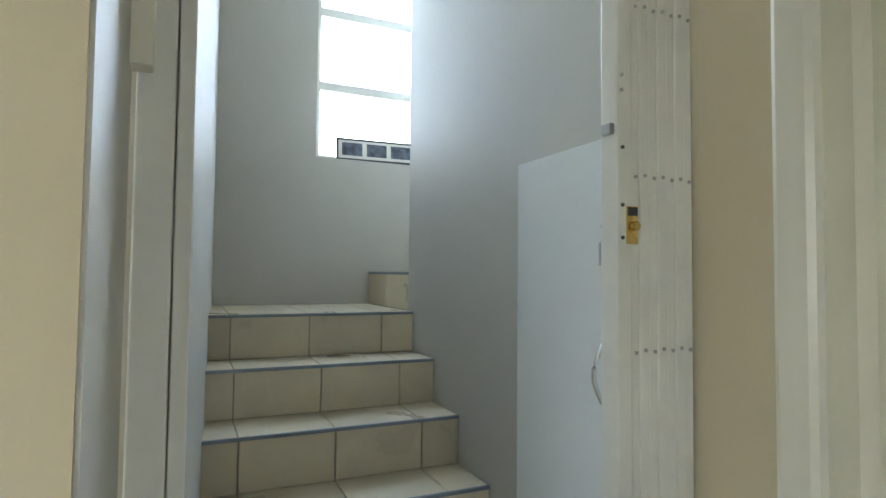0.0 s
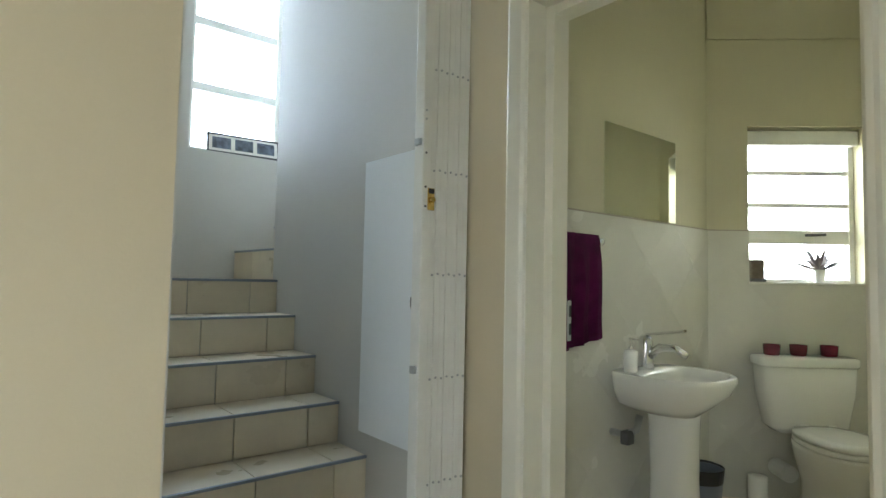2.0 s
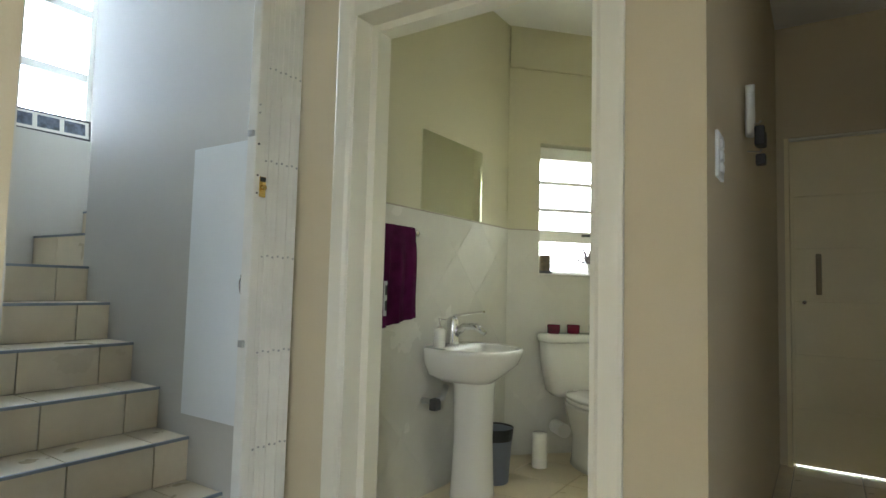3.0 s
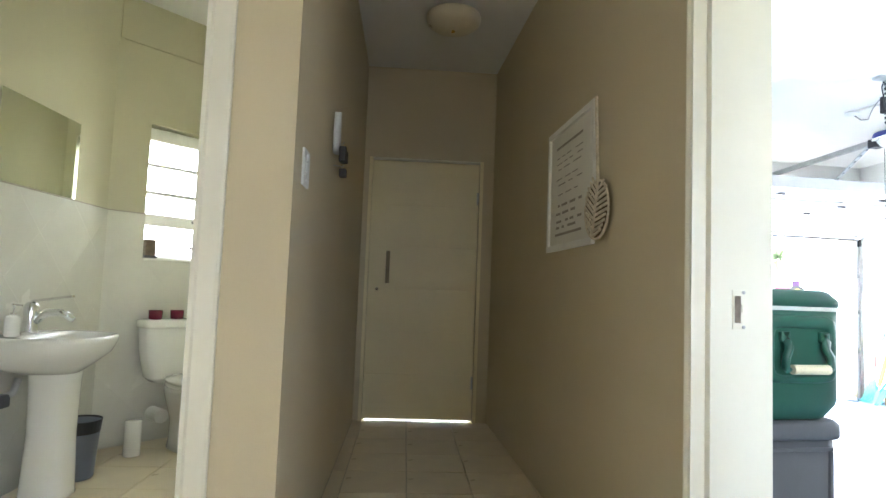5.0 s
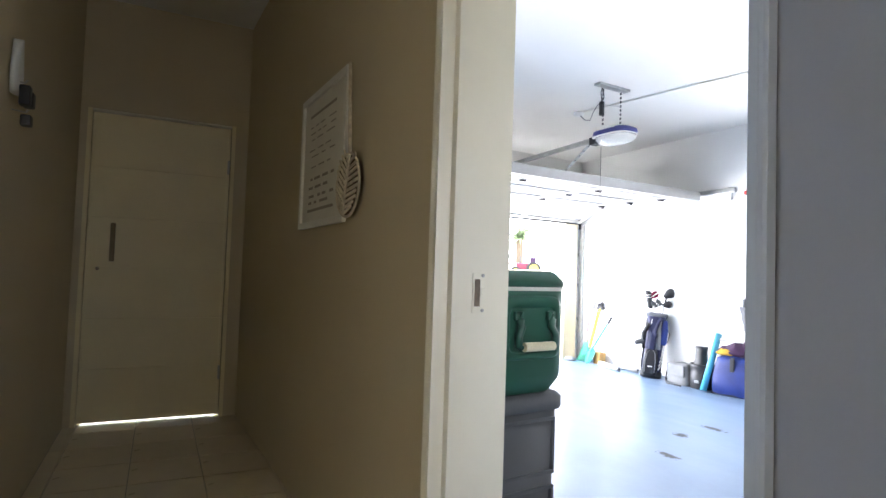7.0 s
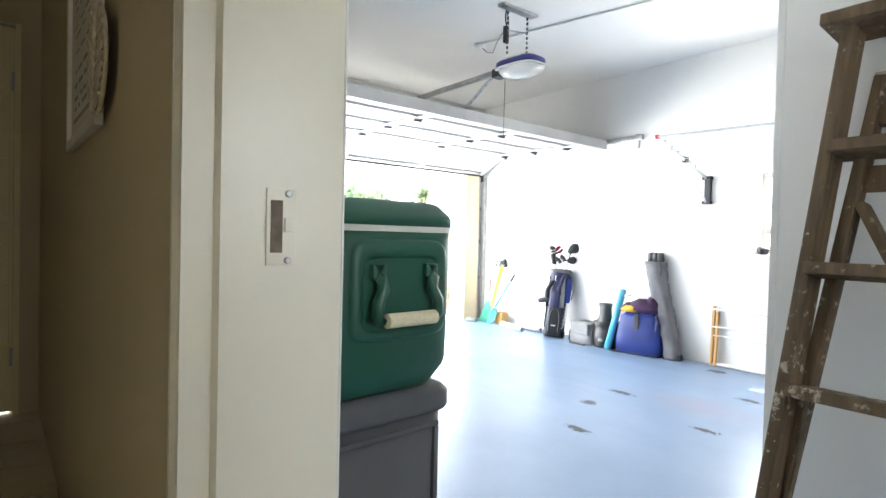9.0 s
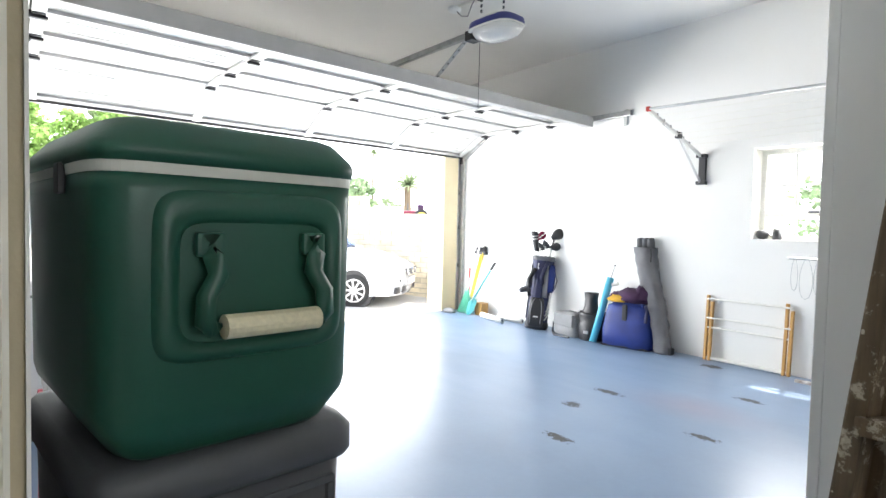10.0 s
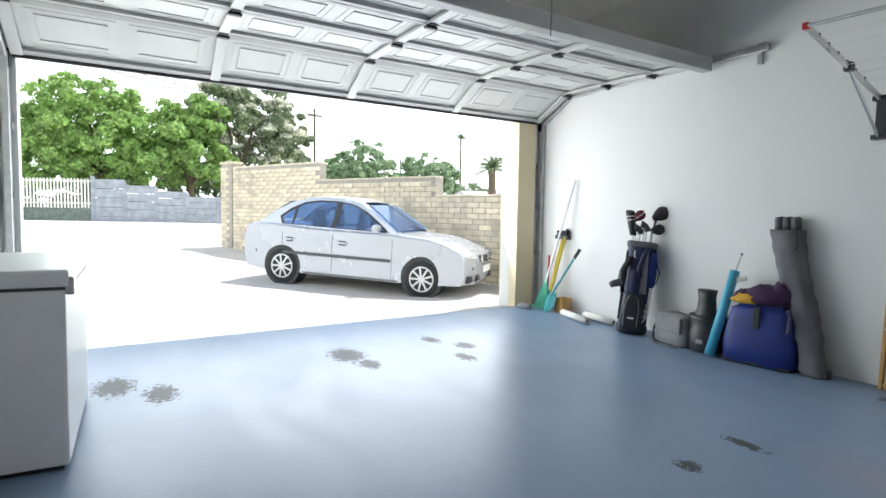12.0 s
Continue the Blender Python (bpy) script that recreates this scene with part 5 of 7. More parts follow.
tap = part("tap", lathe([(0.030, 0.775), (0.031, 0.79), (0.026, 0.84), (0.028, 0.885), (0.020, 0.902), (0.004, 0.908)], 20), M_CHROME, ba, "chrome mixer tap", True)
tap.matrix_basis = pose(0, -0.075, 0.775) @ Matrix.Scale(1.2, 4) @ pose(0, 0, -0.775)
part("spout", T([(0, -0.01, 0.825), (0, -0.06, 0.865), (0, -0.12, 0.868), (0, -0.165, 0.842)], 0.018, 12, 0.013), M_CHROME, tap, "", True)
part("lever", BAR((0, -0.005, 0.910), (0, -0.16, 0.935), 0.022, 0.010, 0.003), M_CHROME, tap)
part("drain_hole", lathe([(0.009, 0), (0.009, 0.002)], 12), M_DARKGREY, ba).matrix_basis = pose(0.0, -0.122, 0.745, 70, 0, 0)
part("trap_pipe", T([(-0.16, -0.0, 0.50), (-0.16, -0.07, 0.50), (-0.12, -0.10, 0.52), (-0.09, -0.10, 0.58)], 0.016, 10), M_STEEL, ba, "metal waste pipe", True)
part("valve", B(-0.185, -0.13, -0.10, -0.06, 0.46, 0.52, 0.008), M_DARKGREY, ba, "dark angle valve")
part("bracket", B(0.11, 0.19, -0.13, -0.03, 0.55, 0.66, 0.012), M_CERAMIC, ba)
so = thing("soap_dispenser", "white ceramic soap dispenser with a chrome pump on the basin", "soap dispenser", (2.185, WY0 - 0.10, 0.771))
part("bottle", lathe([(0.028, 0), (0.031, 0.005), (0.031, 0.085), (0.026, 0.095), (0.012, 0.098)], 22), M_CERAMIC, so, "", True)
part("pump", lathe([(0.012, 0.096), (0.012, 0.108), (0.004, 0.11), (0.004, 0.14), (0.009, 0.142), (0.009, 0.150)], 12), M_CHROME, so, "", True)
part("nozzle", T([(0, 0, 0.146), (0.0, -0.035, 0.143)], 0.004, 6), M_CHROME, so)

to = thing("toilet", "white close-coupled toilet below the window", "toilet")
to.matrix_basis = WCM @ pose(0.46, -0.012, 0)
bm = bmesh.new()
loft(bm, [ring(0, -0.10, z, a, b, 32, 5) for z, a, b in ((0.40, 0.165, 0.075), (0.43, 0.20, 0.085), (0.60, 0.235, 0.092), (0.745, 0.245, 0.095))])
part("cistern", bm, M_CERAMIC, to, "", True)
bm = bmesh.new()
loft(bm, [ring(0, -0.10, z, a, b, 32, 5) for z, a, b in ((0.745, 0.252, 0.099), (0.755, 0.258, 0.104), (0.785, 0.258, 0.104), (0.795, 0.248, 0.095))])
part("cistern_lid", bm, M_CERAMIC, to, "", True)
bm = bmesh.new()
loft(bm, [ring(0, y, z, a, b, 32, 2.3) for y, z, a, b in ((-0.33, 0.0, 0.11, 0.20), (-0.33, 0.05, 0.10, 0.19), (-0.33, 0.18, 0.10, 0.19), (-0.37, 0.30, 0.15, 0.23), (-0.40, 0.375, 0.18, 0.24), (-0.40, 0.395, 0.18, 0.24))])
part("bowl", bm, M_CERAMIC, to, "", True)
bm = bmesh.new()
loft(bm, [ring(0, -0.415, z, a, b, 36, 2.3) for z, a, b in ((0.397, 0.178, 0.232), (0.405, 0.186, 0.240), (0.42, 0.186, 0.240), (0.424, 0.18, 0.235))])
part("seat", bm, M_CERAMIC, to, "", True)
bm = bmesh.new()
loft(bm, [ring(0, -0.415, z, a, b, 36, 2.3) for z, a, b in ((0.427, 0.182, 0.236), (0.435, 0.188, 0.242), (0.446, 0.184, 0.238), (0.455, 0.12, 0.17))])
part("seat_lid", bm, M_CERAMIC, to, "closed white toilet lid", True)
for x in (-0.07, 0.07):
    part("seat_hinge", T([(x, -0.185, 0.44), (x + 0.04, -0.185, 0.44)], 0.012, 10), M_CERAMIC, to)
part("flush_button", lathe([(0.02, 0.794), (0.02, 0.80), (0.012, 0.803)], 18), M_CHROME, to).matrix_basis = pose(0.14, -0.10, 0)
part("pipe", T([(-0.10, 0.0, 0.18), (-0.10, -0.14, 0.18)], 0.045, 14), M_STEELW, to)


def glass_cup(s, off, z):
    t = thing("candle_glass", "small maroon glass tealight holder on the cistern", "candle holder", group="maroon glasses on the cistern")
    t.matrix_basis = WCM @ pose(s, -off, z)
    part("cup", lathe([(0.034, 0), (0.040, 0.004), (0.043, 0.058), (0.040, 0.058), (0.036, 0.010), (0.0, 0.010)], 24), M_MAROON, t, "", True)
    part("candle", lathe([(0.034, 0.011), (0.034, 0.028), (0.0, 0.029)], 18), M_PAPER, t)
    return t


for s_ in (0.30, 0.44, 0.60):
    glass_cup(s_, 0.10, 0.7955)
jar = thing("stone_jar", "small brown stone ornament on the window sill", "ornament")
jar.matrix_basis = WCM @ pose(0.285, 0.03, 1.191)
part("block", B(-0.035, 0.035, -0.025, 0.025, 0, 0.125, 0.008), M_STONE, jar)
part("base", B(-0.042, 0.042, -0.03, 0.03, 0, 0.018, 0.003), M_DARKGREY, jar)
pl = thing("potted_plant", "small dusky plant in a white pot on the window sill", "plant")
pl.matrix_basis = WCM @ pose(0.63, 0.03, 1.191)
part("pot", lathe([(0.022, 0), (0.025, 0.003), (0.033, 0.075), (0.030, 0.075), (0.028, 0.066), (0.0, 0.066)], 20), M_CERAMIC, pl, "white tapered pot", True)
rng = random.Random(8)
for i in range(34):
    a, e = rng.uniform(0, 6.28), rng.uniform(0.15, 1.45)
    l_ = rng.uniform(0.10, 0.18)
    tip = Vector((math.cos(a) * math.cos(e), math.sin(a) * math.cos(e), math.sin(e))) * l_
    bm = bmesh.new()
    side = Vector((-math.sin(a), math.cos(a), 0)) * 0.015
    up = Vector((0, 0, 0.004))
    vs = [bm.verts.new(p) for p in (Vector((0, 0, 0)), tip * 0.5 + side + up, tip, tip * 0.5 - side + up, tip * 0.5 - up)]
    for f in ((0, 1, 4), (1, 2, 4), (2, 3, 4), (3, 0, 4), (0, 3, 2, 1)):
        bm.faces.new([vs[k] for k in f])
    part("leaf", bm, M_LEAFPLANT, pl).matrix_basis = pose(0, 0, 0.07)
bi = thing("waste_bin", "blue-grey plastic waste bin with a dark liner", "bin", (2.63, 1.725, 0))
bi.matrix_basis = bi.matrix_basis @ Matrix.Diagonal((1.0, 1.0, 1.25, 1))
part("tub", lathe([(0.075, 0), (0.08, 0.005), (0.10, 0.23), (0.103, 0.235), (0.096, 0.235), (0.075, 0.02), (0.0, 0.02)], 28), mat("blue_grey_plastic", (0.17, 0.19, 0.235), 0.5), bi, "", True)
bm = bmesh.new()
loft(bm, [ring(0, 0, z, r, r, 28) for z, r in ((0.19, 0.098), (0.232, 0.1035), (0.243, 0.105))], cap=False)
part("liner", bm, M_BLACK, bi, "black bin liner")
br = thing("toilet_brush", "white toilet brush in its holder on the floor", "toilet brush", (3.035, 1.63, 0))
part("holder", lathe([(0.045, 0), (0.048, 0.004), (0.046, 0.20), (0.044, 0.205), (0.02, 0.207)], 24), M_CERAMIC, br, "", True)

# ---- things along the garage wall ----
RW = -5.76

w3 = window("window_3", "white garage window with glazing bars", pose(2.64, RW - 0.19, 0.93, 0, 0, 180) @ pose(0, -0.05, 0), 0.79, 0.73, [(0.215, 0.05), (0.44, 0.016)], cols=(0.26, 0.52), frame=0.04)
part("window_sill", B(0.0, 0.79, -0.143, 0.0, -0.006, 0.006, 0.002), M_WHITEWALL, w3)
part("latch", BAR((0.36, -0.006, 0.225), (0.44, -0.02, 0.225), 0.012, 0.018, 0.003), M_DARKGREY, w3, "window stay")
bo = thing("ornament_bowl", "small dark round bowl on the garage window sill", "bowl", (2.58, RW - 0.06, 0.937))
part("bowl", lathe([(0.022, 0), (0.038, 0.008), (0.05, 0.038), (0.040, 0.068), (0.022, 0.072), (0.0, 0.066)], 20), M_BLACK, bo, "", True)
mg = thing("mug", "dark brown mug on the garage window sill", "mug", (2.47, RW - 0.06, 0.937))
part("cup", lathe([(0.030, 0), (0.033, 0.004), (0.033, 0.085), (0.029, 0.085), (0.028, 0.01), (0.0, 0.01)], 20), M_BLACK, mg, "", True)
part("handle", T([(0.03, 0, 0.07), (0.055, 0, 0.06), (0.055, 0, 0.03), (0.03, 0, 0.02)], 0.005, 8), M_STONE, mg)

# wall-hung clothes line
cl2 = thing("clothes_airer", "fold-out wall clothes airer with grey arms and white lines", "clothes airer")
part("wall_plate", B(3.03, 3.09, RW, RW + 0.03, 1.42, 1.64, 0.006), M_BLACK, cl2, "black plastic bracket")
part("foot", B(3.02, 3.10, RW, RW + 0.055, 1.39, 1.42, 0.005), M_BLACK, cl2)
part("foot", B(3.02, 3.10, RW, RW + 0.06, 1.62, 1.65, 0.005), M_BLACK, cl2)
TIP = Vector((3.06, -4.91, 1.92))
ARM = Vector((3.06, RW + 0.05, 1.635))
part("arm", BAR(ARM, TIP, 0.016, 0.03, 0.003), M_SILVERTAPE, cl2, "grey metal arm")
part("strut", BAR((3.06, RW + 0.05, 1.41), ARM.lerp(TIP, 0.45), 0.012, 0.018, 0.003), M_SILVERTAPE, cl2)
part("joint", B(-0.02, 0.02, -0.025, 0.025, -0.02, 0.03, 0.005), M_BLACK, cl2).location = ARM.lerp(TIP, 0.45)
part("end_cap", B(-0.014, 0.014, -0.02, 0.012, -0.018, 0.018, 0.004), M_REDCAP, cl2, "red end cap").location = TIP
part("front_bar", T([TIP, (0.6, -4.93, 1.86)], 0.010, 10), M_STEEL, cl2)
for i in range(6):
    p = ARM.lerp(TIP, 0.25 + i * 0.12)
    part("line", T([p, (0.6, p.y, p.z + 0.02)], 0.0028, 5), M_STEELW, cl2, "white plastic line")
    part("line_hook", B(-0.008, 0.008, -0.008, 0.008, 0.0, 0.026, 0.002), M_DARKGREY, cl2).location = p
part("arm", BAR((0.65, RW + 0.05, 1.655), (0.62, -4.92, 1.93), 0.016, 0.03, 0.003), M_SILVERTAPE, cl2)
part("wall_plate", B(0.62, 0.68, RW, RW + 0.03, 1.42, 1.66, 0.006), M_BLACK, cl2)

# golf bag: its front looks into the garage
gbag = thing("golf_bag", "navy and black golf bag full of clubs by the wall", "golf bag", (4.76, -5.545, G), 43)
LEAN = Matrix.Rotation(radians(5), 4, "X") @ Matrix.Rotation(radians(-5), 4, "Y")


def leaned(ob_, m=LEAN):
    ob_.matrix_basis = m @ ob_.matrix_basis
    return ob_


def gpart(name, rings_, m_, label=""):
    bm_g = bmesh.new()
    loft(bm_g, rings_)
    return leaned(part(name, bm_g, m_, gbag, label, True))


gpart("bag_body", [ring(0, 0, z, a, b, 24, 2.8) for z, a, b in ((0.0, 0.10, 0.10), (0.015, 0.118, 0.112), (0.25, 0.112, 0.108), (0.45, 0.100, 0.098), (0.68, 0.108, 0.102), (0.74, 0.118, 0.108), (0.76, 0.112, 0.104))], M_NAVY)
gpart("base_boot", [ring(0.0, 0.0, z, a, b, 24, 2.8) for z, a, b in ((0.0, 0.118, 0.112), (0.02, 0.126, 0.118), (0.06, 0.126, 0.118), (0.075, 0.118, 0.113))], M_BLACK, "black base")
gpart("top_collar", [ring(0, 0, z, a, a * 0.93, 24, 2.8) for z, a in ((0.735, 0.118), (0.745, 0.126), (0.775, 0.126), (0.785, 0.116))], M_GREYBAG, "grey padded collar")
gpart("front_pocket", [ring(0.02, 0.115, z, 0.085 * k, 0.05 * k, 22, 3.6) for z, k in ((0.03, 0.8), (0.05, 1), (0.26, 0.95), (0.32, 0.8), (0.335, 0.6))], M_BLACK, "black front pocket")
for sx in (-1, 1):
    leaned(part("pocket_piping", T([(0.02 + sx * 0.055, 0.168, 0.06), (0.02 + sx * 0.058, 0.166, 0.20), (0.02 + sx * 0.045, 0.158, 0.29), (0.02 + sx * 0.02, 0.152, 0.325)], 0.0045, 8), M_LIGHTGREY, gbag, "grey piping", True))
leaned(part("pocket_badge", B(-0.005, 0.045, 0.164, 0.1685, 0.125, 0.14, 0.001), M_PAPER, gbag, "white badge"))
gpart("side_pocket", [ring(-0.10, 0.055, z, 0.045 * k, 0.05 * k, 20, 3.2) for z, k in ((0.40, 0.6), (0.43, 0.95), (0.60, 1), (0.70, 0.6))], M_BLUEBAG, "blue side panel")
for i in range(6):
    leaned(part("stripe", BAR((-0.075 - 0.004 * i, 0.118 - 0.012 * i, 0.10 + i * 0.045), (-0.125, 0.055 - 0.006 * i, 0.19 + i * 0.045), 0.006, 0.014, 0.002), M_PAPER, gbag, "white slanted stripe"))
gpart("towel", [ring(-0.045, 0.112, z, 0.026 * k, 0.012, 16, 2.6) for z, k in ((0.34, 1.25), (0.45, 1.1), (0.60, 0.8), (0.70, 0.5))], M_LIGHTGREY, "grey golf towel")
gpart("tube_pouch", [ring(0.02, 0.118, z, 0.042, 0.036, 18, 2.8) for z in (0.335, 0.345, 0.52, 0.53)], M_NAVY, "navy padded pouch")
leaned(part("strap", T([(-0.05, 0.10, 0.72), (-0.02, 0.125, 0.64), (0.0, 0.135, 0.56), (-0.01, 0.14, 0.48)], 0.022, 8), M_NAVY, gbag, "padded shoulder strap", True))
leaned(part("strap", T([(0.08, 0.08, 0.64), (0.13, 0.11, 0.52), (0.14, 0.115, 0.42), (0.11, 0.11, 0.34)], 0.026, 8), M_BLACK, gbag, "black hip strap", True))
leaned(part("strap_end", T([(0.13, 0.115, 0.42), (0.19, 0.14, 0.40), (0.215, 0.15, 0.385)], 0.034, 8, 0.026), M_GREYBAG, gbag, "grey pad on the strap", True))
leaned(part("strap", T([(-0.12, 0.02, 0.66), (-0.165, 0.03, 0.54), (-0.15, 0.035, 0.44)], 0.006, 6), M_BLACK, gbag))
leaned(part("clip", T([(0.05, 0.118, 0.70), (0.052, 0.125, 0.665), (0.045, 0.125, 0.64)], 0.006, 8), M_CHROME, gbag, "steel clip"))
leaned(part("umbrella", T([(0.115, 0.03, 0.10), (0.108, 0.035, 0.70)], 0.013, 10), M_BLACK, gbag, "black umbrella in the side loops", True))
for z in (0.42, 0.52):
    leaned(part("ferrule", T([(0.1125, 0.033, z), (0.1115, 0.033, z + 0.03)], 0.015, 10), M_CHROME, gbag))
rng = random.Random(21)
for x, y, h in ((-0.06, 0.04, 0.10), (0.0, 0.06, 0.14), (0.03, 0.0, 0.09), (0.05, 0.05, 0.11), (-0.02, -0.03, 0.12), (0.07, -0.02, 0.10), (-0.07, -0.02, 0.13), (0.09, 0.03, 0.16)):
    leaned(part("club_shaft", T([(x * 0.8, y * 0.8, 0.5), (x, y, 0.785 + h)], 0.0055, 8), M_STEEL, gbag, "steel club shaft"))
for x, y, h in ((0.0, 0.06, 0.14), (0.03, 0.0, 0.09), (0.05, 0.05, 0.11), (-0.02, -0.03, 0.12)):
    bm = bmesh.new()
    loft(bm, [[(u * 0.05, v * 0.012, w * 0.03) for u, v, w in ((-0.5, -1, -1), (0.6, -1, -0.8), (0.7, -1, 1), (-0.5, -1, 0.4))], [(u * 0.05, v * 0.012, w * 0.03) for u, v, w in ((-0.5, 1, -1), (0.6, 1, -0.8), (0.7, 1, 1), (-0.5, 1, 0.4))]])
    leaned(part("club_head", bm, M_DARKGREY, gbag, "iron club head")).matrix_basis @= pose(x, y, 0.785 + h, 0, rng.uniform(-20, 30), rng.uniform(-40, 40))
cov = gpart("head_cover", [ring(0.085 + 0.012 * i, 0.035, 0.83 + 0.05 * i, 0.028 + 0.003 * i, 0.028 + 0.003 * i, 18) for i in range(5)] + [ring(0.135, 0.035, 1.042, 0.030, 0.030, 18)], M_BLACK, "black knitted head cover with white bands")
for i, z in enumerate((0.955, 0.985)):
    leaned(part("band", T([(0.116 + 0.007 * i, 0.035, z), (0.118 + 0.007 * i, 0.035, z + 0.009)], 0.0395, 18), M_PAPER, gbag, "white band"))


def wood_head(x, y, z, s_, tilt, m_, label):
    rings_w = [[(u * s_, v * s_, w * s_) for u, v, w in ring(0, 0, zz, a, a * 0.62, 16)] for zz, a in ((-0.9, 0.22), (-0.6, 0.40), (-0.2, 0.62), (0.2, 0.72), (0.55, 0.62), (0.8, 0.36), (0.9, 0.10))]
    bm_g = bmesh.new()
    loft(bm_g, rings_w)
    bmesh.ops.transform(bm_g, matrix=pose(x, y, z, 0, tilt, 0), verts=bm_g.verts)
    leaned(part("club_head", bm_g, m_, gbag, label, True))


wood_head(-0.115, 0.02, 1.035, 0.085, -52, M_BLACK, "large black driver head")
wood_head(-0.105, 0.03, 0.90, 0.065, -75, M_BLACK, "black wood head")
wood_head(0.055, 0.05, 1.00, 0.062, -40, M_MAROON, "maroon knitted head cover")
for i in range(3):
    leaned(part("band", BAR((0.012 + i * 0.022, 0.086, 1.035 - i * 0.022), (0.032 + i * 0.022, 0.092, 1.02 - i * 0.022), 0.006, 0.012, 0.002), M_PAPER, gbag, "white knitted stripe"))
leaned(part("club_neck", T([(-0.07, -0.02, 0.90), (-0.085, 0.015, 0.98)], 0.010, 8), M_BLACK, gbag))


def soft_bag(name, label, at, hx, hy, h, m_, rz=0, slump=0.0):
    """A slack bag: bulged sides, sagging top."""
    t = thing(name, label, "bag", at, rz)
    bm = bmesh.new()
    rr = random.Random(len(name) + int(hx * 100))
    rings_ = []
    for z, k in ((0, 0.90), (0.04, 1.0), (0.35, 1.03), (0.7, 0.99), (0.92, 0.9), (1.0, 0.72)):
        k *= 1 + slump * (0.45 - z)
        rg = ring(0, 0, z * h, hx * k, hy * k, 28, 4.5 - 4 * slump)
        rings_.append([(x * (1 + rr.uniform(-0.025, 0.025)), y * (1 + rr.uniform(-0.05, 0.05)), zz + (rr.uniform(-0.012, 0.012) if z > 0.1 else 0)) for x, y, zz in rg])
    loft(bm, rings_)
    part("bag_body", bm, m_, t, "", True)
    return t


lg = soft_bag("satchel", "light grey fabric satchel slumped on the floor", (4.30, -5.55, G), 0.165, 0.085, 0.235, M_LIGHTGREY, -8)
part("flap", B(-0.14, 0.13, 0.07, 0.10, 0.10, 0.225, 0.012), M_LIGHTGREY, lg)
part("strap", T([(0.14, 0.02, 0.20), (0.19, 0.05, 0.10), (0.20, 0.05, 0.01), (0.05, 0.16, 0.006), (-0.14, 0.13, 0.006)], 0.010, 8), M_BLACK, lg, "black carry strap")
bt = thing("rubber_boots", "black rubber boot standing in a black tub", "boots", (4.03, -5.575, G))
bt.matrix_basis = bt.matrix_basis @ Matrix.Diagonal((1.12, 1.05, 1.0, 1))
part("tub", lathe([(0.115, 0), (0.12, 0.01), (0.13, 0.15), (0.118, 0.17), (0.122, 0.24), (0.128, 0.27), (0.110, 0.27), (0.09, 0.02), (0, 0.02)], 26), M_BLACK, bt, "black plastic tub", True)
bm = bmesh.new()
loft(bm, [ring(0.02, 0.0, z, a, b, 18, 2.4) for z, a, b in ((0.20, 0.085, 0.075), (0.28, 0.075, 0.065), (0.32, 0.06, 0.055), (0.40, 0.055, 0.05), (0.46, 0.066, 0.055))])
part("boot", bm, M_BLACK, bt, "", True)
part("badge", B(-0.045, 0.005, 0.118, 0.131, 0.07, 0.10, 0.004), M_LIGHTGREY, bt, "pale oval badge")
cy = thing("blue_tube", "light blue plastic tube leaning on the wall with white caps", "tube", (3.91, -5.43, G))
part("tube", T([(0, 0, 0.012), (-0.04, -0.19, 0.62)], 0.034, 18), M_CYAN, cy, "", True)
part("cap_pipe", T([(-0.035, -0.175, 0.55), (-0.125, -0.195, 0.575)], 0.018, 12), M_STEELW, cy, "white plastic tee")
part("rod", T([(-0.04, -0.19, 0.61), (-0.055, -0.235, 0.74)], 0.005, 8), M_STEEL, cy)
part("rod_knob", lathe([(0.0, -0.01), (0.011, 0.0), (0.0, 0.012)], 10), M_BLACK, cy).location = (-0.055, -0.235, 0.74)
bb = soft_bag("tote_bag", "royal blue nylon cool bag standing by the wall", (3.62, -5.60, G), 0.215, 0.14, 0.44, M_BLUEBAG, 10, 0.13)
bb.matrix_basis = bb.matrix_basis @ Matrix.Diagonal((1.08, 0.95, 0.92, 1))
part("lid", B(-0.135, 0.135, -0.085, 0.085, 0.425, 0.452, 0.012), M_BLUEBAG, bb)
part("buckle_strap", B(-0.02, 0.02, 0.125, 0.146, 0.28, 0.44, 0.004), M_BLACK, bb, "black buckle strap")
part("piping", T([(-0.20, 0.135, 0.015), (0.20, 0.138, 0.015)], 0.010, 8), M_BLACK, bb)
part("strap", T([(-0.17, 0.10, 0.44), (-0.19, 0.135, 0.36), (-0.185, 0.14, 0.28)], 0.014, 8), M_NAVY, bb)
jk = thing("jacket", "crumpled dark plum and yellow jacket lying on the blue bag", "jacket", (3.62, -5.60, G + 0.4186), 10)
for k, (x, y, a, b, h, m_) in enumerate(((-0.02, 0.0, 0.15, 0.11, 0.13, M_PLUMDARK), (-0.11, -0.01, 0.09, 0.09, 0.16, M_PLUMDARK), (0.10, 0.06, 0.10, 0.06, 0.06, M_YELLOW), (0.11, 0.0, 0.11, 0.08, 0.085, M_PLUMDARK))):
    bm = bmesh.new()
    rr = random.Random(k + 5)
    loft(bm, [[(px + rr.uniform(-0.012, 0.012), py + rr.uniform(-0.012, 0.012), pz + rr.uniform(-0.008, 0.008) * (q > 0)) for px, py, pz in ring(x, y, z * h, a * s_, b * s_, 20)] for q, (z, s_) in enumerate(((0, 0.95), (0.3, 1.05), (0.7, 0.85), (1.0, 0.4)))])
    part("fold", bm, m_, jk, "yellow lining" if m_ is M_YELLOW else "", True)
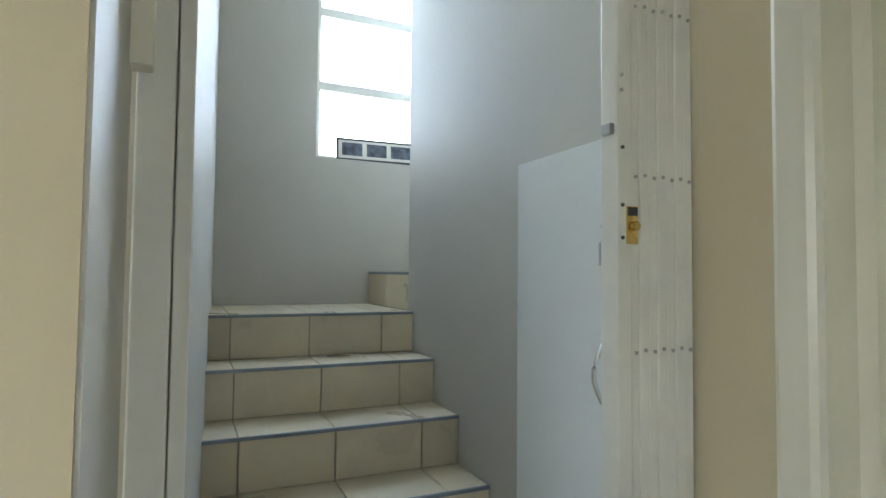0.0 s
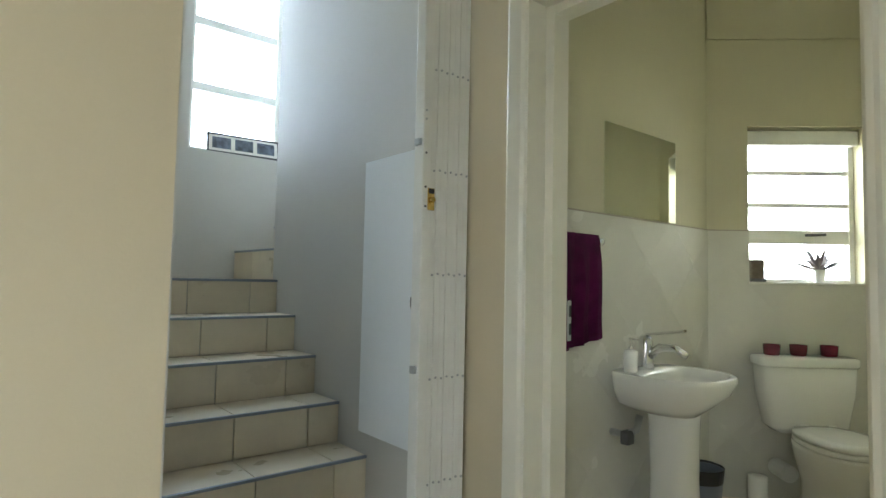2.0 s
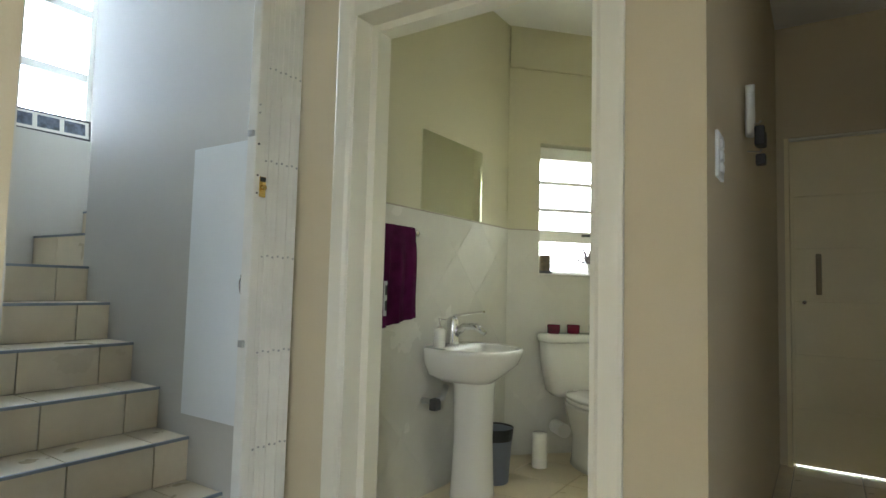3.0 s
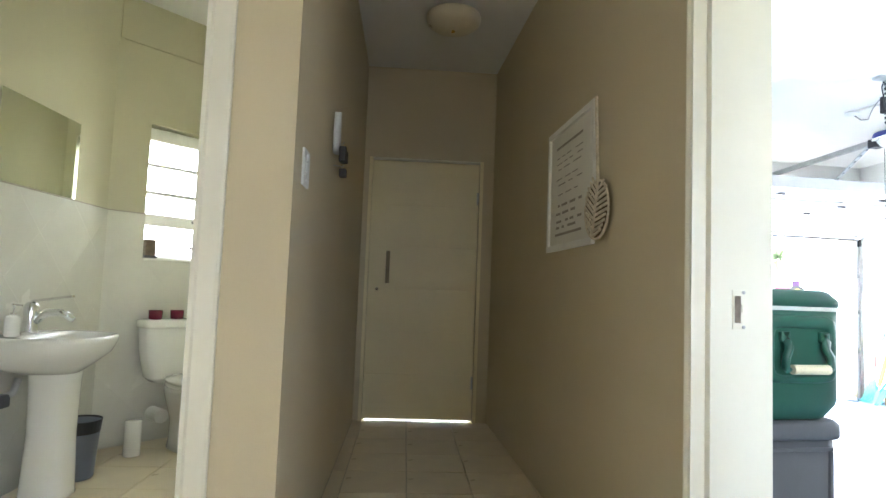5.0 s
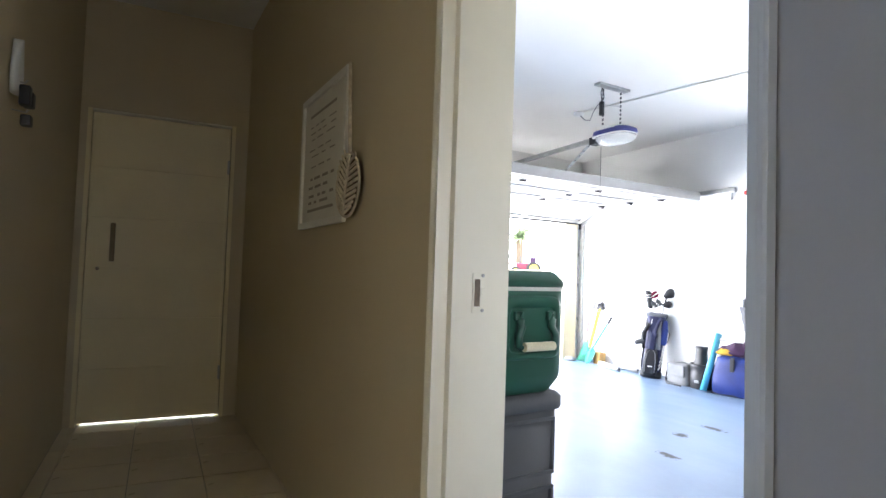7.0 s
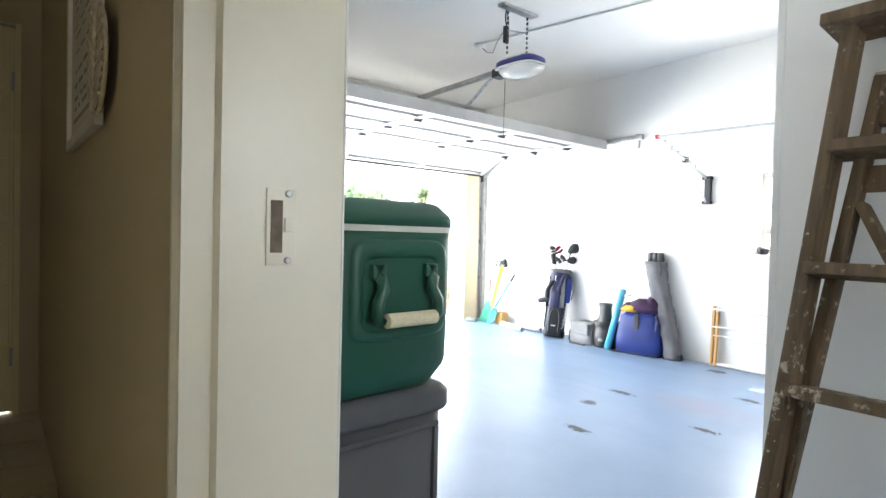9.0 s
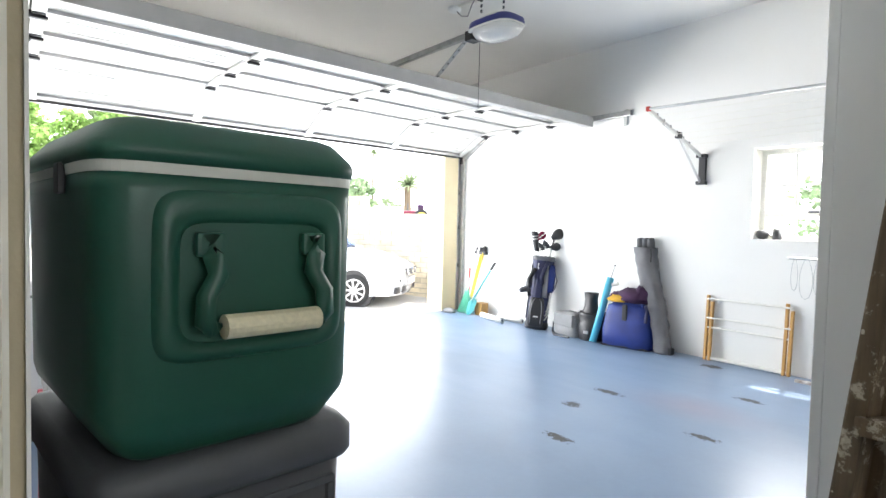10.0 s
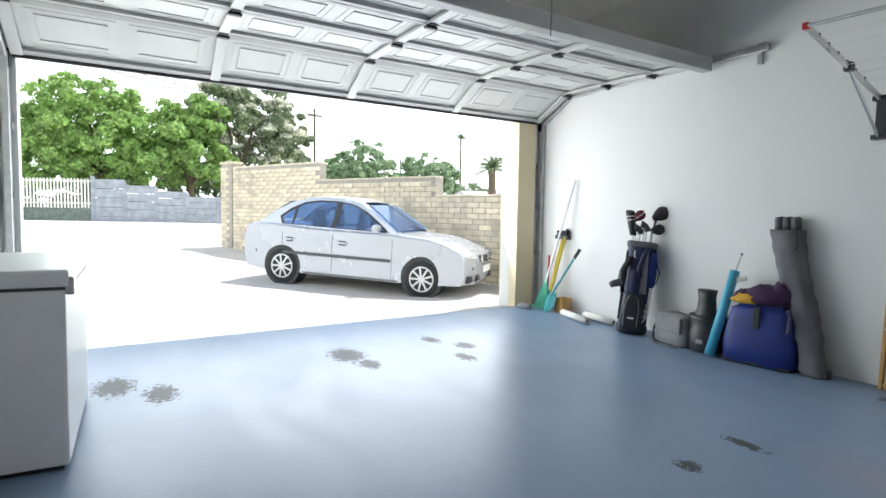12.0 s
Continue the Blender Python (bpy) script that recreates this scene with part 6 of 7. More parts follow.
gr = thing("camp_chair_bag", "long grey canvas camp chair bag leaning on the wall", "chair bag", (3.275, -5.60, G))
bm = bmesh.new()
axis, wide = [], []
for i in range(25):
    u = i / 24
    axis.append(Vector((0.28 * u - 0.010 * math.sin(u * 6), -0.10 * u, 0.93 * u)))
    k = 0.070 + 0.034 * u + 0.006 * math.sin(u * 31) * (1 - u) + 0.004 * math.sin(u * 53)
    wide.append((k, k * 0.82))
rr = random.Random(9)
loft(bm, [[(c.x + x * (1 + 0.04 * math.sin(4 * j / 3.5 + c.z * 9)), c.y + y * (1 + 0.06 * math.sin(j * 0.9 - c.z * 14)), c.z + z0) for j, (x, y, z0) in enumerate(ring(0, 0, 0, a, b, 26, 2.6))] for c, (a, b) in zip(axis, wide)])
part("bag_body", bm, M_GREYBAG, gr, "", True)
for dx in (-0.055, 0.0, 0.055):
    part("chair_leg_end", T([(0.272 + dx, -0.095, 0.90), (0.285 + dx, -0.105, 1.0), (0.288 + dx, -0.106, 1.012)], 0.034, 12, 0.030), M_DARKGREY, gr, "dark padded end", True)
part("cord", T([(0.18, -0.03, 0.92), (0.165, -0.02, 0.86), (0.17, -0.02, 0.80)], 0.006, 6), M_BLACK, gr)
part("foot", B(-0.09, -0.05, -0.03, 0.03, 0.0, 0.06, 0.01), M_BLACK, gr)

# rakes and brooms in the corner
def stick(bm_, a, b, r=0.011):
    tube(bm_, [a, b], r, 10)
    return bm_


rk = thing("leaf_rake", "mint green plastic leaf rake with a long grey handle", "rake", (5.98, -5.58, G))
part("handle", stick(bmesh.new(), (0, 0, 0.28), (-0.24, -0.15, 1.35)), M_SILVERTAPE, rk, "weathered grey handle")
bm = bmesh.new()
for i in range(13):
    a = -0.5 + i / 12
    tube(bm, [(a * 0.03, 0, 0.30), (a * 0.22 + 0.03, 0.03, 0.02), (a * 0.24 + 0.03, 0.05, 0.004)], 0.0055, 6)
part("tines", bm, M_BROOMGREEN, rk, "fan of green tines")
bm = bmesh.new()
loft(bm, [[(x, 0.004 - y_, z) for x, y_, z in ((-w_, 0, z_), (w_, 0, z_), (w_, 0.008, z_), (-w_, 0.008, z_))] for w_, z_ in ((0.085, 0.06), (0.05, 0.20), (0.016, 0.32))])
part("web", bm, M_BROOMGREEN, rk)
yb = thing("yellow_broom", "yellow-handled broom standing head up by the wall", "broom", (6.00, -5.60, G))
part("handle", stick(bmesh.new(), (0, 0, 0.0), (-0.09, -0.13, 0.74), 0.013), M_YELLOWPL, yb)
part("head", B(-0.19, 0.01, -0.16, -0.11, 0.74, 0.78, 0.008), M_BLACK, yb, "black broom head")
bm = bmesh.new()
for i in range(26):
    x = -0.185 + i * 0.0076
    tube(bm, [(x, -0.135, 0.78), (x * 1.08, -0.138, 0.83)], 0.0035, 5)
part("bristles", bm, M_BLACK, yb)
yh = thing("garden_fork", "yellow-handled garden fork standing head down by the wall", "fork", (5.90, -5.585, G))
part("handle", stick(bmesh.new(), (0, 0, 0.20), (-0.05, -0.14, 0.78), 0.012), M_YELLOWPL, yh)
part("grip", stick(bmesh.new(), (-0.05, -0.14, 0.76), (-0.058, -0.155, 0.85), 0.016), M_BLACK, yh, "black rubber grip")
for i in range(4):
    x = -0.06 + 0.04 * i
    part("tine", T([(0.0, 0.0, 0.22), (x, 0.01, 0.17), (x, 0.015, 0.003)], 0.006, 6, 0.004), M_TEAL, yh, "green painted tine")
sp = thing("spade", "teal-handled spade with a black grip, leaning on the wall", "spade", (5.80, -5.50, G))
part("shaft", stick(bmesh.new(), (0, 0, 0.16), (-0.20, -0.12, 0.56)), M_TEAL, sp, "teal shaft")
part("grip", stick(bmesh.new(), (-0.205, -0.123, 0.57), (-0.25, -0.15, 0.66), 0.017), M_BLACK, sp, "black rubber grip")
bm = bmesh.new()
loft(bm, [[(x + cx, y - 0.02 * k, z) for x, y in ((-w_, 0), (0, 0.02), (w_, 0), (0, 0.012))] for k, (w_, z, cx) in enumerate(((0.03, 0.0, 0.06), (0.07, 0.05, 0.05), (0.075, 0.16, 0.02), (0.02, 0.20, 0.0)))])
part("blade", bm, M_TEAL, sp)
rh = thing("red_hoe", "red-handled garden hoe standing in the corner", "hoe", (6.06, -5.66, G))
part("handle", stick(bmesh.new(), (0, 0, 0), (0.02, -0.04, 0.56), 0.012), M_REDCAP, rh)
part("blade", B(-0.05, 0.05, -0.02, -0.012, 0.0, 0.07, 0.002), M_STEEL, rh)
wb = thing("wooden_box", "small open pine box on the floor", "box", (5.70, -5.69, G))
for a in ((0, 0.12, 0, 0.012), (0, 0.12, 0.10, 0.112), (0, 0.012, 0.012, 0.10), (0.108, 0.12, 0.012, 0.10)):
    part("side", B(a[0], a[1], a[2], a[3], 0, 0.15, 0.002), M_PINE, wb)
mp2 = thing("mop_head", "grey wet mop head lying on the floor", "mop", (6.13, -5.42, G))
bm = bmesh.new()
loft(bm, [ring(0, 0, z, a, b, 18) for z, a, b in ((0.0, 0.10, 0.055), (0.02, 0.11, 0.06), (0.045, 0.08, 0.045), (0.055, 0.03, 0.02))])
part("strands", bm, M_LIGHTGREY, mp2, "", True)
for k, (a, b) in enumerate((((5.62, -5.52, 0.032), (5.16, -5.42, 0.032)), ((5.42, -5.62, 0.032), (5.02, -5.60, 0.032)))):
    t = thing("paper_roll", "white rolled paper lying on the garage floor", "roll", (0, 0, G), group="rolls on the floor")
    part("roll", T([a, b], 0.032, 16), M_PAPER, t, "", True)
    part("core", T([(b[0] - 0.002, b[1], 0.032), (b[0] - 0.004, b[1], 0.032)], 0.016, 12), M_GREYBAG, t)

# folded pine luggage stand and the white stand beside it
rk2 = thing("pine_frame", "folded honey pine frame with white rods leaning on the wall", "folding frame", (2.95, -5.70, G))
for x in (0.0, -0.62):
    for dx in (0.0, -0.035):
        part("post", BAR((x + dx, 0.0, 0.0), (x + dx, -0.03, 0.55 - abs(dx) * 1.5), 0.022, 0.03, 0.003), M_PINE, rk2)
for z in (0.02, 0.28, 0.36, 0.52):
    part("rod", T([(0.0, -0.01, z), (-0.655, -0.01, z)], 0.008 if z > 0.1 else 0.014, 10), M_STEELW, rk2, "white rod")
aw = thing("hanging_stand", "rusty white metal stand with wire loops on its top bar", "stand", (2.0, -5.58, G))
part("pole", T([(0, 0, 0.01), (0, 0, 0.93)], 0.010, 10), M_RUSTWHITE, aw, "chipped white pole")
part("base", B(-0.20, 0.20, -0.018, 0.018, 0.0, 0.02, 0.003), M_RUSTWHITE, aw)
part("base", B(-0.018, 0.018, -0.15, -0.0185, 0.0, 0.02, 0.003), M_RUSTWHITE, aw)
part("top_bar", T([(-0.28, 0, 0.905), (0.28, 0, 0.905)], 0.008, 8), M_STEEL, aw)
part("collar", T([(0, 0, 0.44), (0, 0, 0.48)], 0.018, 12), M_BLACK, aw)
for i in range(7):
    x = -0.24 + i * 0.08
    w_ = 0.026 + 0.012 * (i % 3)
    part("wire_loop", T([(x + w_ * math.sin(2 * math.pi * j / 14) * (0.6 + 0.4 * math.sin(math.pi * j / 14)), 0.004 * (i % 2), 0.905 - 0.14 * (1 - math.cos(2 * math.pi * j / 14)) * (0.85 + 0.1 * (i % 3))) for j in range(15)], 0.0022, 5), M_STEEL, aw)

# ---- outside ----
# about the camera's last eye point; far things are placed by bearing from it
EYE_END = Vector((1.245, -1.813, 0.916))


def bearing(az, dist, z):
    return Vector((EYE_END.x + dist * math.cos(radians(az)), EYE_END.y + dist * math.sin(radians(az)), z))


# brick boundary wall, stepping down
WA, WB = Vector((15.6, -3.64, 0)), Vector((6.9, -7.18, 0))
wdir = (WB - WA).normalized()
wn = Vector((wdir.y, -wdir.x, 0))      # towards the camera side or away, see below
if wn.dot(EYE_END - WA) < 0:
    wn = -wn
WM = Matrix((wdir, wn, Vector((0, 0, 1)))).transposed().to_4x4()
WM.translation = (WA.x, WA.y, -0.24)
WL = (WB - WA).length
bw = thing("brick_wall", "stepped yellow face-brick boundary wall along the drive", "garden wall", kind="structure")
# the wall is moved out and enlarged about that eye point
FAR = Matrix.Translation(EYE_END) @ Matrix.Scale(1.18, 4) @ Matrix.Translation(-EYE_END)
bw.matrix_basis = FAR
STEPS = ((0.0, 0.42, 2.13), (0.42, 3.52, 2.05), (3.52, 6.55, 1.70), (6.55, WL, 1.39))
bm = bmesh.new()
for a, b, h in STEPS:
    box(bm, a, b, -0.20, -0.010, -0.25, h - 0.01, 0, WM)
part("mortar_core", bm, M_MORTAR, bw, "grey mortar joints")
for a, b, h in STEPS[1:]:
    part("coping", B(a, b, -0.20, 0.004, h - 0.008, h + 0.02, 0.004, WM), M_BRICK, bw, "brick-on-edge coping")
part("pillar", B(-0.06, 0.40, -0.24, 0.03, 0, 2.14, 0.006, WM), M_MORTAR, bw, "end pillar of the wall")
part("pillar_coping", B(-0.08, 0.42, -0.26, 0.05, 2.14, 2.20, 0.006, WM), M_BRICK, bw)
brick_me = {}
near, rest = [], []
for k in range(24):
    z = 0.006 + k * 0.086
    x = -0.06 - (0.121 if k % 2 else 0.0)
    while x < WL - 0.02:
        a, b = max(x, -0.058), min(x + 0.232, WL)
        h = next((q[2] for q in STEPS if q[0] <= (a + b) / 2 <= q[1]), 2.13)
        proud = 0.036 if b < 0.41 else 0.0
        if b - a > 0.03 and z + 0.076 < h:
            (near if 1.2 < a < 4.6 and k > 8 else rest).append((a, b, z, proud))
        x += 0.242
near, rest = near[:290], rest + near[290:]
for a, b, z, proud in near:
    key = round(b - a, 2)
    if key not in brick_me:
        ob_ = part("brick", B(0, b - a, -0.011, 0.003, 0, 0.075), M_BRICK, bw)
        brick_me[key] = ob_.data
    else:
        ob_ = new("brick", brick_me[key])
        ob_.parent = bw
    ob_.matrix_basis = WM @ pose(a, 0.0015 * random.uniform(-1, 1), z)
vs_, fs_ = [], []
for a, b, z, proud in rest:
    i0 = len(vs_)
    y0, y1 = -0.011 + proud, 0.003 + proud + 0.0015 * random.uniform(-1, 1)
    for p in ((a, y0, z), (b, y0, z), (b, y0, z + 0.075), (a, y0, z + 0.075), (a, y1, z), (b, y1, z), (b, y1, z + 0.075), (a, y1, z + 0.075)):
        vs_.append(tuple(WM @ Vector(p)))
    fs_ += [(i0 + 4, i0 + 5, i0 + 6, i0 + 7), (i0, i0 + 4, i0 + 7, i0 + 3), (i0 + 1, i0 + 2, i0 + 6, i0 + 5), (i0 + 3, i0 + 7, i0 + 6, i0 + 2), (i0, i0 + 1, i0 + 5, i0 + 4)]
me_ = bpy.data.meshes.new("bricks")
me_.from_pydata(vs_, [], fs_)
me_.materials.append(leaf_mat("yellow_brick_pieces", (0.72, 0.63, 0.47), 0.16, 0.0))
ob_ = new("bricks", me_)
ob_.parent = bw
tagged(ob_, kind="stuff")


# silver saloon car
car = thing("car", "silver four-door saloon car parked on the drive", "car")
car.matrix_basis = pose(9.09, -6.817, -0.475, 0, -2.4, 44.7)
CW = 0.83


def arc(cx, cz, r, a0, a1, n):
    return [(cx + r * math.cos(radians(a0 + (a1 - a0) * i / n)), cz + r * math.sin(radians(a0 + (a1 - a0) * i / n))) for i in range(n + 1)]


FWX, RWX, WR = 0.83, 3.29, 0.292
low = [(0.06, 0.24), (0.02, 0.32), (0.0, 0.45), (0.01, 0.60), (0.05, 0.70), (0.16, 0.78), (0.40, 0.855), (0.75, 0.915), (1.30, 0.95), (2.0, 0.955), (2.8, 0.96), (3.3, 0.985), (3.75, 0.995), (4.05, 0.965), (4.13, 0.91), (4.16, 0.75), (4.17, 0.55), (4.14, 0.40), (4.08, 0.26)]
low += [(RWX + 0.36, 0.21)] + arc(RWX, 0.30, 0.345, -15, 195, 14) + [(RWX - 0.36, 0.20), (FWX + 0.36, 0.20)] + arc(FWX, 0.30, 0.345, -15, 195, 14) + [(FWX - 0.36, 0.22)]
cz_ = sum(p[1] for p in low) / len(low)


def body_ring(y, inset):
    out = []
    for x, z in low:
        k = abs(y) / CW
        bend = 0.0
        if x < 0.8:
            bend = 0.17 * k ** 2.4 * (1 - x / 0.8)
        elif x > 3.6:
            bend = -0.14 * k ** 2.4 * (x - 3.6) / 0.57
        zz = z - inset * (1 if z > 0.7 else 0) * 1.6
        if 0.86 < z:
            zz += 0.02 * (1 - k ** 2)
        out.append((x + bend, y, zz))
    return out


bm = bmesh.new()
ys_ = [-0.825, -0.80, -0.72, -0.5, -0.25, 0, 0.25, 0.5, 0.72, 0.80, 0.825]
loft(bm, [body_ring(y, 0.02 if abs(y) > 0.81 else (0.006 if abs(y) > 0.75 else 0)) for y in ys_])
for f in bm.faces:
    f.smooth = len(f.verts) < 5
part("body", bm, M_CARPAINT, car, "silver painted body")
# greenhouse: roof shell and pillars, glass between
prof = [(1.22, 0.90), (1.45, 1.05), (1.74, 1.24), (2.0, 1.375), (2.25, 1.43), (2.6, 1.445), (2.95, 1.42), (3.25, 1.33), (3.48, 1.20), (3.78, 0.985), (3.84, 0.94)]


def half(z):
    return 0.775 - 0.20 * max(0.0, (z - 0.9) / 0.55) ** 1.15


bm = bmesh.new()
US = (-1, -0.94, -0.8, -0.5, 0, 0.5, 0.8, 0.94, 1)
gv = [[bm.verts.new((x, half(z) * u, z + (0.025 * (1 - u * u) if z > 1.2 else 0) - (0.012 if abs(u) == 1 and z > 1.3 else 0))) for x, z in prof] for u in US]
for i in range(len(US) - 1):
    for j in range(len(prof) - 1):
        inner = abs(US[i]) < 0.9 and abs(US[i + 1]) < 0.9
        if inner and (j < 3 or 6 < j < 9):
            continue        # windscreen and rear window
        bm.faces.new((gv[i][j], gv[i][j + 1], gv[i + 1][j + 1], gv[i + 1][j])).smooth = True
part("roof", bm, M_CARPAINT, car, "silver roof").location.z = 0.03
SURROUND = [(1.42, 0.935), (1.62, 1.09), (1.86, 1.245), (2.10, 1.345), (2.40, 1.385), (2.75, 1.38), (3.02, 1.335), (3.24, 1.23), (3.42, 1.09), (3.36, 0.965), (2.4, 0.945)]
LIGHTS = ([(1.50, 0.955), (1.66, 1.08), (1.88, 1.222), (2.11, 1.322), (2.31, 1.355), (2.36, 0.955)], [(2.44, 0.958), (2.40, 1.36), (2.72, 1.355), (2.98, 1.315), (3.10, 1.255), (3.14, 0.968)], [(3.18, 0.972), (3.15, 1.225), (3.24, 1.18), (3.36, 1.075), (3.32, 0.98)])


def side_sheet(outer, holes, k, out):
    """A side panel with window openings."""
    bm_s = bmesh.new()
    es = []
    for poly in (outer, *holes):
        vs_s = [bm_s.verts.new((x, k * (half(z) + out), z)) for x, z in poly]
        es += [bm_s.edges.new((vs_s[i], vs_s[(i + 1) % len(vs_s)])) for i in range(len(vs_s))]
    bmesh.ops.triangle_fill(bm_s, use_beauty=True, edges=es)
    return bm_s


def side_glass(poly, k, name="side_window"):
    bm = bmesh.new()
    o = 0.003
    outer = [bm.verts.new((x, k * (half(z) + o), z)) for x, z in poly]
    inner = [bm.verts.new((x, k * (half(z) - 0.001), z)) for x, z in poly]
    bm.faces.new(outer), bm.faces.new(inner[::-1])
    n = len(poly)
    for i in range(n):
        bm.faces.new((outer[i], outer[(i + 1) % n], inner[(i + 1) % n], inner[i]))
    return part(name, bm, M_CARGLASS, car, "bluish side window")


for k in (1, -1):
    part("pillar_panel", side_sheet([(x, z - 0.004) for x, z in prof] + [(3.7, 0.90), (1.4, 0.895)], [SURROUND], k, 0.001), M_CARPAINT, car, "silver pillars").location.z = 0.03
    part("window_surround", side_sheet(SURROUND, LIGHTS, k, 0.004), M_BLACK, car, "black window surround").location.z = 0.03
    for q, poly in enumerate(LIGHTS):
        side_glass(poly, k, "quarter_window" if q == 2 else "side_window").location.z = 0.03
    for x0, x1 in ((1.36, 2.37), (2.39, 3.28)):
        part("door_strip", B(x0, x1, k * 0.826 if k > 0 else -0.838, k * 0.838 if k > 0 else -0.826, 0.505, 0.555, 0.004), M_DARKGREY, car, "grey rubbing strip")
    for x in (1.34, 2.38, 3.30):
        part("door_gap", B(x - 0.003, x + 0.003, min(k * 0.8262, k * 0.8285), max(k * 0.8262, k * 0.8285), 0.26, 0.86), M_BLACK, car)
    for x in (2.12, 3.08):
        h_ = part("door_handle", B(x, x + 0.16, min(k * 0.828, k * 0.852), max(k * 0.828, k * 0.852), 0.735, 0.765, 0.007), M_CARPAINT, car, "silver door handle")
        part("handle_cup", B(x + 0.02, x + 0.14, min(k * 0.8265, k * 0.8295), max(k * 0.8265, k * 0.8295), 0.71, 0.785, 0.001), M_DARKGREY, h_)
    mir = part("wing_mirror", B(1.54, 1.65, min(k * 0.80, k * 0.96), max(k * 0.80, k * 0.96), 0.97, 1.08, 0.03), M_CARPAINT, car, "silver wing mirror")
    part("bumper_strip", BAR((0.07, k * 0.58, 0.50), (0.30, k * 0.80, 0.50), 0.02, 0.045, 0.005), M_DARKGREY, car, "grey bumper strip")
    part("bumper_strip", BAR((3.78, k * 0.822, 0.52), (4.10, k * 0.755, 0.52), 0.02, 0.045, 0.005), M_DARKGREY, car, "grey bumper strip")
    lamp_ = bmesh.new()
    loft(lamp_, [[(x, k * y, z) for x, y in ((3.93, 0.80), (4.06, 0.775), (4.12, 0.71), (4.15, 0.60), (4.10, 0.60), (3.96, 0.74))] for z in (0.66, 0.70, 0.80, 0.855)])
    part("tail_light", lamp_, M_TAIL, car, "red tail light")
    part("lamp_band", BAR((3.98, k * 0.797, 0.725), (4.115, k * 0.728, 0.725), 0.008, 0.03, 0.002), M_HEADLIGHT, car, "pale lamp band")
    part("sill_trim", B(1.22, 2.90, min(k * 0.80, k * 0.829), max(k * 0.80, k * 0.829), 0.205, 0.235, 0.006), M_DARKGREY, car, "dark sill trim")
    hl = bmesh.new()
    loft(hl, [[(x + dx, k * y, z) for x, y, z in ((0.06, 0.44, 0.64), (0.17, 0.74, 0.67), (0.29, 0.775, 0.79), (0.12, 0.46, 0.735))] for dx in (-0.022, 0.06)])
    part("headlight", hl, M_HEADLIGHT, car, "clear headlight")
    for wx in (FWX, RWX):
        well = part("wheel_well", T([(wx, k * 0.50, 0.30), (wx, k * 0.815, 0.30)], 0.338, 28), M_BLACK, car, "dark wheel arch")
        wh = part("wheel", T([(wx, k * 0.64, WR), (wx, k * 0.822, WR)], 0.262, 30), M_RUBBER, car, "black tyre with alloy wheel")
        bm = bmesh.new()
        loft(bm, [[(wx + r * math.cos(2 * math.pi * i / 36), k * y, WR + r * math.sin(2 * math.pi * i / 36)) for i in range(36)] for r, y in ((0.20, 0.64), (0.275, 0.65), (0.290, 0.68), (0.290, 0.79), (0.278, 0.82), (0.20, 0.829))])
        part("tyre", bm, M_RUBBER, wh, "black tyre", True)
        bm = bmesh.new()
        loft(bm, [[(wx + r * math.cos(2 * math.pi * i / 36), k * y, WR + r * math.sin(2 * math.pi * i / 36)) for i in range(36)] for r, y in ((0.200, 0.822), (0.200, 0.836), (0.180, 0.838), (0.176, 0.826))])
        part("rim", bm, M_ALLOY, wh, "alloy rim")
        for i in range(9):
            a = 2 * math.pi * i / 9
            part("spoke", BAR((wx + 0.03 * math.cos(a), k * 0.834, WR + 0.03 * math.sin(a)), (wx + 0.185 * math.cos(a), k * 0.832, WR + 0.185 * math.sin(a)), 0.010, 0.030, 0.002, (0, 1, 0) if False else (math.cos(a + 1.5708), 0, math.sin(a + 1.5708))), M_ALLOY, wh)
        part("hub", T([(wx, k * 0.828, WR), (wx, k * 0.842, WR)], 0.042, 18), M_ALLOY, wh)
bm = bmesh.new()
loft(bm, [[(x, half(z) * u * 0.93, z) for x, z in ((1.30, 0.965), (1.86, 1.345), (1.87, 1.333), (1.31, 0.953))] for u in (-1, -0.5, 0, 0.5, 1)])
bmesh.ops.translate(bm, vec=(-0.012, 0, 0.012), verts=bm.verts)
part("windscreen", bm, M_CARGLASS, car, "windscreen").location.z = 0.03
bm = bmesh.new()
loft(bm, [[(x, half(z) * u * 0.9, z) for x, z in ((3.30, 1.335), (3.76, 1.015), (3.75, 1.0), (3.29, 1.32))] for u in (-1, 0, 1)])
bmesh.ops.translate(bm, vec=(0.012, 0, 0.012), verts=bm.verts)
part("rear_window", bm, M_CARGLASS, car).location.z = 0.03
for z in (0.30, 0.335, 0.37):
    part("grille_slat", B(0.03, 0.10, -0.5, 0.5, z, z + 0.02, 0.004), M_BLACK, car, "black lower grille")
bm = bmesh.new()
for z in (0.60, 0.64, 0.68):
    box(bm, 0.0, 0.06, -0.33, 0.33, z, z + 0.018, 0.003)
part("grille", bm, M_DARKGREY, car, "dark upper grille")
for k in (1, -1):
    part("fog_grille", B(0.085, 0.17, min(k * 0.52, k * 0.74), max(k * 0.52, k * 0.74), 0.28, 0.39, 0.01), M_BLACK, car, "black side intake")
part("number_plate", B(-0.012, 0.004, -0.26, 0.26, 0.42, 0.53, 0.003), M_PAPER, car, "white number plate")
part("front_badge", T([(-0.018, 0, 0.655), (0.0, 0, 0.655)], 0.055, 20), M_CHROME, car, "round chrome badge")
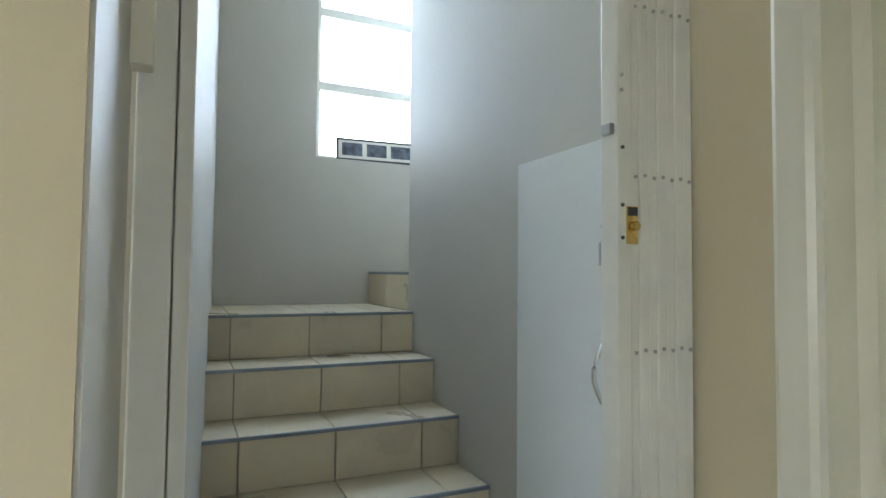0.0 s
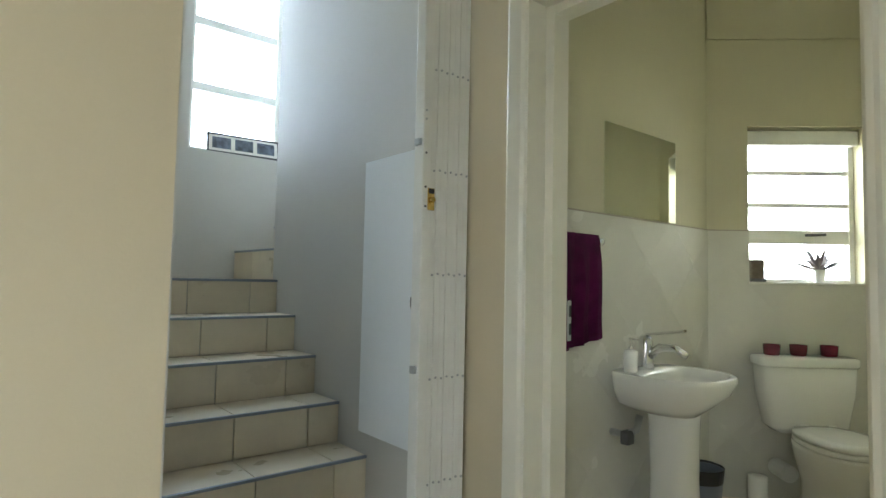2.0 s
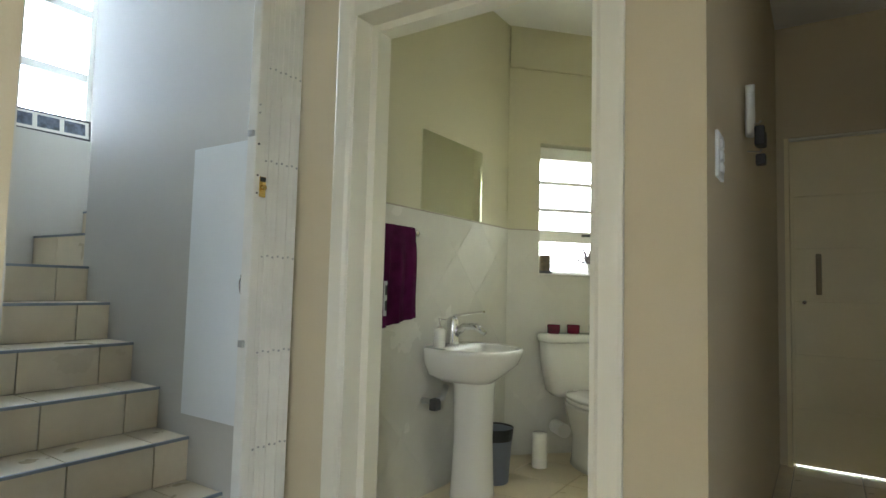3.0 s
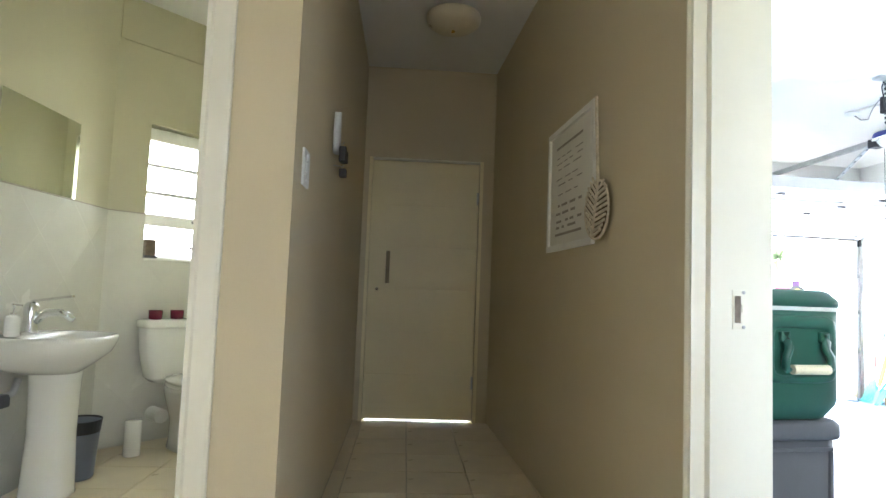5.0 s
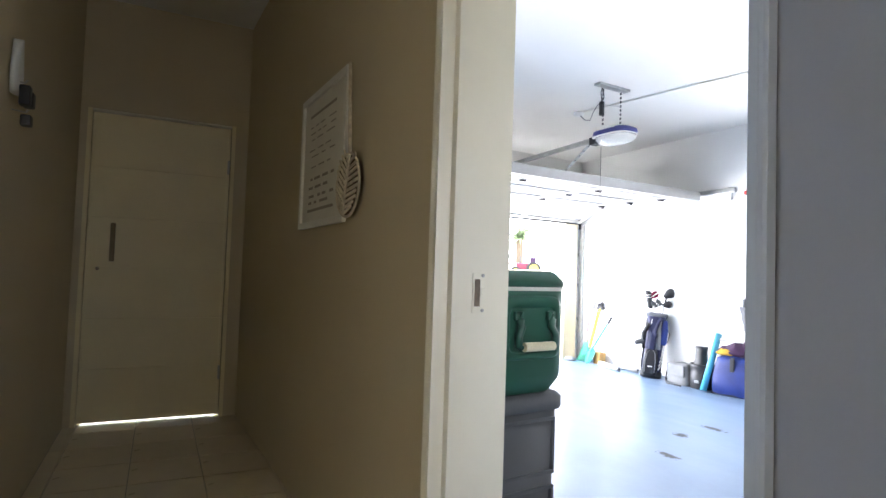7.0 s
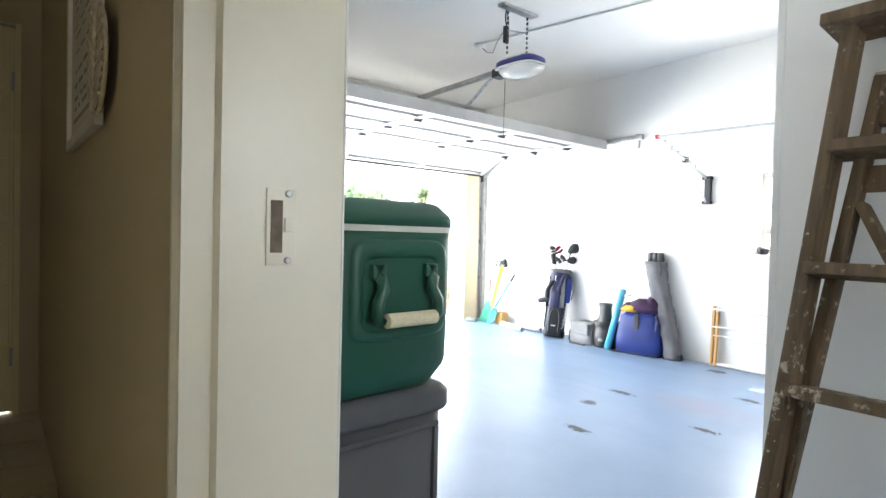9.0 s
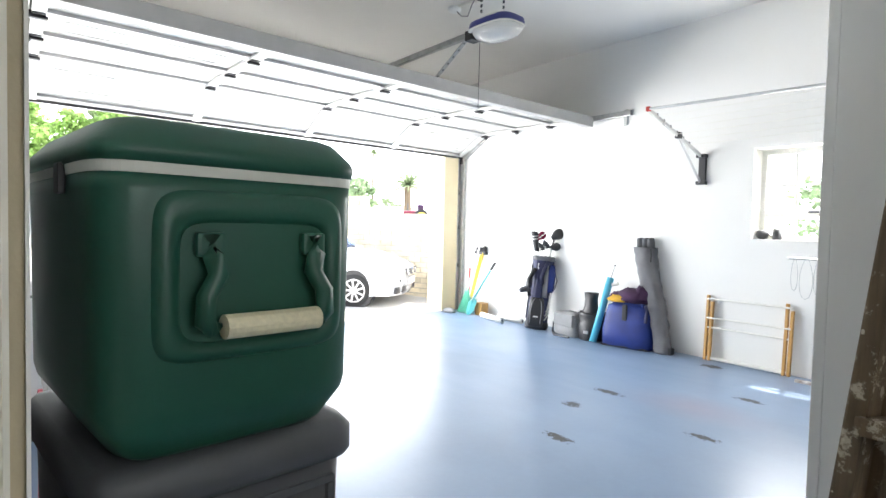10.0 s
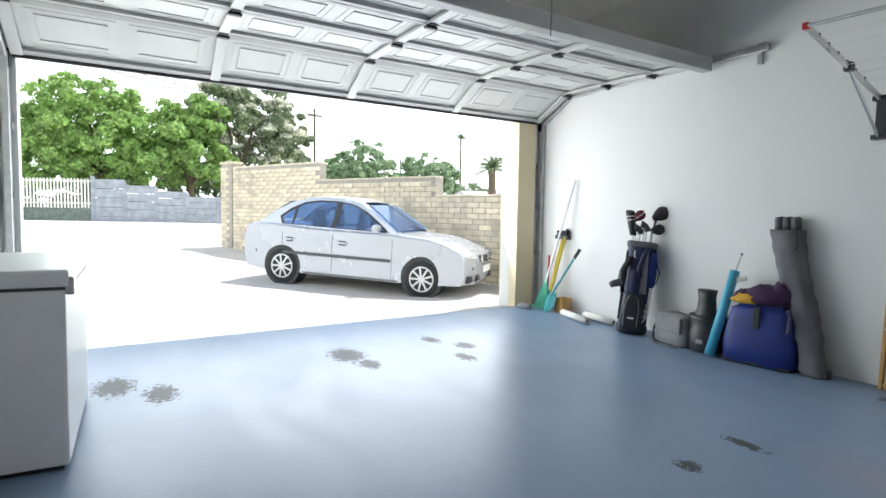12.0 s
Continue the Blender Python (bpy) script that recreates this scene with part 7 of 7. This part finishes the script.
part("grille_surround", T([(0.008, 0.36, 0.71), (-0.004, 0.35, 0.60), (-0.012, 0.20, 0.585), (-0.014, 0, 0.58), (-0.012, -0.20, 0.585), (-0.004, -0.35, 0.60), (0.008, -0.36, 0.71)], 0.012, 8), M_CHROME, car, "bright grille surround")
part("wiper", T([(1.22, -0.45, 0.985), (1.36, -0.05, 1.06)], 0.008, 6), M_BLACK, car, "black wiper")
for sx in (1.95, 2.75):
    for k in (1, -1):
        bm = bmesh.new()
        loft(bm, [ring(sx + 0.12, k * 0.36, z, 0.05, w_, 14, 3) for z, w_ in ((0.80, 0.22), (1.06, 0.20), (1.09, 0.08), (1.12, 0.13), (1.24, 0.12), (1.27, 0.07))])
        part("seat", bm, M_DARKGREY, car, "dark car seat", True)

# precast fence, gate and palisade across the road
fence = thing("concrete_fence", "stepped precast concrete panel fence across the road", "fence")
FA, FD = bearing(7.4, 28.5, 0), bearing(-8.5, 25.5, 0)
fd_ = (FD - FA)
fl = fd_.length
fdir = fd_.normalized()
PAN = [(2.3 + i * 1.24, 2.3 + (i + 1) * 1.24) for i in range(4)] + [(2.3 + 4 * 1.24, fl + 1.5)]
TOPS = (1.95, 1.72, 1.50, 1.30, 1.20)
for (a, b), h in zip(PAN, TOPS):
    p0, p1 = FA + fdir * a, FA + fdir * b
    for r_ in range(5):
        z0 = 0.05 + (h - 0.05) * r_ / 5
        part("panel", BAR((p0.x, p0.y, z0 + (h - 0.05) / 10), (p1.x, p1.y, z0 + (h - 0.05) / 10), 0.05, (h - 0.05) / 5 - 0.015, 0.006), M_CONCRETE, fence)
    part("post", B(p0.x - 0.07, p0.x + 0.07, p0.y - 0.07, p0.y + 0.07, -0.3, h + 0.12, 0.01), M_CONCRETE, fence)
pal = thing("palisade_gate", "white steel palisade gate in front of the trees", "gate")
for i in range(22):
    p = FA + fdir * (-0.6 + i * 0.13)
    part("pale", B(p.x - 0.02, p.x + 0.02, p.y - 0.03, p.y + 0.03, 0.75, 1.95, 0.004), M_STEELW, pal)
for z in (0.95, 1.85):
    part("rail", BAR((FA - fdir * 0.7 + Vector((0.05, 0, z))), (FA + fdir * 2.25 + Vector((0.05, 0, z))), 0.04, 0.06), M_STEELW, pal)
part("lower_panel", BAR((FA - fdir * 0.7 + Vector((0.05, 0, 0.42))), (FA + fdir * 2.25 + Vector((0.05, 0, 0.42))), 0.04, 0.70), mat("green_grey_sheet", (0.16, 0.20, 0.17), 0.7, var=0.2), pal)
part("gate_post", B(FA.x - 0.1, FA.x + 0.1, FA.y + 0.5, FA.y + 0.7, -0.3, 2.0, 0.01), M_STEELW, pal)


def tree(name, label, base, blobs, n, size, m_, seed, trunk_h, limb=True, clumps=20, tufts=None):
    """Trunk, limbs and a crown of many small leaf cards spread over uneven masses."""
    rg = random.Random(seed)
    t = thing(name, label, "tree", tuple(base))
    t.matrix_basis = t.matrix_basis @ Matrix.Scale(1.15, 4)
    bm = bmesh.new()
    tube(bm, [(0, 0, -0.3), (0.05, 0.03, trunk_h * 0.5), (0.0, 0.1, trunk_h)], 0.22 * trunk_h / 3, 10, 0.12 * trunk_h / 3)
    if limb:
        for (x, y, z, *_r) in blobs:
            tube(bm, [(0, 0.05, trunk_h * 0.7), (x * 0.45, y * 0.45, trunk_h * 0.5 + z * 0.45), (x * 0.85, y * 0.85, z)], 0.09, 7, 0.03)
    part("trunk", bm, M_BARK, t)
    P = np.random.RandomState(seed)
    area = np.array([b[3] * b[4] for b in blobs], float)
    m = max(24, int(area.sum() * clumps))
    bl = np.array(blobs, float)[P.choice(len(blobs), m, p=area / area.sum())]
    d = P.normal(size=(m, 3))
    d /= np.linalg.norm(d, axis=1)[:, None]
    mid = bl[:, :3] + d * bl[:, 3:6] * P.uniform(0.45, 1.05, m)[:, None] ** 0.7
    big = P.uniform(0.18, 0.44, m) * (blobs[0][3] / 2.0) ** 0.5
    ix = P.choice(m, n, p=big ** 2 / (big ** 2).sum())
    e = P.normal(size=(n, 3)) + d[ix] * 0.9 + np.array((0, 0, 0.35))
    e /= np.linalg.norm(e, axis=1)[:, None]
    c = mid[ix] + e * (big[ix] * P.uniform(0.25, 1.35, n) ** 0.6)[:, None] * np.array((1, 1, 0.72))
    nrm = e + P.normal(size=(n, 3)) * 0.42
    a = np.cross(nrm, P.normal(size=(n, 3)))
    a /= np.linalg.norm(a, axis=1)[:, None]
    b = np.cross(nrm, a)
    b /= np.linalg.norm(b, axis=1)[:, None]
    s_ = size * P.uniform(0.6, 1.3, n)[:, None]
    v = np.stack([c - a * s_, c + b * s_ * 0.55, c + a * s_, c - b * s_ * 0.55], axis=1).reshape(-1, 3)
    me = bpy.data.meshes.new("crown")
    me.from_pydata(v.tolist(), [], np.arange(4 * n).reshape(-1, 4).tolist())
    me.materials.append(m_)
    if tufts:
        me.materials.append(tufts)
        pale = (P.uniform(size=m) < 0.5)[ix] & (e[:, 2] > -0.1)
        me.polygons.foreach_set("material_index", pale.astype(np.int32))
    ob = new("crown", me)
    ob.parent = t
    return t


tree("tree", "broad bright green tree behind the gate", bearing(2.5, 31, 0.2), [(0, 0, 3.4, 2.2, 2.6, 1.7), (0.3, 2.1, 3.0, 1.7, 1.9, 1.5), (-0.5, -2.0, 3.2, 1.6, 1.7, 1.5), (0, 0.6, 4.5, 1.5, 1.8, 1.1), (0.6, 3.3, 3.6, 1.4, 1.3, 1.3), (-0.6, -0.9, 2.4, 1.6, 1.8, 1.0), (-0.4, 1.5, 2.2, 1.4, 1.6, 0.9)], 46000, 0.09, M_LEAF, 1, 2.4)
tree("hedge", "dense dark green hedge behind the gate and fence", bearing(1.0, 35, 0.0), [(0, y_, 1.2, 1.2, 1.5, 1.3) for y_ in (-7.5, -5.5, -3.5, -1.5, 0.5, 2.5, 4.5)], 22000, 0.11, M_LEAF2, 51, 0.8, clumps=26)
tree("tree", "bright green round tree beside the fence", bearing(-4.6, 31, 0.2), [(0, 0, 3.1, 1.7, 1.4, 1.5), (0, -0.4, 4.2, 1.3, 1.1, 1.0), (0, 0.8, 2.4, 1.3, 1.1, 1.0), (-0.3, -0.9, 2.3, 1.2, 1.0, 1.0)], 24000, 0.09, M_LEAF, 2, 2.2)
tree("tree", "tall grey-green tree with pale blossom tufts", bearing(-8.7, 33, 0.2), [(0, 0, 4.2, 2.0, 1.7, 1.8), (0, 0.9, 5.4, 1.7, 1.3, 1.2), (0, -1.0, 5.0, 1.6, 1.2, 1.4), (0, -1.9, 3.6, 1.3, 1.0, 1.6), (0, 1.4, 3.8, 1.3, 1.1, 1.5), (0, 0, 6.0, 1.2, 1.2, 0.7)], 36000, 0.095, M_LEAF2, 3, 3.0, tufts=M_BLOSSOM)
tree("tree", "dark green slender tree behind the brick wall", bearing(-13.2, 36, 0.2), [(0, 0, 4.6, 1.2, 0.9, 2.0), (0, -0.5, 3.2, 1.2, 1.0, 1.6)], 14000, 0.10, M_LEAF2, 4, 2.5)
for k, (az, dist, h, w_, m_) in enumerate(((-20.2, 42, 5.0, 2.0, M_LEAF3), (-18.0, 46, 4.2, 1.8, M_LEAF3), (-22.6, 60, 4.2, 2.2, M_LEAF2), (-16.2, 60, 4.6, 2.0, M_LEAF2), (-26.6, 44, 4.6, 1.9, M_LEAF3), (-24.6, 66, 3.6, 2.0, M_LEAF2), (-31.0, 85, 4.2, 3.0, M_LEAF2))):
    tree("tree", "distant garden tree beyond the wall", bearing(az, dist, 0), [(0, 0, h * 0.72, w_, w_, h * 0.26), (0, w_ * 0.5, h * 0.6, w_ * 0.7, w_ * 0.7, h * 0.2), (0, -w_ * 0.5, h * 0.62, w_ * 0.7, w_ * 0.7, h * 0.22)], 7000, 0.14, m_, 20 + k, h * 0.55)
tree("tree", "garden shrubs seen through the garage window", (2.6, -13.5, 0), [(0, 0, 0.9, 2.2, 1.4, 0.9), (-2.0, 0, 1.3, 1.6, 1.2, 1.0), (1.8, -0.3, 0.8, 1.5, 1.2, 0.8)], 6000, 0.07, M_LEAF3, 41, 0.6)


def palm(base, h, r_, seed):
    t = thing("palm_tree", "palm with a round head of fronds, far beyond the wall", "palm", tuple(base))
    part("trunk", T([(0, 0, -1), (0, 0.05, h)], 0.25, 10, 0.18), M_BARK, t)
    rg = random.Random(seed)
    bm = bmesh.new()
    for i in range(90):
        a, e = rg.uniform(0, 6.28), rg.uniform(-0.15, 1.5)
        pts = []
        for j in range(6):
            u = j / 5
            rr_ = r_ * u
            pts.append(Vector((math.cos(a) * rr_ * math.cos(e), math.sin(a) * rr_ * math.cos(e), h + rr_ * math.sin(e) - r_ * 0.42 * u * u)))
        side = Vector((-math.sin(a), math.cos(a), 0)) * 0.05 * r_
        for p, q, u in zip(pts, pts[1:], range(5)):
            k0, k1 = 1 - abs(u / 5 - 0.3), (1 - abs((u + 1) / 5 - 0.3)) * (0.2 if u == 4 else 1)
            vs = [bm.verts.new(x) for x in (p - side * k0, p + Vector((0, 0, 0.05)), p + side * k0, q + side * k1, q + Vector((0, 0, 0.05)), q - side * k1)]
            bm.faces.new((vs[0], vs[1], vs[4], vs[5])), bm.faces.new((vs[1], vs[2], vs[3], vs[4]))
    me = bpy.data.meshes.new("crown")
    bm.to_mesh(me)
    bm.free()
    me.materials.append(M_LEAF2)
    ob = new("crown", me)
    ob.parent = t
    return t


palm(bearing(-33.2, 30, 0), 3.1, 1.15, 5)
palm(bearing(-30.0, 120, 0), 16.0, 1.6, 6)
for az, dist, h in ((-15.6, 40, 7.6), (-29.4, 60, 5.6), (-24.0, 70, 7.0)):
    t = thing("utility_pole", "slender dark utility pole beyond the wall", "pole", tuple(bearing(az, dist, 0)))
    part("pole", T([(0, 0, -0.5), (0, 0, h)], 0.10, 10, 0.07), M_BARK, t)
    part("cross_arm", B(-0.05, 0.05, -0.5, 0.5, h - 0.5, h - 0.4, 0.01), M_BARK, t)
wires = thing("power_lines", "thin power lines crossing above the trees", "power lines")
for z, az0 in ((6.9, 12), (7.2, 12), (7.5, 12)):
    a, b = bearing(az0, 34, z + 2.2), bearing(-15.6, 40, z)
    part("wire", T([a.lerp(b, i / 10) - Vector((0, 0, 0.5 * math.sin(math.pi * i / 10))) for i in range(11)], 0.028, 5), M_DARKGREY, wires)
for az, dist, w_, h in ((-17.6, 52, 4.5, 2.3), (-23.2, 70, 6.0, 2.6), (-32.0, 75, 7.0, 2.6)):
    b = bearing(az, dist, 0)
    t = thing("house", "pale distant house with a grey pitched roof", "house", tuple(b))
    part("wall", B(-2, 2, -w_ / 2, w_ / 2, -0.5, h), M_WHITEWALL, t)
    bm = bmesh.new()
    loft(bm, [[(-2.3, y, h), (2.3, y, h), (0, y * 0.75, h + 0.9)] for y in (-w_ / 2 - 0.3, w_ / 2 + 0.3)])
    part("roof", bm, M_ROOF, t)
    for k in (-1, 1):
        part("window", B(-2.03, -1.99, k * w_ * 0.22 - 0.5, k * w_ * 0.22 + 0.5, 0.8, 1.9), M_DARKGREY, t)


# sunlit bank and an old garden tractor beyond the wall
bm = bmesh.new()
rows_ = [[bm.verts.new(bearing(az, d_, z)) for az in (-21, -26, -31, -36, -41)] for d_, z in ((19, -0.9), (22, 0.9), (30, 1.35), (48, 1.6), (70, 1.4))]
for r0, r1 in zip(rows_, rows_[1:]):
    for i in range(4):
        bm.faces.new((r0[i], r0[i + 1], r1[i + 1], r1[i]))
tagged(link("ground_bank", bm, M_DRIVE, True), "pale sunlit earth bank beyond the wall", "ground", kind="structure")
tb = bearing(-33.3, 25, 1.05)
tractor = thing("garden_tractor", "old dark red garden tractor with yellow wheels", "tractor", tuple(tb), 60)
part("body", B(-0.35, 0.30, -0.16, 0.16, 0.30, 0.62, 0.05), M_MAROON, tractor, "dark red bonnet")
part("seat", B(-0.62, -0.36, -0.16, 0.16, 0.50, 0.90, 0.04), M_PLUMDARK, tractor, "dark seat")
part("exhaust", T([(0.10, 0, 0.6), (0.10, 0, 0.95)], 0.03, 10), M_DARKGREY, tractor)
for x, r_ in ((-0.5, 0.34), (0.34, 0.22)):
    for k in (1, -1):
        wh = part("wheel", T([(x, k * 0.24, r_), (x, k * 0.38, r_)], r_, 22), M_RUBBER, tractor, "black tyre")
        part("rim", T([(x, k * 0.23, r_), (x, k * 0.395, r_)], r_ * 0.62, 18), M_YELLOWPL, wh, "yellow wheel disc")
